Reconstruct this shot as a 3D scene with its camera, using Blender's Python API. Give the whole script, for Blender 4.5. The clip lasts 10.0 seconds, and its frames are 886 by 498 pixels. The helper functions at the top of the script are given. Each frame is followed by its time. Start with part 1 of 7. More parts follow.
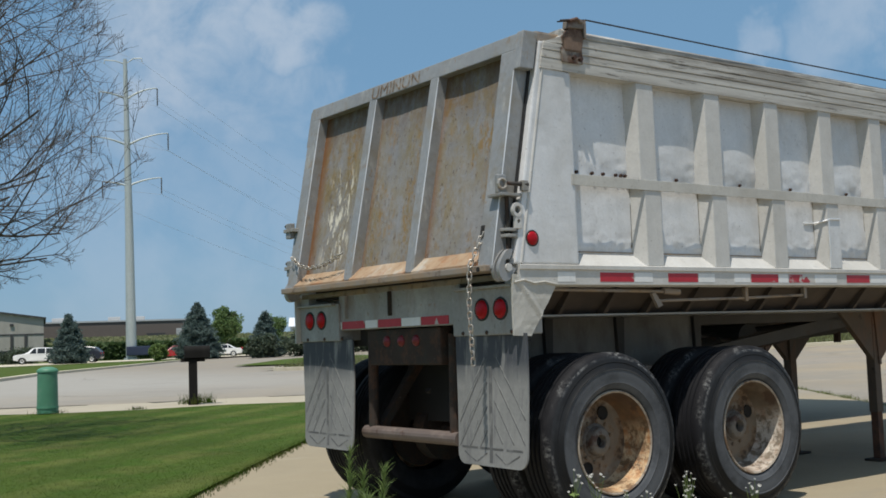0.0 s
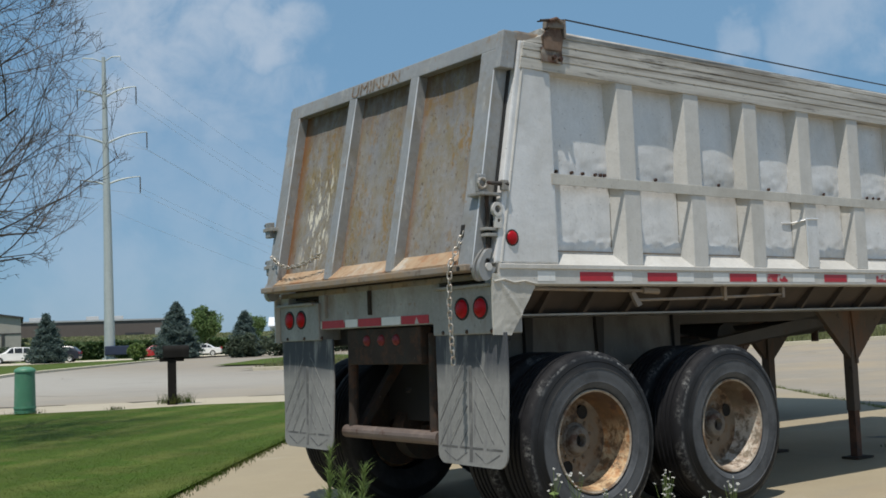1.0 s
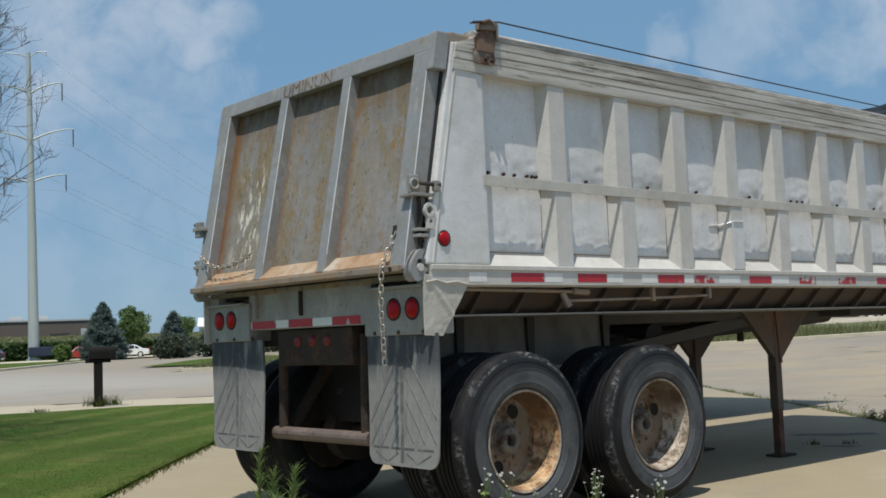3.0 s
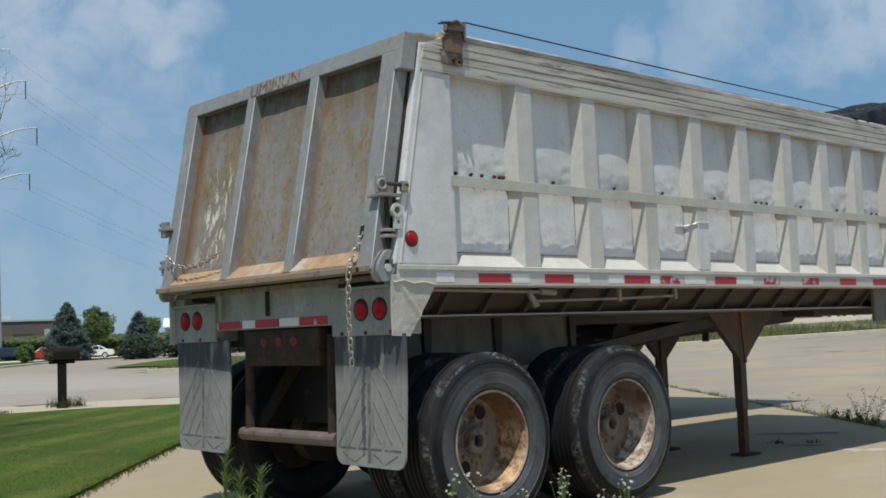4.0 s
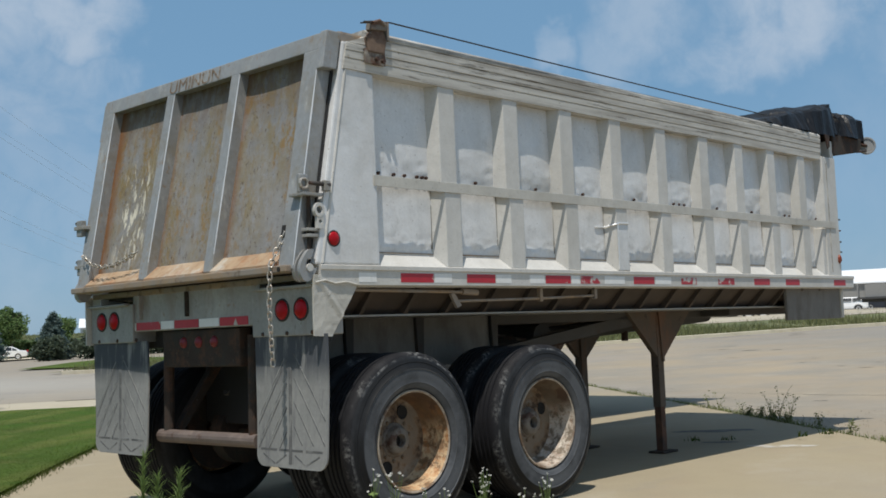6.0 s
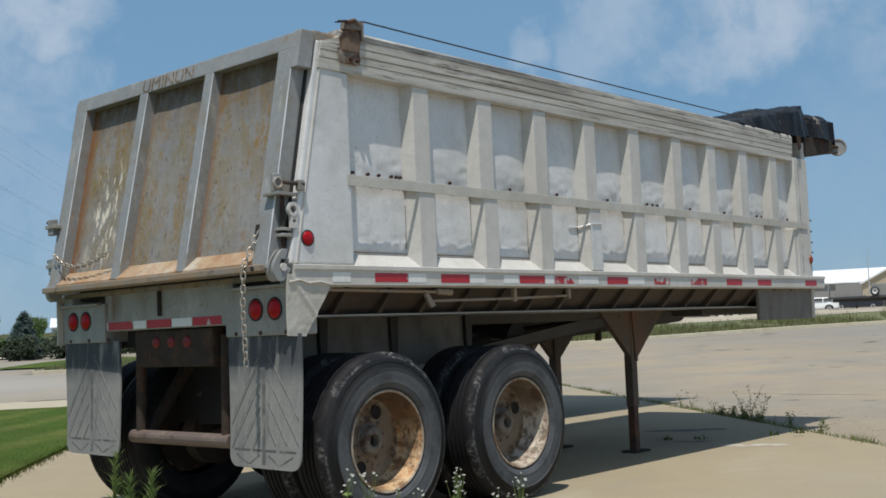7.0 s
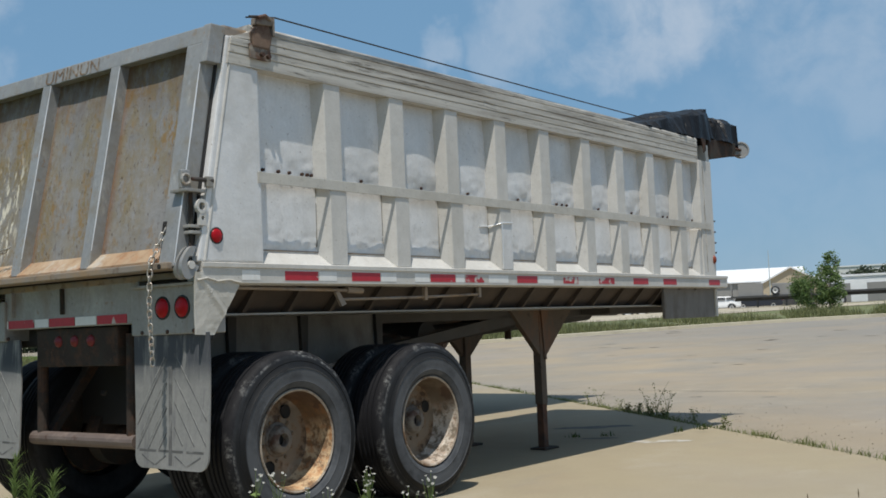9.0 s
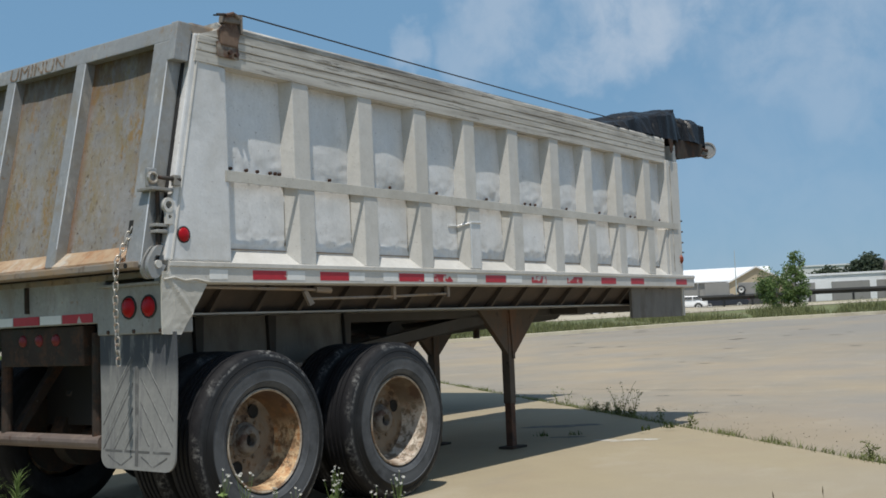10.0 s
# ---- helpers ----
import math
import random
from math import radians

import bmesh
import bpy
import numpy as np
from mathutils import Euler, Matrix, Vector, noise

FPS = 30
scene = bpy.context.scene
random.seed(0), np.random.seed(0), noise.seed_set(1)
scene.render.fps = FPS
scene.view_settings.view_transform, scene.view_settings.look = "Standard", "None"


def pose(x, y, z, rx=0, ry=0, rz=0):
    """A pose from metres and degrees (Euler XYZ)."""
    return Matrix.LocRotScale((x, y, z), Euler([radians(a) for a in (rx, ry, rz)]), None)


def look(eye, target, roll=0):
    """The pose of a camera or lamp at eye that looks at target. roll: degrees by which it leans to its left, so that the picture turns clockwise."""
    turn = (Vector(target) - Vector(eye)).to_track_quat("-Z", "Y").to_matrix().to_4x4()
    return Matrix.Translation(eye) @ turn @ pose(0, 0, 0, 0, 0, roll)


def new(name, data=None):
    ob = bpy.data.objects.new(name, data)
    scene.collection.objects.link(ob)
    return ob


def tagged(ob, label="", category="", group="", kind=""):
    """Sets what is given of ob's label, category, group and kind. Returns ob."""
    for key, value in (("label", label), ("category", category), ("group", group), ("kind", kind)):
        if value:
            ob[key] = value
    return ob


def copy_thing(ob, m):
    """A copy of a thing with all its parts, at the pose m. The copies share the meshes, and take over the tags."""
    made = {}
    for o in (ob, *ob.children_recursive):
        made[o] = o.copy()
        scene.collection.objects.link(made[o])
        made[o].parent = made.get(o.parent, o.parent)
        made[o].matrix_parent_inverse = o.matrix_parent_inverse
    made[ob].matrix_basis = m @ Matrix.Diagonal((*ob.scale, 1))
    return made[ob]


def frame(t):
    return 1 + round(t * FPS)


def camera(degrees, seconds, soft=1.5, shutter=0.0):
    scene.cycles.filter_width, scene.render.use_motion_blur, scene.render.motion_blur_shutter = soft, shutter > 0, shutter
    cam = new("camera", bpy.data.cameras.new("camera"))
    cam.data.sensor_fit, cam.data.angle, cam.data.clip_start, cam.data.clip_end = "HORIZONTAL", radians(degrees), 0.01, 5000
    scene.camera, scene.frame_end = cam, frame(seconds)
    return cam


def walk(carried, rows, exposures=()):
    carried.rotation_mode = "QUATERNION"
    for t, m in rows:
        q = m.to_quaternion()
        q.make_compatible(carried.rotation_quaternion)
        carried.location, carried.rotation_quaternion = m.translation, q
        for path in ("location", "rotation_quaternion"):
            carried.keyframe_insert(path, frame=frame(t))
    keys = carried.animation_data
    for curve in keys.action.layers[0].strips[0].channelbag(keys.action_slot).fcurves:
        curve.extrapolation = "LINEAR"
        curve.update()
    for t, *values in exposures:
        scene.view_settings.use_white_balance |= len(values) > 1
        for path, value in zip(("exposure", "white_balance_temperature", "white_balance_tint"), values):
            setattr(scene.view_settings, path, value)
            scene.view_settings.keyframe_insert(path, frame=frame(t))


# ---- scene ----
cam = camera(43.45, 10.0, soft=1.7)
EYE = (-3.835, -4.631, 1.126)
# seconds, yaw, pitch, roll
ROWS = [
    (0.0, -36.423, 4.665, -1.988),
    (0.5, -36.643, 4.630, -2.035),
    (1.0, -37.451, 4.595, -2.043),
    (1.5, -38.288, 4.578, -2.025),
    (2.0, -39.197, 4.554, -2.076),
    (2.5, -40.156, 4.513, -2.100),
    (4.0, -42.647, 4.456, -2.143),
    (4.5, -43.696, 4.397, -2.191),
    (5.0, -44.500, 4.402, -2.198),
    (5.5, -45.737, 4.344, -2.265),
    (7.0, -47.981, 4.240, -2.292),
    (7.5, -48.943, 4.166, -2.315),
    (8.0, -49.803, 4.112, -2.355),
    (8.5, -50.805, 4.069, -2.327),
    (9.0, -52.568, 3.983, -2.327),
    (9.5, -54.025, 3.891, -2.361),
    (10.0, -54.185, 3.884, -2.365),
]
walk(cam, [(t, pose(*EYE, 90 + pitch, 0, yaw) @ pose(0, 0, 0, 0, 0, roll)) for t, yaw, pitch, roll in ROWS],
     exposures=[(0.0, -0.06), (10.0, -0.05)])

# ---- light ----
SUN_TO = Vector((-0.32, -0.213, 1.0)).normalized()
sun_data = bpy.data.lights.new("sun", "SUN")
sun_data.energy, sun_data.angle, sun_data.color = 4.5, radians(0.53), (1.0, 0.955, 0.88)
sun = new("sun", sun_data)
sun.matrix_basis = look((0, 0, 30), Vector((0, 0, 30)) - SUN_TO)

world = bpy.data.worlds.new("sky")
scene.world = world
world.use_nodes = True
wn, wl = world.node_tree.nodes, world.node_tree.links
wn.clear()


def direction(az, el):
    """A way from azimuth (to the left of +y) and height, in degrees."""
    a, e = radians(az), radians(el)
    return Vector((-math.sin(a) * math.cos(e), math.cos(a) * math.cos(e), math.sin(e)))


def build_sky():
    sky = wn.new("ShaderNodeTexSky")
    sky.sky_type, sky.sun_disc = "NISHITA", False
    sky.sun_elevation = math.asin(SUN_TO.z)
    sky.sun_rotation = math.atan2(SUN_TO.x, SUN_TO.y)
    sky.air_density, sky.dust_density, sky.ozone_density, sky.altitude = 1.0, 0.3, 2.5, 200
    co = wn.new("ShaderNodeTexCoord")
    # cloud banks: azimuth, height, half width and weight of each
    banks = [
        (-23.6, 15.9, 4.2, 1.0),
        (-28.9, 16.4, 1.5, 0.95),
        (-26.1, 12.8, 3.2, 0.65),
        (-21.3, 14.0, 3.2, 0.50),
        (-29.5, 13.2, 1.6, 0.70),
        (-20.7, 6.2, 4.5, 0.40),
        (-26.8, 7.5, 5.0, 0.35),
        (-63.5, 14.2, 2.2, 0.9),
        (-65.9, 15.1, 2.4, 1.0),
        (-61.5, 13.0, 1.8, 0.85),
        (-58.5, 15.5, 2.3, 0.65),
        (-56.6, 13.9, 1.6, 0.50),
        (-52.9, 14.2, 1.3, 0.60),
        (-73.0, 13.8, 4.2, 0.55),
        (-75.0, 11.0, 3.6, 0.45),
        (-71.8, 6.9, 6.0, 0.22),
        # unseen banks overhead and behind, added to whiten the fill light
        (-5, 26, 9, 0.8), (30, 28, 13, 0.9), (80, 32, 14, 0.9), (130, 26, 14, 0.9), (180, 34, 15, 0.9), (225, 24, 13, 0.9), (-100, 30, 13, 0.9), (-60, 50, 17, 0.9), (0, 62, 21, 0.9), (120, 62, 22, 0.9), (240, 58, 20, 0.9),
    ]
    # ragged edges: the ways are stirred by a noise first
    stir = wn.new("ShaderNodeTexNoise")
    stir.inputs["Scale"].default_value, stir.inputs["Detail"].default_value, stir.inputs["Roughness"].default_value = 11.0, 5.0, 0.55
    wl.new(co.outputs["Generated"], stir.inputs["Vector"])
    shift = wn.new("ShaderNodeVectorMath")
    shift.operation = "MULTIPLY_ADD"
    shift.inputs[1].default_value, shift.inputs[2].default_value = (0.17, 0.17, 0.17), (-0.085, -0.085, -0.085)
    wl.new(stir.outputs["Color"], shift.inputs[0])
    add = wn.new("ShaderNodeVectorMath")
    wl.new(co.outputs["Generated"], add.inputs[0])
    wl.new(shift.outputs["Vector"], add.inputs[1])
    ragged = wn.new("ShaderNodeVectorMath")
    ragged.operation = "NORMALIZE"
    wl.new(add.outputs["Vector"], ragged.inputs[0])
    total = None
    for az, el, half, weight in banks:
        d = wn.new("ShaderNodeVectorMath")
        d.operation = "DOT_PRODUCT"
        d.inputs[1].default_value = direction(az, el)
        wl.new(ragged.outputs["Vector"], d.inputs[0])
        m = wn.new("ShaderNodeMapRange")
        m.interpolation_type = "SMOOTHSTEP"
        m.inputs["From Min"].default_value, m.inputs["From Max"].default_value = math.cos(radians(half * 1.5)), math.cos(radians(half * 0.2))
        m.inputs["To Max"].default_value = weight
        wl.new(d.outputs["Value"], m.inputs["Value"])
        if total is None:
            total = m.outputs["Result"]
        else:
            s = wn.new("ShaderNodeMath")
            s.operation = "MAXIMUM"
            wl.new(total, s.inputs[0])
            wl.new(m.outputs["Result"], s.inputs[1])
            total = s.outputs["Value"]
    n = wn.new("ShaderNodeTexNoise")
    n.inputs["Scale"].default_value, n.inputs["Detail"].default_value, n.inputs["Roughness"].default_value = 16.0, 6.0, 0.6
    n.inputs["Distortion"].default_value = 0.3
    wl.new(co.outputs["Generated"], n.inputs["Vector"])
    r = wn.new("ShaderNodeMapRange")
    r.interpolation_type = "SMOOTHSTEP"
    r.inputs["From Min"].default_value, r.inputs["From Max"].default_value = 0.22, 0.66
    wl.new(n.outputs["Fac"], r.inputs["Value"])
    mul = wn.new("ShaderNodeMath")
    mul.operation = "MULTIPLY"
    wl.new(total, mul.inputs[0])
    wl.new(r.outputs["Result"], mul.inputs[1])
    haze = wn.new("ShaderNodeMath")
    haze.operation, haze.use_clamp = "MULTIPLY_ADD", True
    haze.inputs[1].default_value, haze.inputs[2].default_value = 0.75, 0.0
    wl.new(mul.outputs["Value"], haze.inputs[0])
    # summer haze: the blue is paler and more even than in clear air
    veil = wn.new("ShaderNodeMix")
    veil.data_type = "RGBA"
    # thick near the horizon, thin overhead
    high = wn.new("ShaderNodeSeparateXYZ")
    wl.new(co.outputs["Generated"], high.inputs["Vector"])
    thick = wn.new("ShaderNodeMapRange")
    thick.inputs["From Min"].default_value, thick.inputs["From Max"].default_value = 0.30, 0.80
    thick.inputs["To Min"].default_value, thick.inputs["To Max"].default_value = 0.72, 0.50
    wl.new(high.outputs["Z"], thick.inputs["Value"])
    wl.new(thick.outputs["Result"], veil.inputs["Factor"])
    veil.inputs["B"].default_value = HAZE
    wl.new(sky.outputs["Color"], veil.inputs["A"])
    mix = wn.new("ShaderNodeMix")
    mix.data_type = "RGBA"
    mix.inputs["B"].default_value = CLOUD
    wl.new(haze.outputs["Value"], mix.inputs["Factor"])
    wl.new(veil.outputs["Result"], mix.inputs["A"])
    bg = wn.new("ShaderNodeBackground")
    bg.inputs["Strength"].default_value = 0.085
    wl.new(mix.outputs["Result"], bg.inputs["Color"])
    out = wn.new("ShaderNodeOutputWorld")
    wl.new(bg.outputs["Background"], out.inputs["Surface"])


CLOUD = (6.0, 7.0, 8.3, 1)
HAZE = (2.22, 4.42, 6.9, 1)
build_sky()

# ---- materials ----
def rgb(*c):
    return (*c, 1.0)


class Mat:
    """A small builder for procedural materials in metres of object space."""

    def __init__(self, name, base, rough=0.6, metal=0.0, specular=0.5):
        self.m = bpy.data.materials.new(name)
        self.m.use_nodes = True
        self.n, self.l = self.m.node_tree.nodes, self.m.node_tree.links
        self.b = self.n["Principled BSDF"]
        self.b.inputs["Roughness"].default_value = rough
        self.b.inputs["Metallic"].default_value = metal
        self.b.inputs["Specular IOR Level"].default_value = specular
        self.co = self.n.new("ShaderNodeTexCoord").outputs["Object"]
        c = self.n.new("ShaderNodeRGB")
        c.outputs[0].default_value = rgb(*base)
        self.col = c.outputs[0]
        self.l.new(self.col, self.b.inputs["Base Color"])
        self.rough = None

    def space(self, stretch):
        if stretch == (1, 1, 1):
            return self.co
        mp = self.n.new("ShaderNodeMapping")
        mp.inputs["Scale"].default_value = stretch
        self.l.new(self.co, mp.inputs["Vector"])
        return mp.outputs["Vector"]

    def noise(self, scale, detail=4.0, stretch=(1, 1, 1), rough=0.55, distort=0.0):
        t = self.n.new("ShaderNodeTexNoise")
        t.inputs["Scale"].default_value, t.inputs["Detail"].default_value = scale, detail
        t.inputs["Roughness"].default_value, t.inputs["Distortion"].default_value = rough, distort
        self.l.new(self.space(stretch), t.inputs["Vector"])
        return t.outputs["Fac"]

    def band(self, value, lo, hi, top=1.0):
        r = self.n.new("ShaderNodeMapRange")
        r.inputs["From Min"].default_value, r.inputs["From Max"].default_value = lo, hi
        r.inputs["To Max"].default_value = top
        self.l.new(value, r.inputs["Value"])
        return r.outputs["Result"]

    def times(self, a, b):
        m = self.n.new("ShaderNodeMath")
        m.operation = "MULTIPLY"
        self.l.new(a, m.inputs[0])
        self.l.new(b, m.inputs[1])
        return m.outputs["Value"]

    def axis(self, which, lo, hi):
        s = self.n.new("ShaderNodeSeparateXYZ")
        self.l.new(self.co, s.inputs["Vector"])
        return self.band(s.outputs[which], lo, hi)

    def blend(self, colour, fac, kind="MIX"):
        x = self.n.new("ShaderNodeMix")
        x.data_type, x.blend_type = "RGBA", kind
        x.inputs["B"].default_value = rgb(*colour)
        if isinstance(fac, float):
            x.inputs["Factor"].default_value = fac
        else:
            self.l.new(fac, x.inputs["Factor"])
        self.l.new(self.col, x.inputs["A"])
        self.col = x.outputs["Result"]
        self.l.new(self.col, self.b.inputs["Base Color"])
        return self

    def vary(self, amount, scale, detail=4.0, stretch=(1, 1, 1)):
        """Lighter and darker by a noise: a multiplication about 1."""
        r = self.n.new("ShaderNodeMapRange")
        r.inputs["From Min"].default_value, r.inputs["From Max"].default_value = 0.25, 0.75
        r.inputs["To Min"].default_value, r.inputs["To Max"].default_value = 1 - amount, 1 + amount
        self.l.new(self.noise(scale, detail, stretch), r.inputs["Value"])
        x = self.n.new("ShaderNodeVectorMath")
        x.operation = "SCALE"
        self.l.new(self.col, x.inputs[0])
        self.l.new(r.outputs["Result"], x.inputs["Scale"])
        self.col = x.outputs["Vector"]
        self.l.new(self.col, self.b.inputs["Base Color"])
        return self

    def by_object(self, amount, islands=False):
        if islands:
            v = self.n.new("ShaderNodeNewGeometry").outputs["Random Per Island"]
        else:
            v = self.n.new("ShaderNodeObjectInfo").outputs["Random"]
        r = self.n.new("ShaderNodeMapRange")
        r.inputs["To Min"].default_value, r.inputs["To Max"].default_value = 1 - amount, 1 + amount
        self.l.new(v, r.inputs["Value"])
        x = self.n.new("ShaderNodeVectorMath")
        x.operation = "SCALE"
        self.l.new(self.col, x.inputs[0])
        self.l.new(r.outputs["Result"], x.inputs["Scale"])
        self.col = x.outputs["Vector"]
        self.l.new(self.col, self.b.inputs["Base Color"])
        return self

    def gloss(self, lo, hi, scale, detail=3.0, stretch=(1, 1, 1)):
        r = self.n.new("ShaderNodeMapRange")
        r.inputs["From Min"].default_value, r.inputs["From Max"].default_value = 0.3, 0.7
        r.inputs["To Min"].default_value, r.inputs["To Max"].default_value = lo, hi
        self.l.new(self.noise(scale, detail, stretch), r.inputs["Value"])
        self.l.new(r.outputs["Result"], self.b.inputs["Roughness"])
        return self

    def bump(self, strength, scale, detail=4.0, stretch=(1, 1, 1), distance=0.01):
        b = self.n.new("ShaderNodeBump")
        b.inputs["Strength"].default_value, b.inputs["Distance"].default_value = strength, distance
        self.l.new(self.noise(scale, detail, stretch), b.inputs["Height"])
        if self.b.inputs["Normal"].is_linked:
            self.l.new(self.b.inputs["Normal"].links[0].from_socket, b.inputs["Normal"])
        self.l.new(b.outputs["Normal"], self.b.inputs["Normal"])
        return self


BARE = Mat("bright worn steel edge", (0.72, 0.72, 0.72), 0.35, 0.3).m
RUST, RUST_DARK = (0.24, 0.095, 0.03), (0.07, 0.03, 0.016)


def make_aluminium(name, base, metal, rough, dirt):
    m = Mat(name, base, 0.5, metal)
    m.vary(0.07, 1.7).vary(0.05, 14, 5)
    m.blend((0.30, 0.28, 0.24), m.band(m.noise(2.2, 6, (1, 1, 0.35)), 0.52, 0.78, dirt))
    m.blend((0.20, 0.18, 0.15), m.band(m.noise(5, 5, (3.2, 3.2, 0.16)), 0.60, 0.78, dirt * 0.6))
    m.blend((0.17, 0.13, 0.10), m.band(m.noise(60, 3), 0.66, 0.74, 0.6)).vary(0.06, 70, 4)
    m.blend((0.40, 0.375, 0.325), m.band(m.noise(1.4, 7, (1, 1, 0.6), 0.7), 0.46, 0.62, dirt * 1.2))
    m.blend((0.26, 0.25, 0.23), m.band(m.noise(8, 7, rough=0.75), 0.58, 0.72, dirt))
    m.gloss(rough[0], rough[1], 4).bump(0.12, 30, 4, distance=0.004).bump(0.2, 6, 3, distance=0.03)
    return m.m


ALU_FRAME = make_aluminium("weathered aluminium", (0.525, 0.512, 0.48), 0.06, (0.45, 0.65), 0.35)
ALU_PANEL = make_aluminium("dented aluminium sheet", (0.675, 0.67, 0.66), 0.14, (0.34, 0.5), 0.3)
ALU_RAIL = make_aluminium("grimy aluminium rail", (0.50, 0.48, 0.43), 0.15, (0.5, 0.7), 0.5)
_p = Mat("streaked top rail", (0.52, 0.50, 0.455), 0.6, 0.1)
_p.vary(0.08, 3).blend((0.22, 0.19, 0.15), _p.band(_p.noise(7, 6, (0.08, 2.0, 2.2), 0.7), 0.46, 0.64, 0.7)).blend((0.10, 0.085, 0.065), _p.band(_p.noise(16, 6, (0.16, 2, 3.0), 0.75), 0.56, 0.66, 0.85))
_p.blend((0.13, 0.10, 0.08), _p.band(_p.noise(30, 5, (0.6, 1, 1)), 0.66, 0.76, 0.7))
_p.blend((0.085, 0.07, 0.052), _p.times(_p.axis("Z", 2.74, 2.86), _p.band(_p.noise(5, 7, (0.22, 1, 1.5), 0.72), 0.44, 0.60, 0.65))).bump(0.2, 25, 4, (0.3, 1, 2), distance=0.005)
TOP_RAIL = _p.m


def make_gate_steel():
    m = Mat("rusting grey steel", (0.225, 0.222, 0.222), 0.6, 0.05)
    m.vary(0.16, 2.5).vary(0.14, 25, 5).vary(0.10, 90, 3)
    m.blend((0.205, 0.19, 0.16), m.band(m.noise(7, 6, (1, 1, 0.5), 0.65), 0.45, 0.70, 0.55))
    big = m.band(m.noise(1.7, 4, (1, 1.3, 0.55), distort=0.4), 0.40, 0.60)
    fine = m.band(m.noise(34, 8, (1, 1, 0.8), 0.8), 0.44, 0.62)
    # olive-brown film that thins out towards the foot
    film = m.times(m.axis("Z", 1.15, 2.25), m.band(m.noise(2.4, 6, (1, 1.2, 0.6), 0.65), 0.34, 0.60))
    m.blend((0.205, 0.155, 0.064), m.times(film, m.band(m.noise(11, 8, (1, 1, 0.6), 0.78), 0.44, 0.56, 0.9)))
    m.blend((0.195, 0.14, 0.052), m.times(big, m.times(fine, m.band(m.noise(6, 5, (1, 1, 0.4)), 0.40, 0.56))))
    m.blend((0.235, 0.140, 0.042), m.times(m.band(m.noise(3.4, 5, (1, 1.4, 0.5), 0.6), 0.50, 0.60), m.band(m.noise(22, 7, (1, 1, 0.7), 0.78), 0.48, 0.56, 0.85)))
    m.blend((0.07, 0.045, 0.028), m.band(m.noise(36, 6, (1, 1, 0.7), 0.75), 0.58, 0.65, 0.9))
    # brown below the top beam: rust, with the beam's shade deepened in colour
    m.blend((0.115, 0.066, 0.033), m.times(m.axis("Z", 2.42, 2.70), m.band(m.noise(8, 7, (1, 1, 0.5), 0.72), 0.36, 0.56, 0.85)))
    m.blend((0.23, 0.13, 0.055), m.times(m.band(m.noise(3.2, 4, (5, 5, 0.10)), 0.60, 0.70, 0.7), fine))
    m.blend((0.10, 0.06, 0.034), m.times(big, m.band(m.noise(15, 8, (1, 1.5, 0.6), 0.78), 0.56, 0.66, 0.75)))
    # rust runs beside the uprights
    for y in (0.86, 1.58, 2.26):
        near = m.times(m.axis("Y", y - 0.11, y - 0.03), m.axis("Y", y + 0.03, y + 0.02))
        m.blend((0.17, 0.075, 0.026), m.times(near, m.band(m.noise(7, 7, (1, 2, 0.25), 0.7), 0.30, 0.46, 0.95)))
    m.gloss(0.5, 0.8, 9).bump(0.2, 40, 4, distance=0.004).bump(0.25, 3, 3, distance=0.03)
    return m


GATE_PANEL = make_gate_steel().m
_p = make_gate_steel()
_p.blend((0.62, 0.57, 0.46), _p.times(_p.times(_p.axis("Y", 2.14, 2.02), _p.axis("Y", 1.70, 1.82)), _p.times(_p.times(_p.axis("Z", 2.38, 2.22), _p.axis("Z", 1.58, 1.72)), _p.band(_p.noise(9, 6, (1, 2.0, 0.6), 0.7), 0.53, 0.575))))
GATE_PANEL_PALE = _p.m
_p = Mat("grey gate frame steel", (0.275, 0.28, 0.28), 0.5, 0.2)
_p.vary(0.1, 3).vary(0.10, 30, 5).blend((0.27, 0.15, 0.06), _p.times(_p.band(_p.noise(3, 4), 0.48, 0.6), _p.band(_p.noise(26, 7, (1, 1, 0.6), 0.75), 0.55, 0.66, 0.8)))
_p.blend((0.48, 0.47, 0.44), _p.band(_p.noise(12, 7, (1, 1, 0.35), 0.7), 0.56, 0.70, 0.6)).blend((0.11, 0.085, 0.06), _p.band(_p.noise(48, 5, rough=0.7), 0.63, 0.71, 0.85))
_p.blend((0.24, 0.205, 0.15), _p.band(_p.noise(4.4, 8, rough=0.72), 0.50, 0.66, 0.6)).gloss(0.4, 0.65, 8).bump(0.15, 35, distance=0.004)
GATE_FRAME = _p.m
_p = Mat("orange rusty ledge", (0.335, 0.235, 0.145), 0.8)
_p.vary(0.15, 5).blend((0.20, 0.095, 0.04), _p.band(_p.noise(10, 7, (1, 1.3, 0.7), 0.75), 0.50, 0.64, 0.7)).blend((0.40, 0.38, 0.33), _p.band(_p.noise(5, 6, (1, 1.2, 0.6), 0.7), 0.54, 0.66, 0.8)).blend((0.30, 0.13, 0.05), _p.band(_p.noise(6, 6, rough=0.7), 0.5, 0.68, 0.9)).blend((0.52, 0.45, 0.36), _p.band(_p.noise(4, 5), 0.52, 0.72, 0.7))
_p.bump(0.3, 40, distance=0.004)
LEDGE = _p.m
_p = Mat("dull bumper steel", (0.30, 0.295, 0.275), 0.6, 0.12)
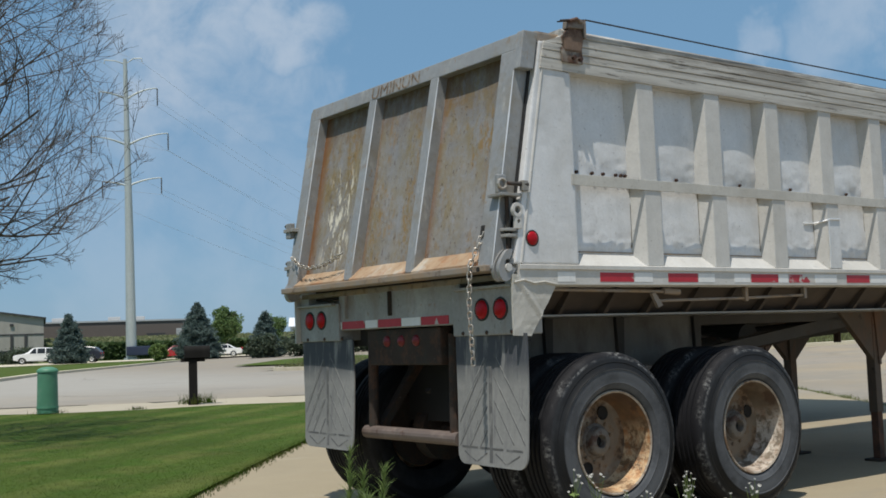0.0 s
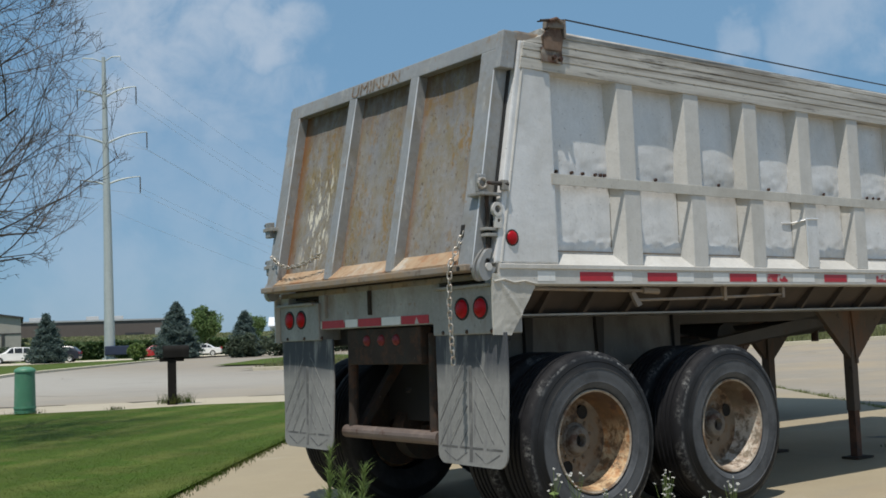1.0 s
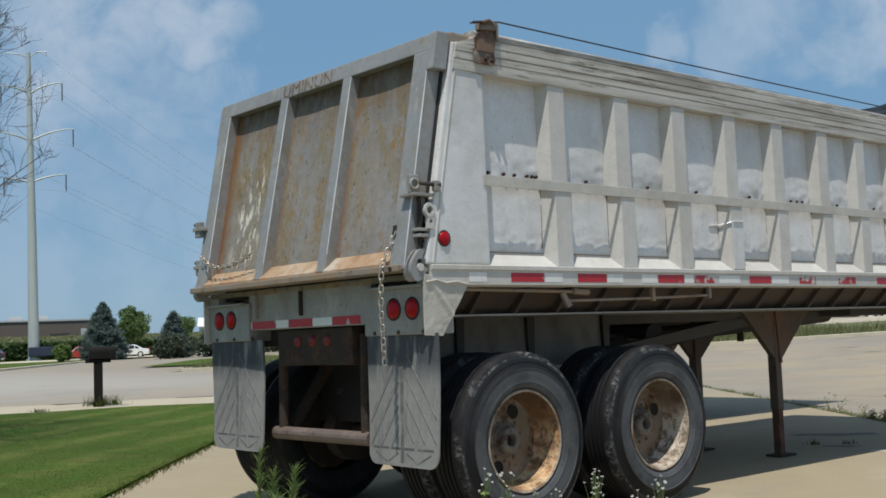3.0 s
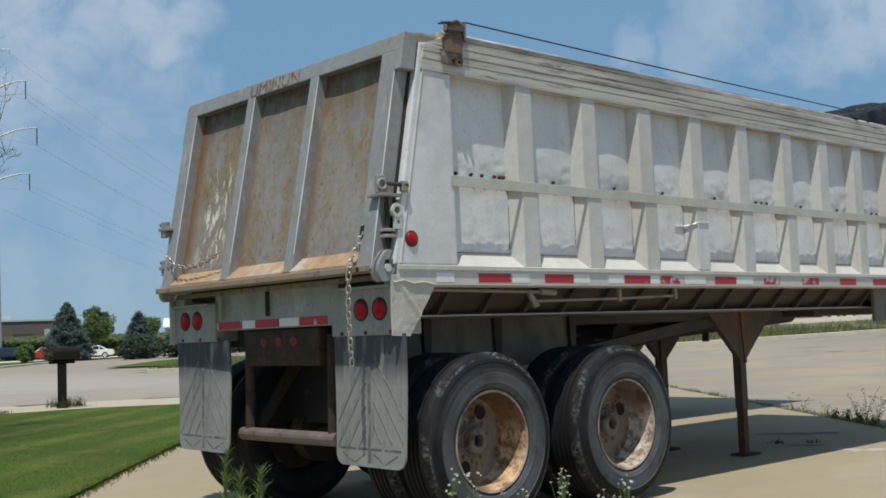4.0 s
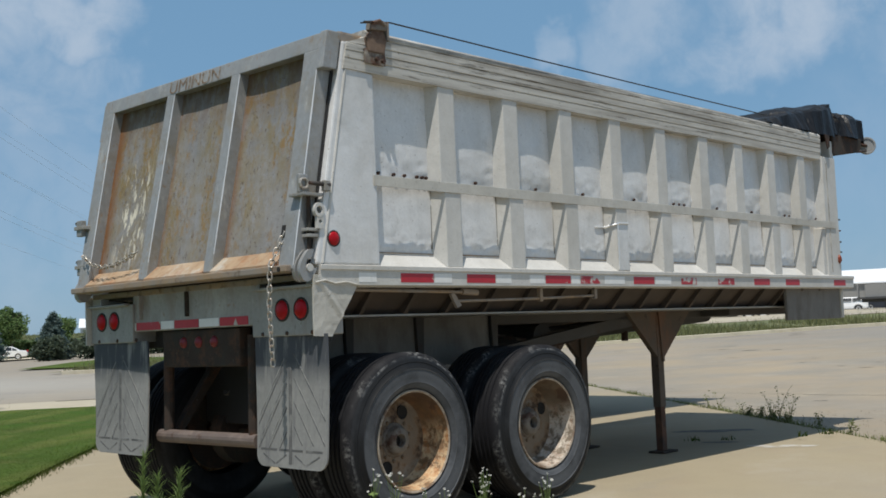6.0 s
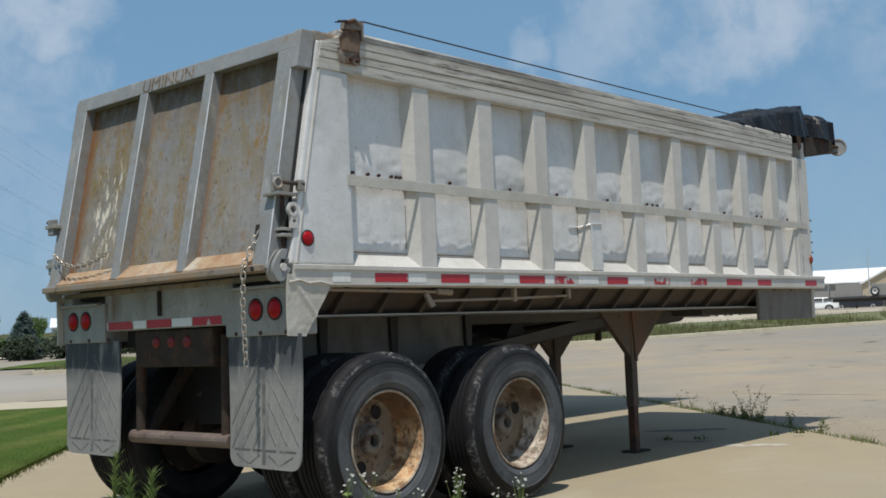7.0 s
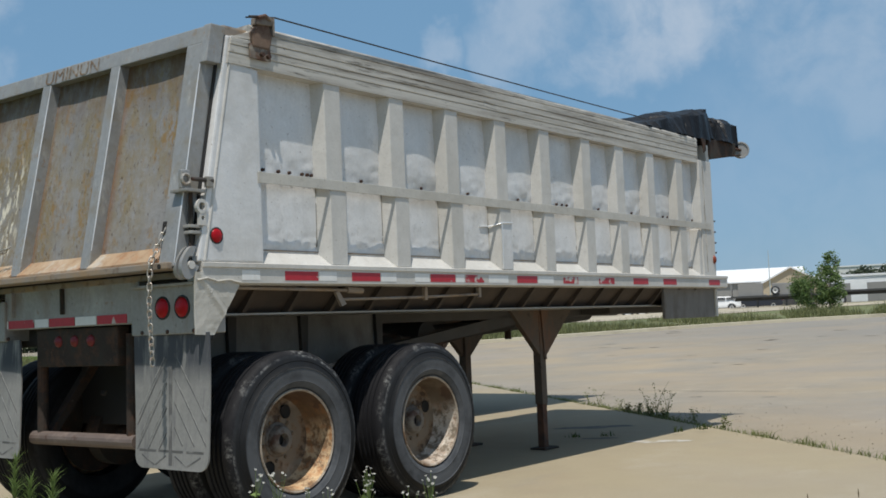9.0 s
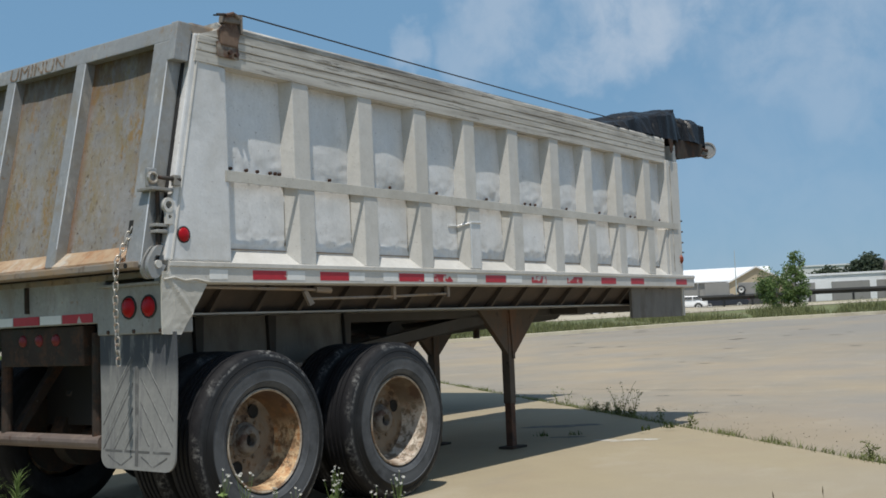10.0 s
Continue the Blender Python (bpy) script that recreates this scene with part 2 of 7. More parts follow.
_p.vary(0.12, 4).vary(0.1, 40, 4).blend((0.46, 0.455, 0.43), _p.band(_p.noise(5, 7, (1, 1, 0.5), 0.7), 0.52, 0.66, 0.6)).blend((0.11, 0.085, 0.065), _p.band(_p.noise(36, 6, rough=0.7), 0.62, 0.70, 0.8)).blend((0.22, 0.17, 0.13), _p.band(_p.noise(6, 6, (1, 1, 0.5)), 0.52, 0.72, 0.7)).blend(RUST, _p.band(_p.noise(14, 6), 0.66, 0.75, 0.6)).bump(0.2, 30, distance=0.005)
BUMPER = _p.m
_p = Mat("rusted brown steel", (0.038, 0.028, 0.022), 0.85, 0.0, 0.3)
_p.vary(0.25, 7).blend((0.095, 0.045, 0.026), _p.band(_p.noise(9, 7, rough=0.75), 0.50, 0.66, 0.9)).blend((0.13, 0.115, 0.10), _p.band(_p.noise(40, 6, rough=0.7), 0.62, 0.70, 0.7)).blend((0.03, 0.035, 0.03), _p.band(_p.noise(5, 4), 0.5, 0.7, 0.8)).bump(0.3, 60, distance=0.004)
RUSTY = _p.m
_p = Mat("dusty dark chassis steel", (0.050, 0.047, 0.043), 0.75, 0.0)
_p.vary(0.2, 4).blend((0.055, 0.048, 0.040), _p.band(_p.noise(5, 5, (1, 1, 0.6)), 0.45, 0.7, 0.8)).blend((0.05, 0.028, 0.018), _p.band(_p.noise(10, 6), 0.58, 0.72, 0.7)).bump(0.2, 40, distance=0.004)
CHASSIS = _p.m
_p = Mat("dusty grey hanger steel", (0.165, 0.155, 0.138), 0.75)
_p.vary(0.15, 4).blend((0.10, 0.085, 0.068), _p.band(_p.noise(5, 6, (1, 1, 0.5), 0.65), 0.48, 0.68, 0.8)).blend((0.23, 0.215, 0.19), _p.band(_p.noise(16, 6, (1, 1, 0.3), 0.7), 0.60, 0.70, 0.6)).bump(0.2, 40, distance=0.004)
HANGER = _p.m
_p = Mat("brown under-body steel", (0.052, 0.038, 0.028), 0.8)
_p.vary(0.2, 5).blend((0.07, 0.048, 0.033), _p.band(_p.noise(7, 6), 0.5, 0.7, 0.7)).bump(0.2, 30, distance=0.005)
UNDER = _p.m
_p = Mat("landing leg steel", (0.088, 0.068, 0.052), 0.75)
_p.vary(0.18, 4).blend((0.15, 0.072, 0.038), _p.band(_p.noise(3.5, 6, (1, 1, 0.5), 0.7), 0.5, 0.68, 0.8)).blend((0.035, 0.026, 0.02), _p.band(_p.noise(20, 6), 0.6, 0.7, 0.8)).bump(0.2, 40, distance=0.004)
LEG = _p.m
_p = Mat("tyre rubber", (0.012, 0.013, 0.015), 0.6, 0.0, 0.25)
_p.vary(0.2, 6).blend((0.036, 0.039, 0.043), _p.band(_p.noise(5, 6, rough=0.65), 0.44, 0.68, 0.7)).blend((0.15, 0.15, 0.15), _p.band(_p.noise(26, 7, rough=0.75), 0.64, 0.74, 0.6)).blend((0.010, 0.010, 0.011), _p.band(_p.noise(9, 6, rough=0.7), 0.56, 0.68, 0.8)).gloss(0.5, 0.75, 7).bump(0.2, 90, 3, distance=0.002)
_r = _p.n.new("ShaderNodeVectorMath")
_r.operation = "MULTIPLY"
_r.inputs[1].default_value = (1, 0, 1)
_p.l.new(_p.co, _r.inputs[0])
_d = _p.n.new("ShaderNodeVectorMath")
_d.operation = "LENGTH"
_p.l.new(_r.outputs["Vector"], _d.inputs[0])
# dust lies in the broad ring of the side wall, the rubbed shoulder and bead are darker
_p.blend((0.090, 0.095, 0.102), _p.times(_p.times(_p.times(_p.band(_d.outputs["Value"], 0.300, 0.312), _p.band(_d.outputs["Value"], 0.428, 0.415)), _p.axis("Y", 0.05, 0.02)), _p.band(_p.noise(4, 7, rough=0.7), 0.25, 0.55, 0.85)))
_p.blend((0.007, 0.0075, 0.0085), _p.times(_p.times(_p.band(_d.outputs["Value"], 0.420, 0.428), _p.band(_d.outputs["Value"], 0.482, 0.472)), _p.band(_p.noise(3, 6, rough=0.6), 0.28, 0.45, 0.95)))
_p.blend((0.20, 0.20, 0.195), _p.times(_p.times(_p.band(_d.outputs["Value"], 0.478, 0.486), _p.axis("Y", 0.05, 0.03)), _p.times(_p.band(_p.noise(3, 4), 0.42, 0.58), _p.band(_p.noise(22, 6, rough=0.75), 0.45, 0.58, 0.85))))
RUBBER = _p.m
_p = Mat("scuffed tread rubber", (0.012, 0.012, 0.014), 0.7, 0.0, 0.2)
_p.blend((0.030, 0.030, 0.032), _p.band(_p.noise(7, 6, rough=0.7), 0.50, 0.66, 0.6)).blend((0.17, 0.17, 0.165), _p.times(_p.times(_p.band(_p.noise(4, 5, rough=0.7), 0.47, 0.60), _p.axis("Y", 0.06, 0.035)), _p.band(_p.noise(24, 6, rough=0.75), 0.47, 0.60, 0.9))).bump(0.3, 60, distance=0.004)
TREAD = _p.m
_p = Mat("dusty mud flap rubber", (0.200, 0.200, 0.190), 0.75)
_p.vary(0.14, 5, 5, (1, 1, 0.3)).vary(0.10, 60, 4).blend((0.10, 0.10, 0.105), _p.band(_p.noise(9, 6, (1, 2.2, 0.35), 0.65), 0.54, 0.7, 0.7)).blend((0.29, 0.285, 0.265), _p.band(_p.noise(6, 6), 0.5, 0.75, 0.5))
# the gate lip's shadow on the upper flap, put into the colour with ragged streaks
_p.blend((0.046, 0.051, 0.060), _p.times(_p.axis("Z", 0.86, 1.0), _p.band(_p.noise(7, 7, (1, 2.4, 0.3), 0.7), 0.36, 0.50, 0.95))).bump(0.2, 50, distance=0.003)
FLAP = _p.m
_p = Mat("grooves of the mud flap", (0.095, 0.095, 0.093), 0.8)
_p.vary(0.2, 20).blend((0.19, 0.19, 0.18), _p.band(_p.noise(11, 5), 0.5, 0.62, 0.9))
FLAP_DARK = _p.m
_p = Mat("rubbed ridges of the mud flap", (0.28, 0.28, 0.265), 0.8)
_p.vary(0.2, 20).blend((0.17, 0.17, 0.165), _p.band(_p.noise(14, 5), 0.46, 0.58))
FLAP_PALE = _p.m


def make_rim(name, base, orange, spin, paint):
    """Flaking wheel paint: rust all round, with sunlight on the barrel's lower right coloured in."""
    m = Mat(name, base, 0.75)
    m.vary(0.3, 9)
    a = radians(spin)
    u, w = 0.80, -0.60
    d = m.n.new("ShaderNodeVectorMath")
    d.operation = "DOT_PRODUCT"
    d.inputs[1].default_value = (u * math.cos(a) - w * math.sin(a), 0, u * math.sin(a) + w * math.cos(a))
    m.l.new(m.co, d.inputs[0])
    sunlit = d.outputs["Value"]
    m.blend((0.22, 0.12, 0.06), m.band(m.noise(6, 6, rough=0.7), 0.40, 0.6, orange))
    m.blend((0.30, 0.125, 0.04), m.band(m.noise(13, 7, rough=0.75), 0.53, 0.66, orange * 0.7))
    m.blend((0.07, 0.038, 0.024), m.band(m.noise(6, 6, rough=0.65), 0.52, 0.60, 0.85))
    # the barrel's shaded side is coloured darker
    m.blend((0.075, 0.042, 0.025), m.times(m.band(sunlit, 0.12, -0.05, 0.9), m.band(m.noise(5, 6, rough=0.7), 0.30, 0.55)))
    # pale flaking paint and orange on the side the sun strikes
    m.blend(paint, m.times(m.band(sunlit, 0.12, 0.20), m.band(m.noise(12, 8, rough=0.75), 0.43, 0.54, 0.95)))
    m.blend((0.20, 0.10, 0.05), m.times(m.band(sunlit, 0.10, 0.20), m.band(m.noise(24, 6, rough=0.75), 0.57, 0.64, 0.8)))
    m.blend((0.40, 0.155, 0.042), m.times(m.band(sunlit, 0.06, 0.18, orange), m.band(m.noise(14, 7, rough=0.75), 0.50, 0.60, 0.8)))
    m.bump(0.3, 50, distance=0.004)
    return m.m


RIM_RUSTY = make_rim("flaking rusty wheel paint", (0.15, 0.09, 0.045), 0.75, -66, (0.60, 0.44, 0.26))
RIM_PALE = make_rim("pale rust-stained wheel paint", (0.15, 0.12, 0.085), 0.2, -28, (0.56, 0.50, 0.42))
_p = Mat("dark dished wheel disc", (0.20, 0.155, 0.11), 0.8)
_p.vary(0.25, 8).blend((0.33, 0.17, 0.06), _p.band(_p.noise(5, 6, rough=0.7), 0.48, 0.62)).blend((0.045, 0.029, 0.02), _p.band(_p.noise(5, 7, rough=0.7), 0.50, 0.58, 0.92)).blend((0.28, 0.235, 0.18), _p.band(_p.noise(9, 6), 0.56, 0.68, 0.7)).bump(0.3, 50, distance=0.004)
DISC = _p.m
_p = Mat("greasy hub iron", (0.045, 0.038, 0.033), 0.6, 0.2)
_p.vary(0.3, 20).blend(RUST_DARK, _p.band(_p.noise(15), 0.45, 0.65))
HUB = _p.m
_p = Mat("dusty wheel hub iron", (0.17, 0.15, 0.125), 0.7, 0.1)
_p.vary(0.25, 18).blend(RUST_DARK, _p.band(_p.noise(13, 6, rough=0.7), 0.50, 0.62, 0.9))
WHEEL_HUB = _p.m
HOLE = Mat("black opening", (0.012, 0.011, 0.010), 0.9).m
_p = Mat("red lamp lens", (0.36, 0.006, 0.012), 0.3, 0.0, 0.2)
_p.vary(0.15, 30).bump(0.25, 140, 1, distance=0.002)
RED_LENS = _p.m
_p = Mat("amber lamp lens", (0.20, 0.035, 0.010), 0.4)
_p.vary(0.1, 40)
AMBER_LENS = _p.m
_p = Mat("red reflective tape", (0.40, 0.018, 0.03), 0.4)
_p.vary(0.1, 30).blend((0.42, 0.40, 0.37), _p.band(_p.noise(17, 6), 0.66, 0.69)).bump(0.1, 200, 1, distance=0.001)
TAPE_RED = _p.m
_p = Mat("worn red reflective tape", (0.36, 0.02, 0.03), 0.45)
_p.blend((0.50, 0.48, 0.44), _p.band(_p.noise(9, 5), 0.52, 0.56))
TAPE_WORN = _p.m
_p = Mat("white reflective tape", (0.70, 0.70, 0.68), 0.4)
_p.vary(0.06, 20).blend((0.4, 0.38, 0.34), _p.band(_p.noise(10, 5), 0.58, 0.75, 0.6))
TAPE_WHITE = _p.m
_p = Mat("zinc chain steel", (0.42, 0.39, 0.34), 0.45, 0.6)
_p.vary(0.2, 40).blend(RUST, _p.band(_p.noise(30), 0.55, 0.7, 0.6))
CHAIN = _p.m
_p = Mat("black vinyl tarpaulin", (0.005, 0.005, 0.006), 0.42, 0.0, 0.3)
_p.vary(0.3, 6).bump(0.5, 7, 4, distance=0.04).bump(0.4, 30, 4, distance=0.01)
TARP = _p.m
CABLE = Mat("dark steel cable", (0.03, 0.03, 0.03), 0.5, 0.4).m
BLACK = Mat("black rubber and shade fill", (0.015, 0.015, 0.015), 0.6).m


def make_concrete(name, base, tan, road=False):
    m = Mat(name, base, 0.85)
    m.vary(0.08, 0.35, 3).vary(0.07, 3, 5).vary(0.08, 40, 4)
    m.blend(tan, m.band(m.noise(0.22, 4), 0.42, 0.66, 0.7))
    m.blend((0.29, 0.225, 0.15), m.band(m.noise(1.1, 7, rough=0.68), 0.52, 0.72, 0.5))
    m.blend((0.37, 0.33, 0.255), m.band(m.noise(0.7, 7, (1, 1.5, 1), 0.7), 0.56, 0.70, 0.45))
    m.blend((0.22, 0.20, 0.17), m.band(m.noise(0.5, 6, (1, 2.5, 1), 0.7), 0.60, 0.75, 0.35))
    m.blend((0.24, 0.215, 0.19), m.band(m.noise(0.09, 5, (1, 1, 1), 0.6), 0.50, 0.68, 0.6))
    m.blend((0.13, 0.115, 0.10), m.band(m.noise(4.5, 6, (1, 1.6, 1), 0.75), 0.70, 0.75, 0.5))
    if road:
        # the road's own paving is greyer and paler than the yard's
        m.blend((0.305, 0.285, 0.248), m.times(m.axis("Y", 17.0, 30.0), m.axis("X", 22.0, 12.0)))
        m.vary(0.06, 1.2, 6)
        # the yard: a warm tan stretch before the joint, greyer and blotched beyond
        d = m.n.new("ShaderNodeVectorMath")
        d.operation = "DOT_PRODUCT"
        d.inputs[1].default_value = (0.758, -0.652, 0)
        m.l.new(m.co, d.inputs[0])
        m.blend((0.37, 0.285, 0.175), m.times(m.times(m.band(d.outputs["Value"], 5.0, 8.5), m.band(d.outputs["Value"], 16.5, 11.0)), m.band(m.noise(0.45, 6, (1, 1, 1), 0.65), 0.36, 0.64, 0.42)))
        m.blend((0.205, 0.192, 0.170), m.times(m.band(d.outputs["Value"], 13.0, 24.0, 0.8), m.band(m.noise(0.3, 5, rough=0.6), 0.30, 0.55)))
        m.blend((0.19, 0.18, 0.17), m.band(m.noise(0.16, 5, (1, 0.8, 1), 0.6), 0.55, 0.75, 0.45))
        m.blend((0.20, 0.18, 0.15), m.times(m.band(m.noise(0.6, 5), 0.45, 0.6), m.band(m.noise(9, 6, (1, 1, 1), 0.75), 0.56, 0.66, 0.6)))
    m.bump(0.25, 120, 3, distance=0.003).bump(0.2, 9, 5, distance=0.01)
    return m.m


CONCRETE = make_concrete("driveway concrete", (0.292, 0.246, 0.166), (0.305, 0.252, 0.16))
ROAD = make_concrete("worn road concrete", (0.238, 0.212, 0.170), (0.275, 0.222, 0.152), True)
GUTTER = make_concrete("gutter concrete", (0.385, 0.34, 0.255), (0.39, 0.34, 0.245))
KERB = make_concrete("kerb concrete", (0.54, 0.49, 0.37), (0.55, 0.49, 0.36))
_p = Mat("field ground", (0.115, 0.13, 0.05), 0.95)
_p.vary(0.25, 0.05, 4).vary(0.3, 0.8, 5).blend((0.17, 0.14, 0.07), _p.band(_p.noise(0.12, 5), 0.5, 0.7, 0.7))
FIELD = _p.m


def thin(m, share=0.4):
    """Lets part of the light through, as thin leaves do."""
    t = m.n.new("ShaderNodeBsdfTranslucent")
    m.l.new(m.col, t.inputs["Color"])
    x = m.n.new("ShaderNodeMixShader")
    x.inputs["Fac"].default_value = share
    m.l.new(m.b.outputs["BSDF"], x.inputs[1])
    m.l.new(t.outputs["BSDF"], x.inputs[2])
    m.l.new(x.outputs["Shader"], m.n["Material Output"].inputs["Surface"])
    return m


def leaf(name, base, amount=0.45, rough=0.65):
    m = Mat(name, base, rough)
    m.by_object(amount, islands=True)
    return thin(m).m


def stripes(m):
    """Mowing stripes: broad bands a little lighter, along the driveway."""
    d = m.n.new("ShaderNodeVectorMath")
    d.operation = "DOT_PRODUCT"
    d.inputs[1].default_value = (0.66, -0.75, 0)
    m.l.new(m.co, d.inputs[0])
    s = m.n.new("ShaderNodeMath")
    s.operation = "SINE"
    k = m.n.new("ShaderNodeMath")
    k.operation = "MULTIPLY"
    k.inputs[1].default_value = 5.6
    m.l.new(d.outputs["Value"], k.inputs[0])
    m.l.new(k.outputs["Value"], s.inputs[0])
    m.blend((0.125, 0.138, 0.038), m.times(m.band(s.outputs["Value"], 0.0, 1.0, 0.55), m.band(m.noise(0.5, 5, rough=0.6), 0.28, 0.52)))
    m.blend((0.105, 0.102, 0.034), m.band(m.noise(0.9, 6, rough=0.65), 0.52, 0.68, 0.5))
    return m.blend((0.040, 0.092, 0.009), m.band(m.noise(1.3, 5, rough=0.6), 0.52, 0.66, 0.7))


_p = Mat("mown grass ground", (0.054, 0.086, 0.014), 0.9, 0.0, 0.1)
stripes(_p).vary(0.2, 0.5, 4).vary(0.2, 9, 5).bump(0.5, 60, distance=0.02)
GRASS = _p.m
_p = Mat("grass blades", (0.050, 0.082, 0.012), 0.7, 0.0, 0.1)
BLADE = thin(stripes(_p).by_object(0.05, islands=True), 0.6).m
BLADE_TALL = leaf("tall verge grass", (0.165, 0.170, 0.068), 0.5)
WEED = leaf("weed leaves", (0.15, 0.215, 0.06), 0.35)
LEAF_LIGHT = leaf("light bush leaves", (0.145, 0.21, 0.07), 0.3)
WEED_DARK = leaf("dull weed leaves", (0.175, 0.195, 0.068))
STRAW = leaf("dry stems", (0.20, 0.155, 0.08))
PETAL = leaf("white petals", (0.66, 0.65, 0.60), 0.1)
SPRUCE = leaf("blue spruce needles", (0.10, 0.145, 0.13), 0.12)
FOLIAGE = leaf("deciduous leaves", (0.125, 0.195, 0.065), 0.25)
FOLIAGE_DARK = leaf("dull shrub leaves", (0.075, 0.10, 0.062), 0.3)
CORN = leaf("corn leaves", (0.085, 0.135, 0.048), 0.2)
TASSEL = leaf("corn tassels", (0.20, 0.21, 0.095), 0.2)
_p = Mat("grey bark", (0.085, 0.068, 0.055), 0.9)
_p.vary(0.3, 12, 4, (1, 1, 0.3)).bump(0.4, 40, distance=0.01)
BARK = _p.m
_p = Mat("galvanised pole", (0.42, 0.46, 0.45), 0.5, 0.2)
_p.vary(0.06, 0.4).vary(0.05, 3)
POLE = _p.m
_p = Mat("green plastic", (0.075, 0.22, 0.135), 0.5)
_p.vary(0.1, 4).blend((0.15, 0.26, 0.19), _p.band(_p.noise(9), 0.5, 0.75, 0.5))
GREEN = _p.m
_p = Mat("dark painted wood", (0.012, 0.011, 0.010), 0.9, 0.0, 0.2)
_p.vary(0.3, 8, 4, (1, 1, 0.2))
DARKWOOD = _p.m


def plain(name, base, rough=0.6, metal=0.0, amount=0.07, scale=1.0):
    m = Mat(name, base, rough, metal)
    m.vary(amount, scale).vary(amount * 0.7, scale * 9)
    return m.m


_p = Mat("chipped pale flange paint", (0.34, 0.29, 0.23), 0.6)
_p.vary(0.2, 12).blend((0.15, 0.085, 0.045), _p.band(_p.noise(9, 6, rough=0.7), 0.46, 0.58, 0.9))
FLANGE = _p.m
BEIGE = plain("beige metal cladding", (0.36, 0.34, 0.30))
BROWN_WALL = plain("brown metal cladding", (0.13, 0.105, 0.09))
TAN_WALL = plain("tan metal cladding", (0.42, 0.35, 0.25))
WHITE_ROOF = plain("white metal roof", (0.72, 0.73, 0.74), 0.5)
GREY_WALL = plain("grey cladding", (0.24, 0.235, 0.225))
DARK_TRIM = plain("dark trim", (0.05, 0.05, 0.05))
WHITE_PAINT = plain("white car paint", (0.75, 0.75, 0.74), 0.25)
DARK_PAINT = plain("dark car paint", (0.03, 0.034, 0.045), 0.25)
RED_PAINT = plain("red car paint", (0.4, 0.03, 0.035), 0.3)
BLUE_PAINT = plain("dark blue paint", (0.025, 0.035, 0.07), 0.4)
GLASS_DARK = plain("dark window glass", (0.02, 0.023, 0.026), 0.08)
PALE = plain("pale steel", (0.5, 0.5, 0.49), 0.5, 0.2)
SIGN_WHITE = plain("off-white paint", (0.62, 0.62, 0.6))

# ---- building helpers ----
def mesh_of(bm, name, smooth=False):
    me = bpy.data.meshes.new(name)
    bmesh.ops.recalc_face_normals(bm, faces=bm.faces[:])
    bm.to_mesh(me)
    bm.free()
    if smooth:
        me.polygons.foreach_set("use_smooth", [True] * len(me.polygons))
        me.set_sharp_from_angle(angle=radians(40))
    return me


def part(name, bm, material, parent, label="", smooth=False, at=None):
    """Links a bmesh, or a ready mesh, as one mesh object under a thing or a part."""
    me = bm if isinstance(bm, bpy.types.Mesh) else mesh_of(bm, name, smooth)
    if not me.materials:
        me.materials.append(material)
    ob = new(name, me)
    ob.parent = parent
    if at is not None:
        ob.matrix_basis = at
    return tagged(ob, label)


def thing(name, label, category, at=(0, 0, 0), turn=0.0, group="", kind=""):
    ob = new(name)
    ob.empty_display_size = 0.2
    ob.matrix_basis = pose(*at, 0, 0, turn)
    return tagged(ob, label, category, group, kind)


def structure(name, bm, material, label, category, smooth=False, kind="structure"):
    me = mesh_of(bm, name, smooth)
    me.materials.append(material)
    return tagged(new(name, me), label, category, kind=kind)


def box(x0, x1, y0, y1, z0, z1, bevel=0.0, bm=None):
    bm = bm or bmesh.new()
    made = bmesh.ops.create_cube(bm, size=1.0)["verts"]
    bmesh.ops.scale(bm, verts=made, vec=(abs(x1 - x0), abs(y1 - y0), abs(z1 - z0)))
    bmesh.ops.translate(bm, verts=made, vec=((x0 + x1) / 2, (y0 + y1) / 2, (z0 + z1) / 2))
    if bevel:
        edges = list({e for v in made for e in v.link_edges})
        bmesh.ops.bevel(bm, geom=edges, offset=bevel, segments=2, affect="EDGES", profile=0.6)
    return bm


def prism(points, vec, bm=None, bevel=0.0):
    """A solid from a plane outline, drawn out along vec."""
    bm = bm or bmesh.new()
    lower = [bm.verts.new(p) for p in points]
    upper = [bm.verts.new(Vector(p) + Vector(vec)) for p in points]
    n = len(points)
    faces = [bm.faces.new(lower), bm.faces.new(upper[::-1])]
    faces += [bm.faces.new((lower[i], upper[i], upper[(i + 1) % n], lower[(i + 1) % n])) for i in range(n)]
    if bevel:
        edges = list({e for f in faces for e in f.edges})
        bmesh.ops.recalc_face_normals(bm, faces=faces)
        bmesh.ops.bevel(bm, geom=edges, offset=bevel, segments=2, affect="EDGES", profile=0.6)
    return bm


def hexa(a, b, bm=None, bevel=0.0):
    """A solid between two four-cornered faces."""
    bm = bm or bmesh.new()
    p, q = [bm.verts.new(v) for v in a], [bm.verts.new(v) for v in b]
    faces = [bm.faces.new(p), bm.faces.new(q[::-1])]
    faces += [bm.faces.new((p[i], q[i], q[(i + 1) % 4], p[(i + 1) % 4])) for i in range(4)]
    if bevel:
        bmesh.ops.recalc_face_normals(bm, faces=faces)
        bmesh.ops.bevel(bm, geom=list({e for f in faces for e in f.edges}), offset=bevel, segments=2, affect="EDGES", profile=0.6)
    return bm


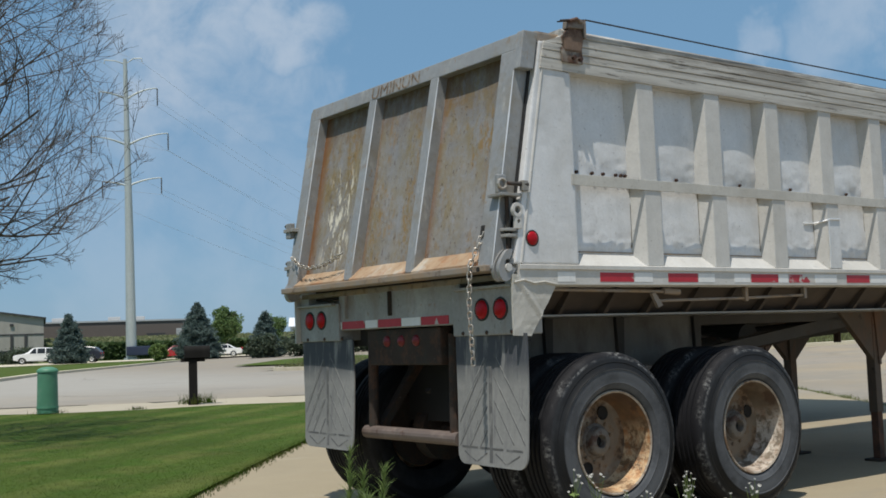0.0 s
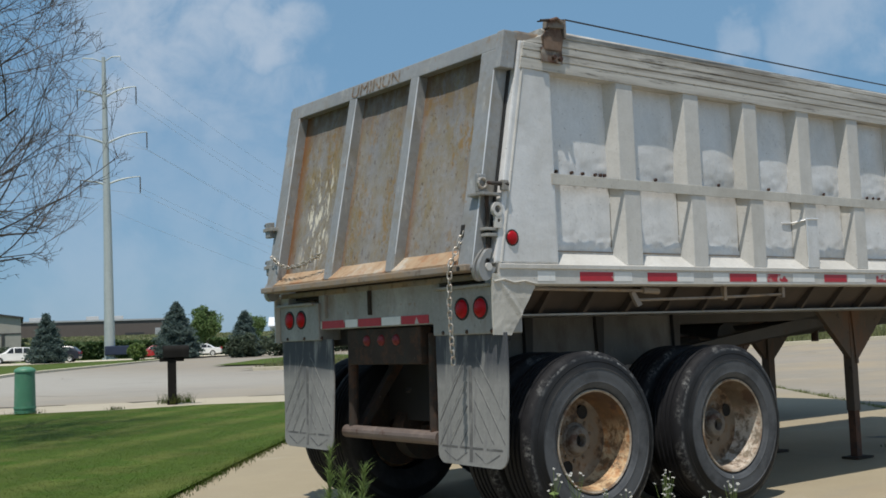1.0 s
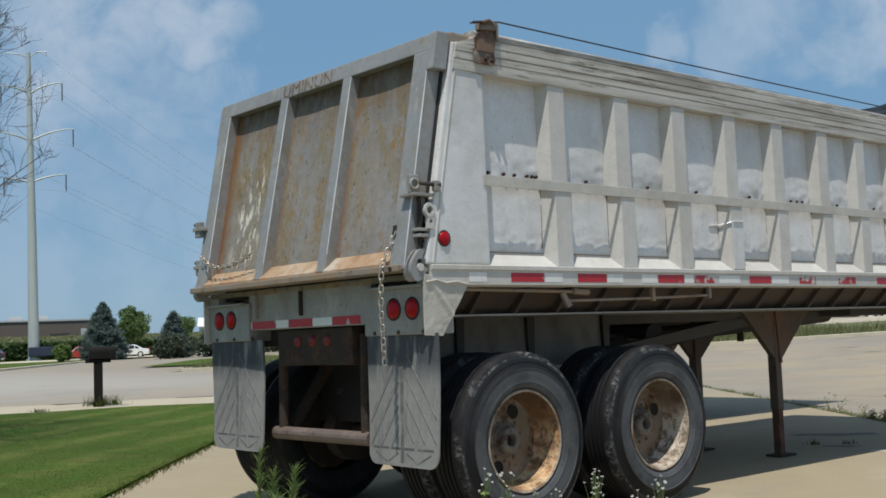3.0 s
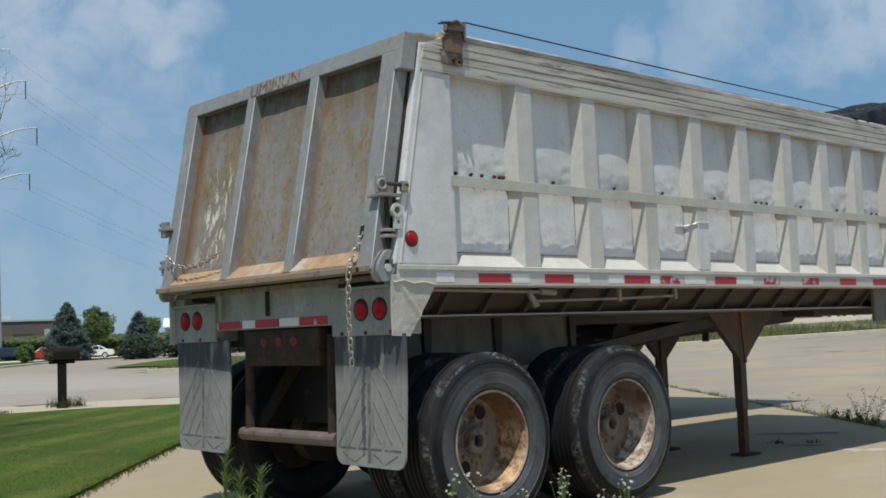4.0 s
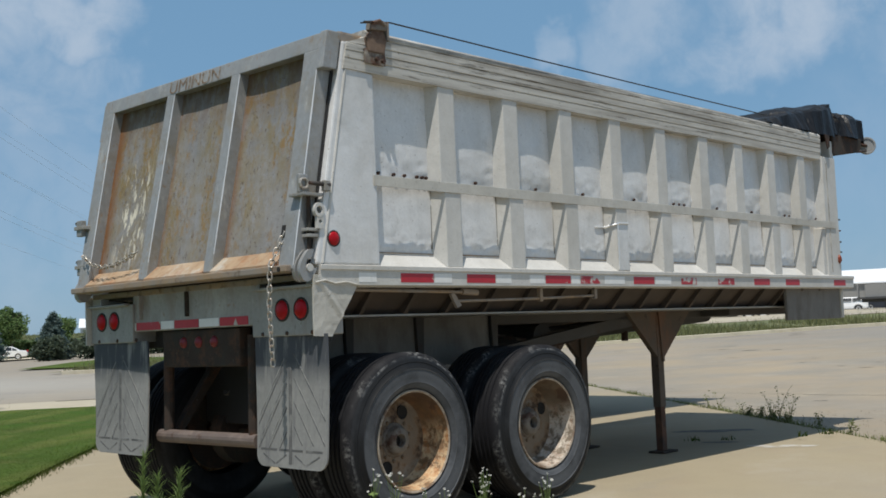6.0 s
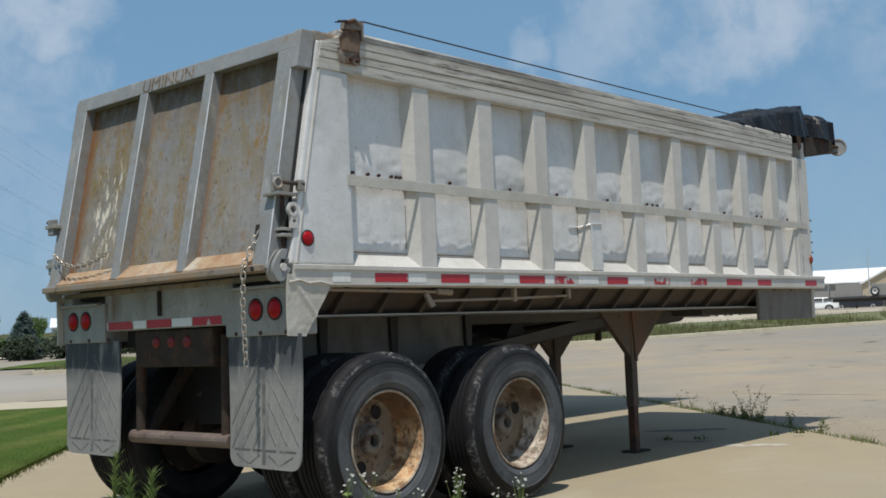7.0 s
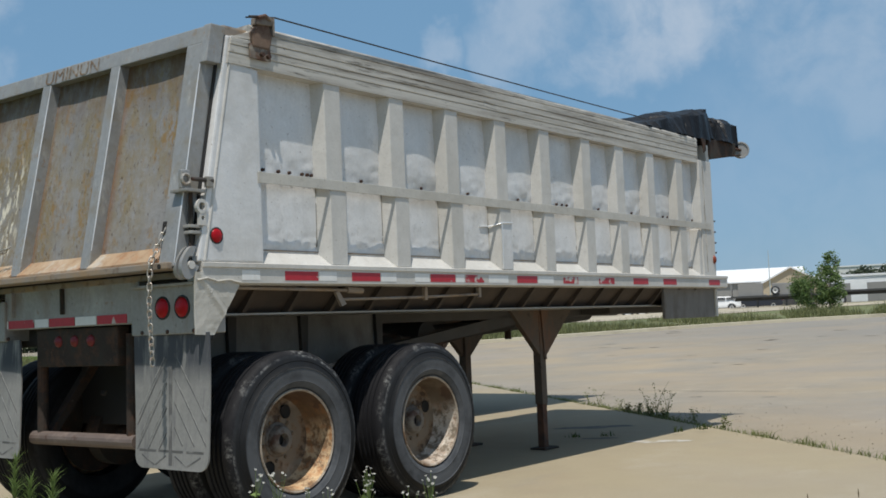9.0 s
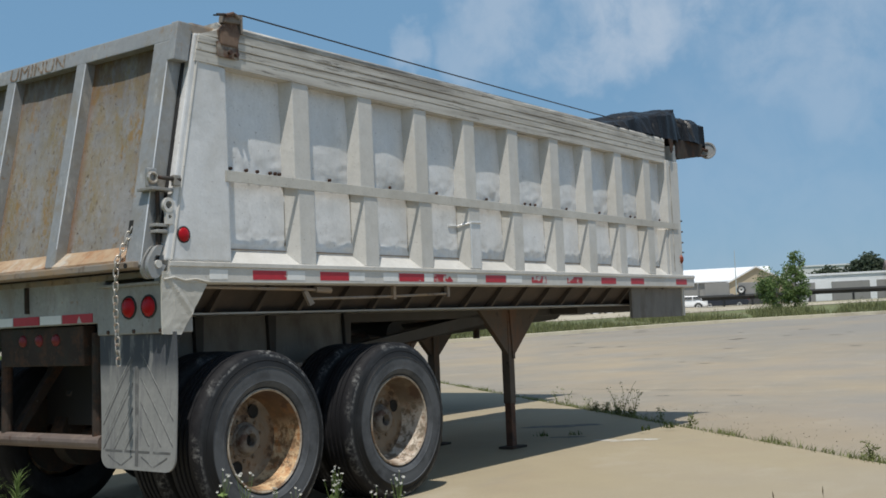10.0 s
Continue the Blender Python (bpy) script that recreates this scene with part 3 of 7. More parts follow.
def tube(points, radius, sides=8, bm=None, closed=False):
    """A round bar along points; radius is one number or one for each point."""
    bm = bm or bmesh.new()
    pts = [Vector(p) for p in points]
    n = len(pts)
    radii = [radius] * n if isinstance(radius, (int, float)) else list(radius)
    rings, side = [], None
    for i, p in enumerate(pts):
        if closed:
            way = pts[(i + 1) % n] - pts[i - 1]
        else:
            way = pts[min(i + 1, n - 1)] - pts[max(i - 1, 0)]
        way = way.normalized()
        if side is None:
            side = way.cross(Vector((0, 0, 1)) if abs(way.z) < 0.9 else Vector((1, 0, 0))).normalized()
        side = (side - way * side.dot(way)).normalized()
        up = way.cross(side)
        rings.append([bm.verts.new(p + radii[i] * (math.cos(a) * side + math.sin(a) * up)) for a in (2 * math.pi * k / sides for k in range(sides))])
    for i in range(n if closed else n - 1):
        a, b = rings[i], rings[(i + 1) % n]
        for k in range(sides):
            bm.faces.new((a[k], a[(k + 1) % sides], b[(k + 1) % sides], b[k]))
    if not closed:
        bm.faces.new(rings[0][::-1])
        bm.faces.new(rings[-1])
    return bm


def lathe(profile, steps=48, bm=None, close=False):
    """Turns (radius, y) pairs round the y axis."""
    bm = bm or bmesh.new()
    rings = []
    for r, y in profile:
        if r < 1e-5:
            rings.append([bm.verts.new((0, y, 0))])
        else:
            rings.append([bm.verts.new((r * math.cos(2 * math.pi * k / steps), y, r * math.sin(2 * math.pi * k / steps))) for k in range(steps)])
    pairs = list(zip(rings, rings[1:])) + ([(rings[-1], rings[0])] if close else [])
    for a, b in pairs:
        for k in range(steps):
            j = (k + 1) % steps
            if len(a) == 1 and len(b) == 1:
                continue
            if len(a) == 1:
                bm.faces.new((a[0], b[j], b[k]))
            elif len(b) == 1:
                bm.faces.new((a[k], a[j], b[0]))
            else:
                bm.faces.new((a[k], a[j], b[j], b[k]))
    return bm


def soup(name, verts, faces, material, smooth=False):
    """A mesh from arrays of vertices and equal faces."""
    verts, faces = np.asarray(verts, np.float32), np.asarray(faces, np.int32)
    me = bpy.data.meshes.new(name)
    me.vertices.add(len(verts))
    me.vertices.foreach_set("co", verts.ravel())
    k = faces.shape[1]
    me.loops.add(faces.size)
    me.loops.foreach_set("vertex_index", faces.ravel())
    me.polygons.add(len(faces))
    me.polygons.foreach_set("loop_start", np.arange(0, faces.size, k, dtype=np.int32))
    me.update(calc_edges=True)
    me.materials.append(material)
    return me


def blades(rng, roots, heights, widths, lean, name, material, segs=2):
    """Grass: bent tapering blades, each an island of its own."""
    n = len(roots)
    turn = rng.uniform(0, 2 * math.pi, n)
    face = rng.uniform(0, 2 * math.pi, n)
    bend = rng.uniform(0.1, 1.0, n) * lean * heights
    verts, faces = [], []
    across = np.stack([np.cos(face), np.sin(face), 0 * face], 1)
    way = np.stack([np.cos(turn), np.sin(turn), 0 * turn], 1)
    rows = []
    for s in range(segs + 1):
        f = s / segs
        mid = roots + way * (bend * f * f)[:, None] + np.array([0, 0, 1.0]) * (heights * f * (1 - 0.15 * lean * f))[:, None]
        w = widths * (1 - f) * 0.5
        rows.append((mid - across * w[:, None], mid + across * w[:, None]) if s < segs else (mid,))
    per = 2 * segs + 1
    v = np.zeros((n, per, 3))
    for s in range(segs):
        v[:, 2 * s], v[:, 2 * s + 1] = rows[s]
    v[:, -1] = rows[-1][0]
    base = np.arange(n)[:, None] * per
    tris = []
    for s in range(segs - 1):
        tris += [(2 * s, 2 * s + 1, 2 * s + 3), (2 * s, 2 * s + 3, 2 * s + 2)]
    tris.append((2 * segs - 2, 2 * segs - 1, 2 * segs))
    f = (base[:, :, None] + np.array(tris)[None]).reshape(-1, 3)
    return soup(name, v.reshape(-1, 3), f, material)


def leaves(rng, places, size, name, material, droop=0.0):
    """Small four-cornered leaves at given places, turned at random."""
    n = len(places)
    a = rng.normal(size=(n, 3))
    a[:, 2] *= 0.6
    a /= np.linalg.norm(a, axis=1)[:, None]
    b = np.cross(a, rng.normal(size=(n, 3)))
    b /= np.linalg.norm(b, axis=1)[:, None]
    size = np.broadcast_to(size, (n,)) * rng.uniform(0.6, 1.4, n)
    a, b = a * size[:, None], b * (size * 0.5)[:, None]
    v = np.stack([places - a, places - b, places + a, places + b], 1)
    f = np.arange(4 * n).reshape(n, 4)
    return soup(name, v.reshape(-1, 3), f, material)


def rise(x, y):
    """The ground's height: level round the trailer, rising gently to the far yards."""
    v = min(x - 0.34 * y, 80.0) - 15.0
    return 0.026 * (0.0 if v < -5 else v if v > 5 else (v + 5) ** 2 / 20)

# ---- ground ----
def sheet(outline, step, lift, name, material, label, category, wobble=0.0):
    """A level-following sheet inside an outline: cut from a grid, so that it follows the rise."""
    bm = bmesh.new()
    bm.faces.new([bm.verts.new((x, y, 0)) for x, y in outline])
    xs, ys = [p[0] for p in outline], [p[1] for p in outline]
    for axis, lo, hi in ((0, min(xs), max(xs)), (1, min(ys), max(ys))):
        c = lo + step
        while c < hi:
            co, no = [0, 0, 0], [0, 0, 0]
            co[axis], no[axis] = c, 1
            bmesh.ops.bisect_plane(bm, geom=bm.verts[:] + bm.edges[:] + bm.faces[:], plane_co=co, plane_no=no)
            c += step
    for v in bm.verts:
        v.co.z = rise(v.co.x, v.co.y) + lift
    return structure(name, bm, material, label, category)


def build_ground():
    bm = bmesh.new()
    radii = [0, 4, 8, 12, 16, 20, 26, 32, 40, 50, 60, 70, 80, 90, 100, 115, 130, 160, 200, 300, 500, 900, 1600, 3000]
    rings = []
    for r in radii:
        row = []
        for k in range(1 if r == 0 else 96):
            a = 2 * math.pi * k / 96
            x, y = EYE[0] + r * math.cos(a), EYE[1] + r * math.sin(a)
            row.append(bm.verts.new((x, y, rise(x, y) - 0.16)))
        rings.append(row)
    for a, b in zip(rings, rings[1:]):
        for k in range(96):
            j = (k + 1) % 96
            bm.faces.new((a[0], b[k], b[j]) if len(a) == 1 else (a[k], b[k], b[j], a[j]))
    structure("ground", bm, FIELD, "wide level ground of rough grass and field", "ground")


build_ground()
# the joint where the driveway meets the yard runs along this way
ALONG = Vector((0.652, 0.758, 0))
ACROSS = Vector((0.758, -0.652, 0))
JOINT = Vector((6.88, 0.28, 0))
KERB_FAR = [(20.0, 41.0), (28.0, 33.5), (35.7, 24.3), (40.0, 20.6), (44.6, 17.2), (46.9, 14.2), (48.2, 11.0), (49.2, 7.0), (50.6, 0.0), (53.0, -12.0), (56.0, -30.0)]
KERB_ROAD = [(-16.0, -8.0), (-9.0, 8.0), (0.0, 27.5), (9.1, 45.3), (14.1, 55.6), (24.3, 71.5), (41.8, 99.5), (62.2, 131.5), (96.0, 184.0)]
sheet(KERB_ROAD + [(112.0, 176.0), (60.0, 92.0), (34.0, 52.0), (20.0, 41.0)] + KERB_FAR[1:] + [(0.0, -30.0), (-16.0, -24.0)], 7.0, -0.02, "road", ROAD,
      "worn pale concrete road and yard with stains", "road")


def build_slabs():
    """The driveway: concrete slabs in bays between sunk joints, along the yard's joint."""
    drive = tagged(new("driveway"), "pale tan concrete driveway slabs with joints", "driveway", kind="structure")
    for across0, across1 in ((-9.02, -0.02),):
        s = -23.0
        while s < 20:
            e = s + 15.99
            pts = [JOINT + ALONG * a + ACROSS * c for a, c in ((s, across0), (e, across0), (e, across1), (s, across1))]
            bm = prism([(p.x, p.y, -0.14) for p in pts], (0, 0, 0.14), bevel=0.006)
            part("slab", bm, CONCRETE, drive)
            s += 16.0
    return drive


build_slabs()


def ribbon(points, width, z0, z1, bm, side=1):
    """A kerb along points: a solid strip of that width to one side."""
    pts = [Vector((x, y, 0)) for x, y in points]
    rows = []
    for i, p in enumerate(pts):
        way = (pts[min(i + 1, len(pts) - 1)] - pts[max(i - 1, 0)]).normalized()
        out = Vector((-way.y, way.x, 0)) * side * width
        h = rise(p.x, p.y)
        rows.append([bm.verts.new((*q.xy, h + z)) for q, z in ((p, z0), (p, z1 - 0.01), (p + out * 0.12, z1), (p + out, z1), (p + out, z0))])
    for a, b in zip(rows, rows[1:]):
        for k in range(4):
            bm.faces.new((a[k], b[k], b[k + 1], a[k + 1]))
    bm.faces.new(rows[0])
    bm.faces.new(rows[-1][::-1])
    return bm


def dense(points, step):
    out = []
    for (x0, y0), (x1, y1) in zip(points, points[1:]):
        n = max(1, int(math.hypot(x1 - x0, y1 - y0) / step))
        out += [(x0 + (x1 - x0) * k / n, y0 + (y1 - y0) * k / n) for k in range(n)]
    return out + [points[-1]]


structure("kerb_far", ribbon(dense(KERB_FAR, 2.0), 0.3, -0.2, 0.13, bmesh.new(), 1), KERB, "pale weathered concrete kerb along the yard", "kerb")
structure("kerb_road", ribbon(dense(KERB_ROAD, 3.0), 0.35, -0.2, 0.12, bmesh.new(), 1), KERB, "pale concrete kerb along the road", "kerb")
# verges behind the kerbs
sheet([(19.5, 41.5)] + [(x + 0.25, y + 0.12) for x, y in KERB_FAR] + [(75, -34), (95, 10), (90, 34), (80, 50), (60, 70)], 6.0, 0.07, "verge", FIELD,
      "rough uncut grass verge behind the kerb", "grass")
sheet([(x - 0.3, y + 0.12) for x, y in KERB_ROAD] + [(80, 200), (30, 135), (12, 92), (-6, 60), (-30, 20)], 12.0, 0.07, "verge_road", GRASS,
      "grass verge beside the far road", "grass")
# lawn beside the driveway
LAWN = [(-9.6, -7.5), (-0.33, 3.40), (0.32, 4.19), (1.0, 5.02), (1.76, 5.92), (2.56, 6.85), (5.0, 9.75), (7.3, 12.5), (7.6, 13.4), (7.1, 14.1),
        (6.76, 14.4), (5.6, 15.3), (3.93, 15.55), (2.55, 16.2), (1.8, 17.0), (-2.5, 19.6), (-10.0, 21.5), (-16.0, 6.0)]
sheet(LAWN, 2.0, 0.025, "lawn", GRASS, "mown green lawn beside the driveway", "grass")
sheet([(24.0, 53.5), (29.0, 60.5), (36.5, 71.0), (44, 78), (42, 66), (34, 55), (27.0, 51.0)], 6.0, 0.06, "lawn_island", GRASS, "grass island beyond the road", "grass")
# pale strip of gutter concrete between the lawn and the road
sheet([(-8.5, 23.5), (2.4, 20.0), (4.1, 19.1), (5.2, 18.4), (6.9, 18.1), (8.4, 17.4), (12.5, 15.6), (9.0, 12.9), (7.75, 13.3), (7.3, 14.2), (6.8, 14.55), (5.6, 15.4),
       (3.93, 15.65), (2.6, 16.3), (1.8, 17.1), (-2.5, 19.7), (-9.0, 21.6)], 3.0, 0.004, "gutter", GUTTER, "pale concrete gutter beside the lawn", "pavement")


def inside(x, y, outline):
    hit = False
    for (x0, y0), (x1, y1) in zip(outline, outline[1:] + outline[:1]):
        if (y0 > y) != (y1 > y) and x < (x1 - x0) * (y - y0) / (y1 - y0) + x0:
            hit = not hit
    return hit


sheet([(62.0, 33.5), (70.5, 22.0), (76.9, 9.6), (134, 12.0), (134, 60.0), (100.0, 78.0), (74.0, 52.0)], 9.0, 0.10, "far_yard", GUTTER, "pale concrete yard with parked trailers", "pavement")


def patch(name, x, y, rx, ry, turn, material, label, seed):
    """A thin stain with a ragged outline on the slab."""
    bm = bmesh.new()
    pts = []
    for k in range(40):
        a = 2 * math.pi * k / 40
        r = 1 + 0.45 * noise.noise((math.cos(a) * 1.6 + seed, math.sin(a) * 1.6, 0.5)) + 0.2 * noise.noise((math.cos(a) * 5, math.sin(a) * 5 + seed, 2.5))
        u, v = rx * r * math.cos(a), ry * r * math.sin(a)
        c, s = math.cos(radians(turn)), math.sin(radians(turn))
        pts.append(bm.verts.new((x + u * c - v * s, y + u * s + v * c, 0.002)))
    bm.faces.new(pts)
    structure(name, bm, material, label, "stain")


_p = Mat("oil-darkened concrete", (0.085, 0.075, 0.062), 0.75)
_p.vary(0.2, 8).blend((0.22, 0.19, 0.14), _p.band(_p.noise(9, 5), 0.52, 0.66))
OIL = _p.m
_p = Mat("spilled lime on concrete", (0.46, 0.44, 0.40), 0.85)
_p.vary(0.1, 8).blend((0.335, 0.288, 0.205), _p.band(_p.noise(8, 5), 0.42, 0.56))
LIME = _p.m
patch("stain_oil", 6.47, 1.37, 0.42, 0.13, -52, OIL, "dark oil stain on the concrete", 1.0)
patch("stain_lime", 5.45, 0.10, 0.32, 0.10, -60, LIME, "whitish spill on the concrete", 3.0)
patch("stain_drip", 5.55, 0.75, 0.20, 0.06, -60, OIL, "dark drip mark on the concrete", 6.0)


def build_cracks():
    """Thin open cracks wandering over the yard."""
    rng = random.Random(31)
    crack = tagged(new("yard_cracks"), "thin dark cracks in the yard concrete", "crack", kind="structure")
    for k in range(38):
        far = rng.uniform(9, 42) if k < 26 else rng.uniform(14, 40)
        az = radians(rng.uniform(50, 80) if k < 26 else rng.uniform(14, 33))
        x, y = EYE[0] + (far + 8) * math.sin(az), EYE[1] + (far + 8) * math.cos(az)
        way = az + radians(90 + rng.gauss(0, 18))
        n = rng.randint(5, 14)
        bm, prev = bmesh.new(), None
        w = rng.uniform(0.008, 0.022) * (1 + far / 25)
        for i in range(n):
            f = 1 - abs(2 * i / (n - 1) - 1) ** 3
            px, py = -math.cos(way) * w * f * 0.5, math.sin(way) * w * f * 0.5
            z = rise(x, y) - 0.0155
            row = (bm.verts.new((x + px, y + py, z)), bm.verts.new((x - px, y - py, z)))
            if prev:
                bm.faces.new((prev[0], prev[1], row[1], row[0]))
            prev = row
            way += rng.gauss(0, 0.22)
            d = rng.uniform(0.15, 0.35) * (1 + far / 30)
            x, y = x + math.sin(way) * d, y + math.cos(way) * d
        part("crack", bm, CRACK, crack)


CRACK = plain("dirt-filled crack", (0.085, 0.075, 0.055), 0.9)
build_cracks()


def build_gutter_joint():
    """The open, weedy joint between the gutter and the road, broken by short gaps."""
    rng = random.Random(17)
    joint = tagged(new("gutter_joint"), "dark weedy joint between gutter and road", "crack", kind="structure")
    pts = dense([(-8.5, 23.4), (2.4, 19.9), (4.1, 19.0), (5.2, 18.3), (6.9, 18.0), (8.4, 17.3), (12.3, 15.6)], 0.35)
    k = 0
    while k < len(pts) - 3:
        n = rng.randint(3, 9)
        run = pts[k:k + n]
        bm, prev = bmesh.new(), None
        for x, y in run:
            w = rng.uniform(0.06, 0.28)
            row = (bm.verts.new((x, y - w, 0.009)), bm.verts.new((x + 0.02, y + w, 0.009)))
            if prev:
                bm.faces.new((prev[0], row[0], row[1], prev[1]))
            prev = row
        if len(run) > 1:
            part("crack", bm, CRACK, joint)
        k += n + rng.randint(0, 3)


build_gutter_joint()


def build_marks():
    """Small dark spalls and repairs lying about the yard."""
    rng = random.Random(53)
    marks = tagged(new("yard_marks"), "small dark spalls and tar marks on the yard", "stain", kind="structure")
    for k in range(60):
        far, az = rng.uniform(11, 50), radians(rng.uniform(47, 80))
        x, y = EYE[0] + far * math.sin(az), EYE[1] + far * math.cos(az)
        if (Vector((x, y, 0)) - JOINT).dot(ACROSS) < 0.6:
            continue
        bm, pts = bmesh.new(), []
        rx, ry = rng.uniform(0.05, 0.22) * (0.6 + far / 30), rng.uniform(0.03, 0.08) * (0.6 + far / 20)
        for i in range(14):
            a = 2 * math.pi * i / 14
            r = 1 + 0.5 * noise.noise((math.cos(a) * 2 + k, math.sin(a) * 2, 0.7))
            u, v = rx * r * math.cos(a), ry * r * math.sin(a)
            c, s = math.cos(-az), math.sin(-az)
            pts.append(bm.verts.new((x + u * c - v * s, y + u * s + v * c, rise(x, y) - 0.0158)))
        bm.faces.new(pts)
        part("mark", bm, MARK, marks)


_p = Mat("dark spalled concrete", (0.13, 0.115, 0.095), 0.9)
_p.vary(0.3, 5).blend((0.25, 0.21, 0.16), _p.band(_p.noise(14, 5), 0.48, 0.6))
MARK = _p.m
build_marks()

# ---- the dump trailer: x runs forward, its near side is y = 0, its far side y = WIDE ----
WIDE = 2.44
MID = WIDE / 2
trailer = thing("dump_trailer", "weathered aluminium dump trailer with rusty tailgate parked on its legs", "trailer")
GATE_TOP, GATE_SLOPE = 2.84, 0.19


def gate_x(z):
    return 0.202 - GATE_SLOPE * (GATE_TOP - z)


def side_y(y, far):
    return WIDE - y if far else y


_p = Mat("rust-stained lip steel", (0.25, 0.215, 0.18), 0.65, 0.1)
_p.vary(0.15, 6).blend((0.30, 0.20, 0.11), _p.band(_p.noise(4, 6, (1, 1, 1), 0.7), 0.45, 0.65, 0.9)).blend((0.12, 0.075, 0.045), _p.band(_p.noise(13, 6), 0.55, 0.70, 0.8)).bump(0.2, 40, distance=0.004)
LIP = _p.m
RIB_X = [1.152, 1.768, 2.37, 2.972, 3.585, 4.228, 4.81, 5.395, 5.995]
DEEP = 0.080


def rib_solid(x, half, z0, z1, far, foot=0.047, out=0.0, cut=0.0, head=None):
    """A hat-shaped upright: broad on the sheet, narrower at its outer face; cut slopes its upper end."""
    y0, y1 = side_y(out, far), side_y(DEEP + 0.004, far)
    a = [(x - half, y0, z0), (x + half, y0, z0), (x + half, y0, z1), (x - half, y0, z1)]
    head = foot if head is None else head
    b = [(x - half - foot, y1, z0), (x + half + foot, y1, z0), (x + half + head, y1, z1 + cut), (x - half - head, y1, z1 + cut)]
    return hexa(a, b, bevel=0.006)


def dented(x0, x1, z0, z1, y, far, seed):
    """One sheet of the side, softly buckled, with dents near its foot."""
    bm = bmesh.new()
    nx, nz = 30, 36
    grid = []
    for i in range(nx + 1):
        for j in range(nz + 1):
            u, w = i / nx, j / nz
            x, z = x0 + (x1 - x0) * u, z0 + (z1 - z0) * w
            edge = min(1, 6 * min(u, 1 - u, w, 1 - w))
            d = (0.009 if z1 > 2.3 else 0.004) * noise.noise((x * 3.1 + seed, z * 2.6, 1.7)) + 0.0018 * noise.noise((x * 9, z * 9 + seed, 0.3))
            d -= (0.011 if z1 > 2.3 else 0.003) * math.sin(math.pi * u) * math.sin(math.pi * (1 - w) ** 1.6)
            d += (0.004 if z1 > 2.3 else 0.0055) * max(0, 0.40 - w) * (noise.noise((x * 13 + seed, z * 15, 4.0)) + 0.6 * noise.noise((x * 27 + seed, z * 24, 7.0))) * 7 + 0.003 * noise.noise((x * 5 + seed, z * 6, 9.0))
            grid.append(bm.verts.new((x, side_y(y + edge * d, far), z)))
    for i in range(nx):
        for j in range(nz):
            k = i * (nz + 1) + j
            bm.faces.new((grid[k], grid[k + nz + 1], grid[k + nz + 2], grid[k + 1]))
    made = bmesh.ops.extrude_face_region(bm, geom=bm.faces[:])["geom"]
    bmesh.ops.translate(bm, verts=[v for v in made if isinstance(v, bmesh.types.BMVert)], vec=(0, -0.012 if far else 0.012, 0))
    return bm


_p = Mat("dark seam lines", (0.20, 0.185, 0.16), 0.9)
_p.vary(0.3, 14).blend((0.45, 0.43, 0.39), _p.band(_p.noise(5, 5), 0.45, 0.6))
SEAM_DARK = _p.m


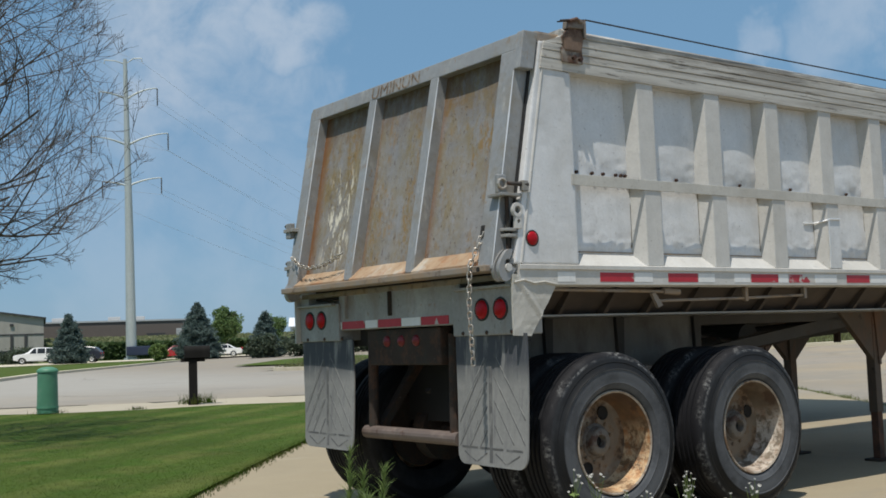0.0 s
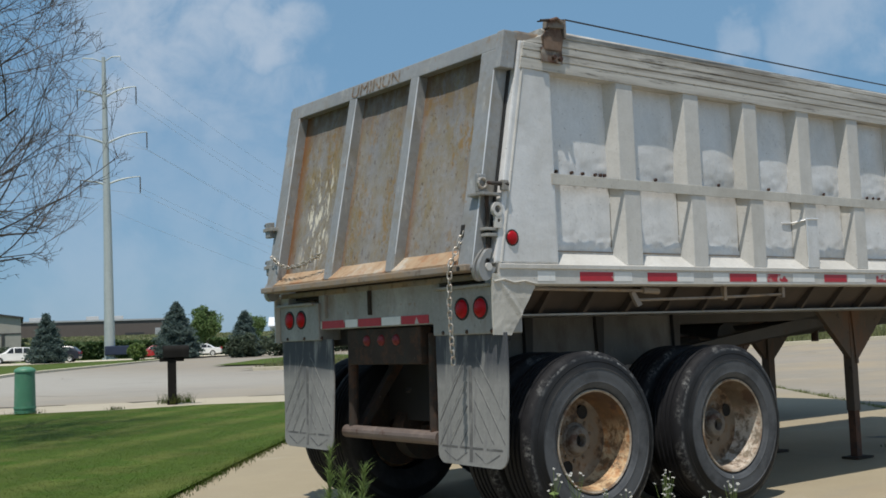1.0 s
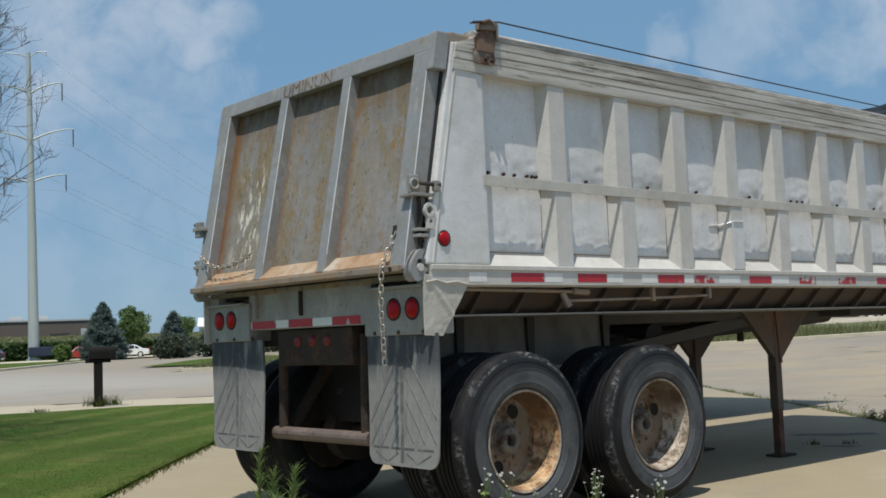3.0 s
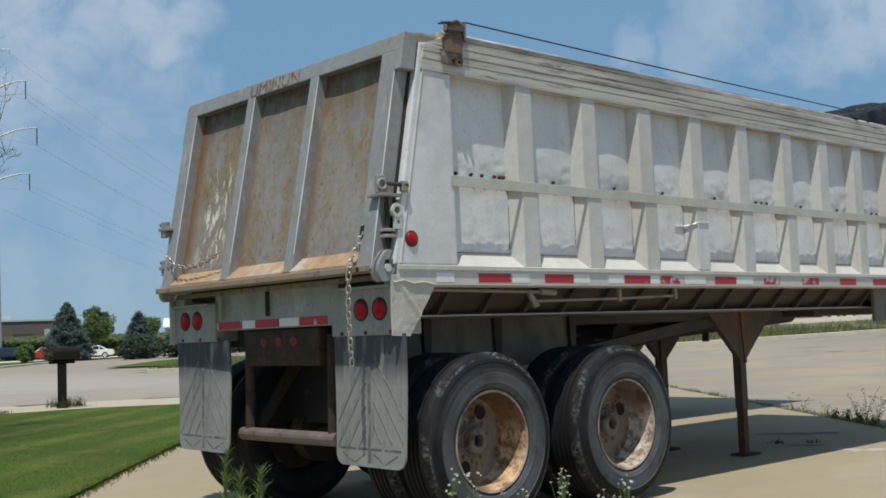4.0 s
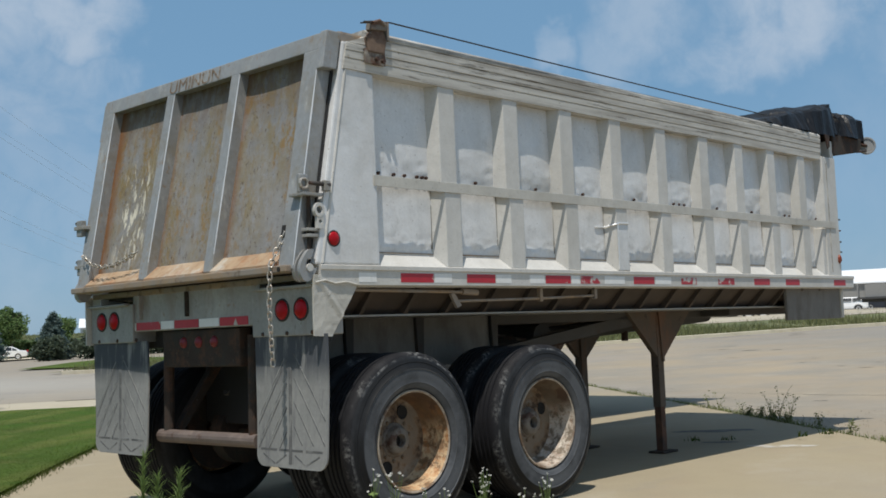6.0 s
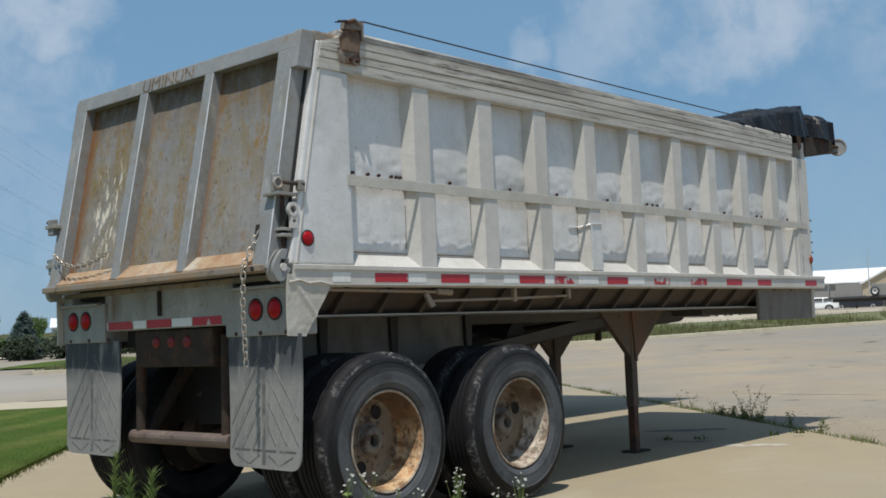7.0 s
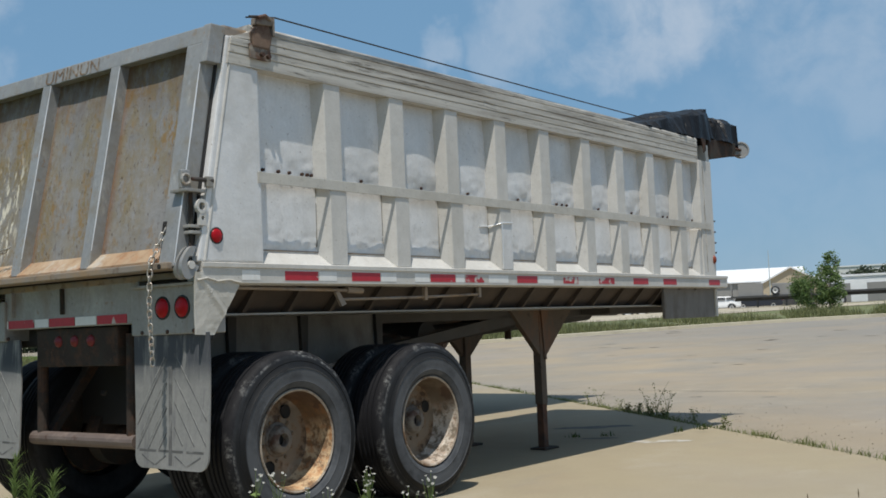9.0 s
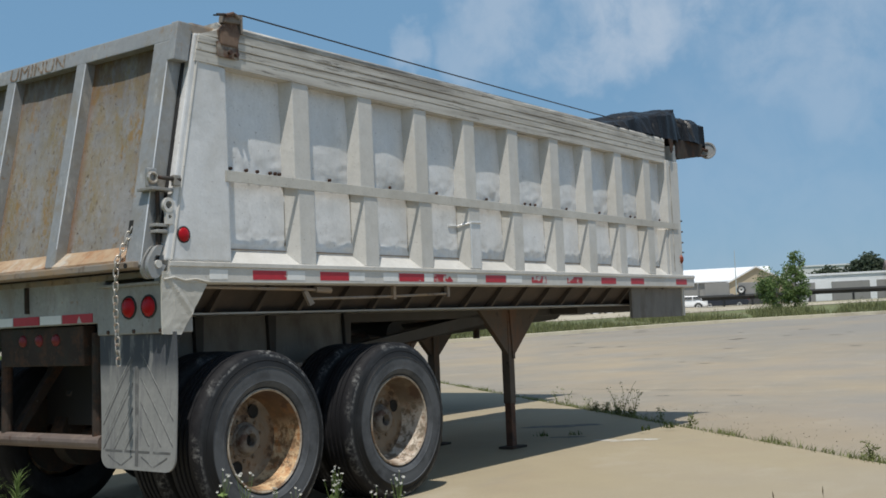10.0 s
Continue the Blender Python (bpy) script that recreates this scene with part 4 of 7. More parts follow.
def build_side(far):
    side = part("body_side", box(0.30, 6.74, side_y(0.145, far), side_y(0.115, far), 1.42, 2.80), ALU_FRAME, trailer, "inner aluminium wall sheet")
    # rear corner plate, its hind edge leaning with the gate
    lean = [(gate_x(2.80) + 0.112, 2.80), (gate_x(1.525) + 0.112, 1.525), (0.545, 1.525), (0.538, 2.635), (0.36, 2.655), (0.36, 2.80)]
    part("corner_plate", prism([(x, side_y(0.0, far), z) for x, z in lean], (0, -0.13 if far else 0.13, 0), bevel=0.012), ALU_PANEL, trailer, "smooth aluminium rear corner plate")
    edges = [0.535] + RIB_X + [6.45]
    for n, (a, b) in enumerate(zip(edges, edges[1:])):
        lo = a + (0.0 if n == 0 else 0.02)
        part("upper_panel", dented(lo, b + 0.02, 2.01, 2.66, DEEP, far, n * 3.7 + far * 50), ALU_PANEL, trailer, "buckled aluminium sheet", smooth=True)
        part("lower_panel", dented(lo, b + 0.04, 1.585, 2.01, DEEP, far, n * 5.1 + 20 + far * 50), ALU_PANEL, trailer, "dented aluminium sheet", smooth=True)
        # sloping ledge at the foot of the panel
        s = prism([(lo - 0.01, side_y(0.004, far), 1.522), (lo - 0.01, side_y(DEEP + 0.008, far), 1.522), (lo - 0.01, side_y(DEEP + 0.008, far), 1.604)], (b - lo + 0.06, 0, 0))
        part("foot_ledge", s, ALU_FRAME, trailer)
        # dark strip drawn for the mid rail's shadow at the panel foot
        part("weld_line", box(lo + 0.04, b - 0.075, side_y(DEEP - 0.006, far), side_y(DEEP + 0.004, far), 1.603, 1.611), LIP, trailer)
    for x in RIB_X:
        part("rib", rib_solid(x, 0.071, 2.0, 2.645, far), ALU_FRAME, trailer)
        part("lower_rib", rib_solid(x + 0.028, 0.069, 1.524, 2.0, far, foot=0.052), ALU_FRAME, trailer)
        # thin dark seam where the rib is folded to the sheet
        part("rib_seam", box(x - 0.096, x - 0.090, side_y(DEEP - 0.003, far), side_y(DEEP + 0.006, far), 1.64, 2.0), SEAM_DARK, trailer)
    part("front_post", rib_solid(6.60, 0.14, 1.524, 2.68, far, out=0.004), ALU_FRAME, trailer)
    part("post_seam", box(6.535, 6.541, side_y(-0.001, far), side_y(0.006, far), 1.56, 2.62), SEAM_DARK, trailer)
    part("front_rib", rib_solid(6.415, 0.03, 1.524, 1.98, far, foot=0.05, out=0.012), ALU_FRAME, trailer)
    part("mid_rail", box(0.512, 6.66, side_y(-0.0065, far), side_y(-0.001, far), 1.983, 2.046, 0.002), ALU_RAIL, trailer, "flat bar along the middle of the side")
    # stepped top rail
    prof = [(0.16, 2.64), (-0.008, 2.64), (-0.010, 2.697), (-0.004, 2.702), (-0.012, 2.707), (-0.013, 2.742), (-0.007, 2.747), (-0.015, 2.752), (-0.016, 2.788), (-0.010, 2.793), (-0.018, 2.798), (-0.019, 2.838),
            (-0.012, 2.844), (-0.018, 2.850), (-0.018, 2.872), (-0.004, 2.888), (0.16, 2.888)]
    bm = prism([(0.30, side_y(y, far), z) for y, z in prof], (6.12, 0, 0))
    for v in bm.verts:
        if v.co.x < 1:
            v.co.x = 0.475 if v.co.z > 2.795 else gate_x(v.co.z) + 0.137
        elif v.co.x > 6:
            v.co.x = 6.40
    part("top_rail", bm, TOP_RAIL, trailer, "grooved and grimy top rail")
    part("corner_lip", tube([(gate_x(z) + 0.158, side_y(0.004, far), z) for z in (1.53, 1.7, 1.9, 2.1, 2.3, 2.5, 2.7, 2.80)], 0.011, 8), ALU_FRAME, trailer, "rolled rear edge of the corner plate", smooth=True)
    # lower rail, with its flange
    prof = [(0.02, 1.402), (-0.004, 1.412), (-0.004, 1.492), (-0.014, 1.498), (-0.014, 1.520), (0.0, 1.5245), (0.12, 1.5245), (0.12, 1.402)]
    part("lower_rail", prism([(0.09, side_y(y, far), z) for y, z in prof], (6.89, 0, 0)), ALU_FRAME, trailer, "long aluminium bottom rail")
    return side


for far in (False, True):
    build_side(far)

# floor, front wall and slanted belly
part("floor", box(0.15, 6.74, 0.12, WIDE - 0.12, 1.43, 1.50), UNDER, trailer, "grey worn load floor")
part("front_wall", box(6.70, 6.78, 0.03, WIDE - 0.03, 1.45, 2.86, 0.01), ALU_FRAME, trailer, "upright aluminium front wall")
for s in (0, 1):
    y = (lambda v: WIDE - v) if s else (lambda v: v)
    # steep belly sheet between the rail and the long sill, stiffened by short uprights
    part("belly_plate", prism([(0.40, y(0.11), 1.404), (0.40, y(0.15), 1.404), (0.40, y(0.31), 1.252), (0.40, y(0.27), 1.252)], (6.32, 0, 0)), UNDER, trailer, "steep brown belly sheet")
    for k in range(17):
        x = 0.55 + 0.365 * k
        part("upright", prism([(x, y(0.075), 1.401), (x, y(0.12), 1.401), (x, y(0.28), 1.251), (x, y(0.205), 1.251)], (0.03, 0, 0)), UNDER, trailer)
    # long sill with a bright worn edge
    part("long_sill", prism([(0.30, y(0.20), 1.238), (0.30, y(0.84), 1.238), (0.30, y(0.84), 1.26), (0.30, y(0.38), 1.26), (0.30, y(0.38), 1.249), (0.30, y(0.20), 1.249)], (6.42, 0, 0)),
         BUMPER, trailer, "flanged long sill under the body")
    # chassis rail that carries the axles
    part("chassis_rail", box(0.28, 6.1, y(0.80), y(0.90), 1.17, 1.243, 0.008), CHASSIS, trailer, "dark chassis rail")
    part("hanger_plate", prism([(0.62, y(0.79), 1.24), (2.36, y(0.79), 1.24), (2.42, y(0.79), 0.90), (0.62, y(0.79), 0.90)], (0, 0.02 * (-1 if s else 1), 0)), HANGER, trailer, "flat suspension hanger plate")
    for x in (0.93, 1.58, 2.36):
        part("hanger", prism([(x, y(0.76), 1.24), (x + 0.08, y(0.76), 1.24), (x + 0.06, y(0.76), 0.80), (x + 0.02, y(0.76), 0.80)], (0, 0.16 * (-1 if s else 1), 0), bevel=0.006), CHASSIS, trailer)
    spring = [(0.80 + 0.72 * t, y(0.84), 0.80 - 0.16 * math.sin(math.pi * t)) for t in (k / 10 for k in range(11))]
    for dx in (-0.20, 1.03):
        part("leaf_spring", tube([(px + dx, py, pz) for px, py, pz in spring], 0.035, 6), CHASSIS, trailer)
    part("brace", hexa([(2.42, y(0.80), 0.92), (2.42, y(0.86), 0.92), (2.50, y(0.86), 1.00), (2.50, y(0.80), 1.00)],
                       [(4.28, y(0.80), 1.12), (4.28, y(0.86), 1.12), (4.28, y(0.86), 1.22), (4.28, y(0.80), 1.22)]), CHASSIS, trailer, "slanted brace to the landing leg")

for x in (0.759, 2.0):
    bm = tube([(x, 0.2, 0.505), (x, WIDE - 0.2, 0.505)], 0.062, 12)
    tube([(x, 1.02, 0.505), (x, 1.42, 0.505)], 0.12, 12, bm)
    part("axle", bm, HUB, trailer, "greasy axle tube")
    for y in (0.70, 1.62):
        bm = lathe([(0.0, 0), (0.205, 0), (0.205, 0.12), (0.0, 0.12)], 24)
        part("brake_drum", bm, RUSTY, trailer, "", at=pose(x, y, 0.505))
    part("air_chamber", tube([(x + 0.05, 0.98, 0.64), (x + 0.22, 0.98, 0.68)], 0.085, 12), CHASSIS, trailer)
    part("air_chamber", tube([(x + 0.05, 1.46, 0.64), (x + 0.22, 1.46, 0.68)], 0.085, 12), CHASSIS, trailer)


def wheel_meshes():
    # outer side at y = 0, tread towards +y
    wall = [(0.292, 0.030), (0.300, 0.006), (0.325, -0.012), (0.337, -0.015), (0.341, -0.019), (0.347, -0.017), (0.37, -0.022), (0.415, -0.020), (0.419, -0.024), (0.427, -0.023), (0.431, -0.017), (0.455, -0.006), (0.459, -0.008), (0.466, -0.004), (0.480, 0.002), (0.494, 0.008), (0.506, 0.016)]
    tread = [(0.506, 0.016), (0.517, 0.030), (0.518, 0.060)]
    for g in (0.078, 0.115, 0.152, 0.189):
        tread += [(0.5175, g - 0.009), (0.507, g - 0.006), (0.507, g + 0.006), (0.5175, g + 0.009)]
    tread += [(0.516, 0.210), (0.513, 0.232), (0.500, 0.250)]
    back = [(0.500, 0.250), (0.455, 0.276), (0.40, 0.288), (0.33, 0.276), (0.292, 0.242)]
    tyre = mesh_of(lathe(wall + tread[1:] + back[1:], 72), "tyre", True)
    tyre.materials.append(RUBBER)
    tyre.materials.append(TREAD)
    for p in tyre.polygons:
        r = math.hypot(p.center.x, p.center.z)
        if r > 0.499 and 0.0 < p.center.y < 0.252:
            p.material_index = 1
    rim = lathe([(0.292, 0.034), (0.2985, 0.022), (0.2985, 0.002), (0.2925, -0.004), (0.283, 0.002), (0.279, 0.030), (0.270, 0.055), (0.264, 0.10), (0.2585, 0.150), (0.245, 0.178), (0.215, 0.190),
                 (0.175, 0.178), (0.140, 0.172), (0.100, 0.172), (0.100, 0.186), (0.19, 0.20), (0.26, 0.196), (0.275, 0.16), (0.288, 0.06)], 64)
    rim = mesh_of(rim, "rim", True)
    for p in rim.polygons:
        r = math.hypot(p.center.x, p.center.z)
        # back of the disc: dark rust that also carries the shade under the body
        if p.center.y > 0.180 and r < 0.262 and p.normal.y > 0.2:
            p.material_index = 3
        elif p.center.y > 0.166 and r < 0.25:
            p.material_index = 1
        elif r > 0.281 and p.center.y < 0.02:
            p.material_index = 2
    hub = lathe([(0.105, 0.176), (0.100, 0.166), (0.088, 0.160), (0.080, 0.132), (0.070, 0.122), (0.040, 0.118), (0.036, 0.126), (0.033, 0.165), (0.0, 0.165)], 28)
    hub = mesh_of(hub, "hub", True)
    hole = mesh_of(lathe([(0.0, 0.0), (0.038, 0.0), (0.041, -0.002), (0.041, 0.02), (0.0, 0.02)], 20), "hand_hole", True)
    nut = mesh_of(lathe([(0.0, -0.014), (0.009, -0.014), (0.012, -0.010), (0.012, 0.01)], 6), "wheel_nut")
    return tyre, rim, hub, hole, nut


TYRE, RIM, HUBM, HAND, NUT = wheel_meshes()
BORE = mesh_of(lathe([(0.0, 0.0), (0.030, 0.0), (0.034, 0.003), (0.034, 0.012), (0.0, 0.012)], 20), "hub_bore", True)
BORE.materials.append(HOLE)
RIM_B = RIM.copy()
for me, m in ((RIM, RIM_RUSTY), (RIM_B, RIM_PALE), (HUBM, WHEEL_HUB), (HAND, HOLE), (NUT, DISC)):
    me.materials.append(m)
for me in (RIM, RIM_B):
    me.materials.append(DISC)
    me.materials.append(FLANGE)
    me.materials.append(RUSTY)


def build_wheel(x, y, turn, spin, pale, label):
    w = new("wheel")
    w.parent = trailer
    w.matrix_basis = pose(x, y, 0.505, 0, 0, turn) @ pose(0, 0, 0, 0, spin, 0)
    tagged(w, label)
    part("tyre", TYRE, RUBBER, w, "black worn tyre with scuffed tread")
    part("rim", RIM_B if pale else RIM, RIM_RUSTY, w, "rusty dished steel rim")
    part("hub", HUBM, HUB, w)
    part("hub_bore", BORE, HOLE, w, "dark bore of the hub", at=pose(0, 0.158, 0))
    for a in (0, math.pi):
        part("hand_hole", HAND, HOLE, w, at=pose(0.172 * math.cos(a), 0.172, 0.172 * math.sin(a)))
    for k in range(10):
        a = 2 * math.pi * (k + 0.5) / 10
        part("wheel_nut", NUT, HUB, w, at=pose(0.122 * math.cos(a), 0.176, 0.118 * math.sin(a)))


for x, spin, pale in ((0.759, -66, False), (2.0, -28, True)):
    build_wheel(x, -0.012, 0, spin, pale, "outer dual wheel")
    build_wheel(x, 0.312, 0, spin + 31, pale, "inner dual wheel")
    build_wheel(x, WIDE + 0.012, 180, spin + 15, pale, "outer dual wheel")
    build_wheel(x, WIDE - 0.312, 180, spin + 50, pale, "inner dual wheel")


# ---- tailgate ----
def on_gate(y, z, depth=0.0):
    return (gate_x(z) + depth, y, z)


def gate_bar(corners, depth0=0.0, depth1=0.10, bevel=0.006):
    return hexa([on_gate(y, z, depth0) for y, z in corners], [on_gate(y, z, depth1) for y, z in corners], bevel=bevel)


gate = part("tailgate", gate_bar([(0.10, 1.52), (2.34, 1.52), (2.34, 2.78), (0.10, 2.78)], 0.118, 0.132, 0), GATE_FRAME, trailer, "rusty grey steel tailgate")
part("top_beam", gate_bar([(0.056, 2.742), (2.39, 2.742), (2.39, GATE_TOP), (0.056, GATE_TOP)]), GATE_FRAME, gate, "grey top beam with rusty streaks")
part("gate_post", gate_bar([(0.056, 1.50), (0.188, 1.50), (0.188, 2.745), (0.056, 2.745)]), GATE_FRAME, gate)
part("gate_post", gate_bar([(2.255, 1.50), (2.39, 1.50), (2.39, 2.745), (2.255, 2.745)]), GATE_FRAME, gate)
part("gate_rib", gate_bar([(0.815, 1.535), (0.905, 1.535), (0.885, 2.745), (0.797, 2.745)]), GATE_FRAME, gate)
part("gate_rib", gate_bar([(1.525, 1.535), (1.620, 1.535), (1.592, 2.745), (1.502, 2.745)]), GATE_FRAME, gate)


# worn edges of posts and ribs, their highlights drawn as pale strips
for (ya, za), (yb, zb) in (((0.0575, 1.52), (0.0575, 2.62)), ((0.8165, 1.64), (0.7985, 2.735)), ((1.5265, 1.64), (1.5035, 2.735)), ((2.2565, 1.64), (2.2565, 2.735))):
    part("bright_edge", tube([on_gate(ya + (yb - ya) * f, za + (zb - za) * f, 0.0015) for f in (0, 0.25, 0.5, 0.75, 1)], [0.002, 0.0045, 0.003, 0.005, 0.002], 6), BARE, gate)


def gate_panel(y0, y1, seed):
    bm = bmesh.new()
    n = 16
    grid = []
    for i in range(n + 1):
        for j in range(n + 1):
            u, w = i / n, j / n
            y, z = y0 + (y1 - y0) * u, 1.60 + 1.15 * w
            d = 0.070 + 0.010 * math.sin(math.pi * u) * math.sin(math.pi * w) * (1 + noise.noise((y * 2, z * 2, seed))) + 0.003 * noise.noise((y * 7, z * 7, seed))
            grid.append(bm.verts.new(on_gate(y, z, d)))
    for i in range(n):
        for j in range(n):
            k = i * (n + 1) + j
            bm.faces.new((grid[k], grid[k + n + 1], grid[k + n + 2], grid[k + 1]))
    return bm


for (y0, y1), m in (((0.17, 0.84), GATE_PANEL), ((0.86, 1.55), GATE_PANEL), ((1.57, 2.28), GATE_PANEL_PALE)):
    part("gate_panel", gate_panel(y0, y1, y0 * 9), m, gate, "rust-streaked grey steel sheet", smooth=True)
for y0, y1 in ((0.186, 0.818), (0.898, 1.532), (1.61, 2.262)):
    part("gate_ledge", hexa([(gate_x(1.535) - 0.012, y0, 1.524), (gate_x(1.535) - 0.012, y1, 1.524), (gate_x(1.535) - 0.012, y1, 1.538), (gate_x(1.535) - 0.012, y0, 1.538)],
                            [(gate_x(1.64) + 0.09, y0, 1.524), (gate_x(1.64) + 0.09, y1, 1.524), (gate_x(1.64) + 0.09, y1, 1.635), (gate_x(1.64) + 0.09, y0, 1.635)]), LEDGE, gate, "sloping orange rusty ledge")
part("gate_lip", box(-0.085, 0.05, 0.075, 2.405, 1.486, 1.524, 0.006), LIP, gate, "flat lip along the foot of the gate")
part("lip_rust", box(-0.076, 0.03, 0.20, 2.25, 1.5245, 1.529), LEDGE, gate)
# hinge block at the upper corner, with its cover
part("hinge_block", gate_bar([(0.0, 2.625), (0.056, 2.625), (0.056, 2.845), (0.0, 2.845)], -0.006, 0.098), GATE_FRAME, gate, "thick upper hinge block")
part("hinge_block", gate_bar([(2.394, 2.56), (2.44, 2.56), (2.44, 2.83), (2.394, 2.83)], 0.02, 0.14), GATE_FRAME, gate)
part("hinge_arm", box(0.30, 0.50, 0.02, 0.10, 2.79, 2.862, 0.016), LIP, trailer, "short hinge arm on the top rail")


def rust_letters():
    curve = bpy.data.curves.new("stencil", "FONT")
    curve.body, curve.size, curve.extrude, curve.align_x = "UMINUN", 0.098, 0.0, "LEFT"
    curve.space_character = 1.0
    tmp = bpy.data.objects.new("stencil", curve)
    scene.collection.objects.link(tmp)
    bpy.context.view_layer.update()
    me = bpy.data.meshes.new_from_object(tmp.evaluated_get(bpy.context.evaluated_depsgraph_get()))
    bpy.data.objects.remove(tmp)
    w = max(v.co.x for v in me.vertices)
    for v in me.vertices:
        u, h = v.co.x / w, v.co.y
        y, z = 1.575 - 0.565 * u, 2.75 + h * 1.18
        v.co = on_gate(y, z, -0.003)
    me.materials.append(STENCIL)
    return me


_p = Mat("faded rusty stencil", (0.15, 0.10, 0.062), 0.8)
_p.vary(0.3, 30).blend((0.30, 0.28, 0.25), _p.band(_p.noise(26, 5), 0.48, 0.62, 0.8))
STENCIL = _p.m
part("stencil", rust_letters(), STENCIL, gate, "faded rusty stencilled letters")

# latch gear on the near corner
part("latch_shelf", box(-0.015, 0.125, -0.01, 0.12, 1.897, 1.914, 0.003), GATE_FRAME, trailer, "flat latch shelf")
for z in (1.93, 1.66):
    part("latch_shelf", box(-0.02, 0.06, WIDE - 0.10, WIDE + 0.03, z, z + 0.025, 0.003), BUMPER, trailer)
    part("latch_lug", box(-0.012, 0.03, WIDE - 0.055, WIDE + 0.012, z - 0.045, z + 0.065, 0.006), GATE_FRAME, trailer)
    part("latch_pin", tube([(0.01, WIDE - 0.02, z + 0.05), (0.01, WIDE + 0.045, z + 0.05)], 0.012, 8), HUB, trailer)
part("latch_pin", tube([(0.035, 0.0, 1.966), (0.10, -0.012, 1.964), (0.165, -0.016, 1.962)], [0.010, 0.012, 0.016], 10), HUB, trailer)
part("latch_block", box(0.118, 0.165, -0.028, 0.0, 1.925, 1.985, 0.006), GATE_FRAME, trailer)
part("latch_plate", box(-0.012, 0.052, 0.03, 0.054, 1.914, 2.02, 0.008), GATE_FRAME, trailer)
part("latch_ring", tube([(0.018 + 0.027 * math.cos(a), 0.026, 1.966 + 0.027 * math.sin(a)) for a in (2 * math.pi * k / 12 for k in range(12))], 0.009, 6, closed=True), CHAIN, trailer)


def eye_plate(cx, cz, w, h, hole, y, thick):
    """A flat lug with a round hole."""
    bm = bmesh.new()
    n = 24
    outer, inner = [], []
    for k in range(n):
        a = 2 * math.pi * k / n
        c, s = math.cos(a), math.sin(a)
        m = 1 / max(abs(c), abs(s)) if h > w else 1
        outer.append((cx + w * max(-1, min(1, c * m * 0.9)), cz + h * max(-1, min(1, s * m))))
        inner.append((cx + hole * c, cz + hole * s + (h - w) * 0.4))
    rows = []
    for yy in (y, y + thick):
        rows.append(([bm.verts.new((x, yy, z)) for x, z in outer], [bm.verts.new((x, yy, z)) for x, z in inner]))
    for k in range(n):
        j = (k + 1) % n
        (o0, i0), (o1, i1) = rows
        bm.faces.new((o0[k], o0[j], i0[j], i0[k]))
        bm.faces.new((o1[k], i1[k], i1[j], o1[j]))
        bm.faces.new((o0[k], o1[k], o1[j], o0[j]))
        bm.faces.new((i0[k], i0[j], i1[j], i1[k]))
    return bm


part("lug", eye_plate(0.092, 1.822, 0.040, 0.040, 0.021, -0.012, 0.024), ALU_FRAME, trailer, "pale lug ring")
part("lug", eye_plate(0.098, 1.755, 0.026, 0.036, 0.011, -0.010, 0.020), ALU_FRAME, trailer, "pale lug ring")
part("turnbuckle", tube([(0.045, 0.03, 1.60), (0.05, 0.03, 1.90)], 0.012, 8), RUSTY, trailer)
part("turnbuckle_nut", box(0.02, 0.095, 0.0, 0.06, 1.672, 1.690, 0.003), BUMPER, trailer)
part("turnbuckle_nut", box(0.015, 0.09, 0.0, 0.06, 1.705, 1.722, 0.003), BUMPER, trailer)


def hook(y, thick):
    """A heavy C-shaped hook seen from the side."""
    bm = bmesh.new()
    cx, cz, n = 0.018, 1.518, 28
    rows = []
    for yy in (y, y + thick):
        o, i = [], []
        for k in range(n + 1):
            a = radians(60 + 285 * k / n)
            ro, ri = 0.062 + 0.012 * math.sin(a * 2), 0.026
            o.append(bm.verts.new((cx + ro * math.cos(a), yy, cz + 1.35 * ro * math.sin(a))))
            i.append(bm.verts.new((cx + ri * math.cos(a), yy, cz + 1.35 * ri * math.sin(a))))
        rows.append((o, i))
    (o0, i0), (o1, i1) = rows
    for k in range(n):
        bm.faces.new((o0[k], o0[k + 1], i0[k + 1], i0[k]))
        bm.faces.new((o1[k], i1[k], i1[k + 1], o1[k + 1]))
        bm.faces.new((o0[k], o1[k], o1[k + 1], o0[k + 1]))
        bm.faces.new((i0[k], i0[k + 1], i1[k + 1], i1[k]))
    for k in (0, n):
        bm.faces.new((o0[k], i0[k], i1[k], o1[k]))
    return bm


part("gap_strip", hexa([(gate_x(1.53) + 0.097, 0.046, 1.53), (gate_x(1.53) + 0.110, 0.046, 1.53), (gate_x(2.8) + 0.110, 0.042, 2.80), (gate_x(2.8) + 0.097, 0.042, 2.80)],
                       [(gate_x(1.53) + 0.097, 0.060, 1.53), (gate_x(1.53) + 0.110, 0.060, 1.53), (gate_x(2.8) + 0.110, 0.060, 2.80), (gate_x(2.8) + 0.097, 0.060, 2.80)]), BLACK, trailer, "thin black strip in the gap beside the gate")
part("gate_hook", hook(0.0, 0.025), GATE_FRAME, trailer, "heavy grey tailgate hook")
part("gate_hook", hook(0.045, 0.025), GATE_FRAME, trailer, "heavy grey tailgate hook")
part("gate_hook", hook(WIDE - 0.06, 0.05), GATE_FRAME, trailer, "heavy grey tailgate hook")
part("hook_pin", tube([(0.018, -0.008, 1.505), (0.018, 0.12, 1.505)], 0.022, 12), ALU_FRAME, trailer)
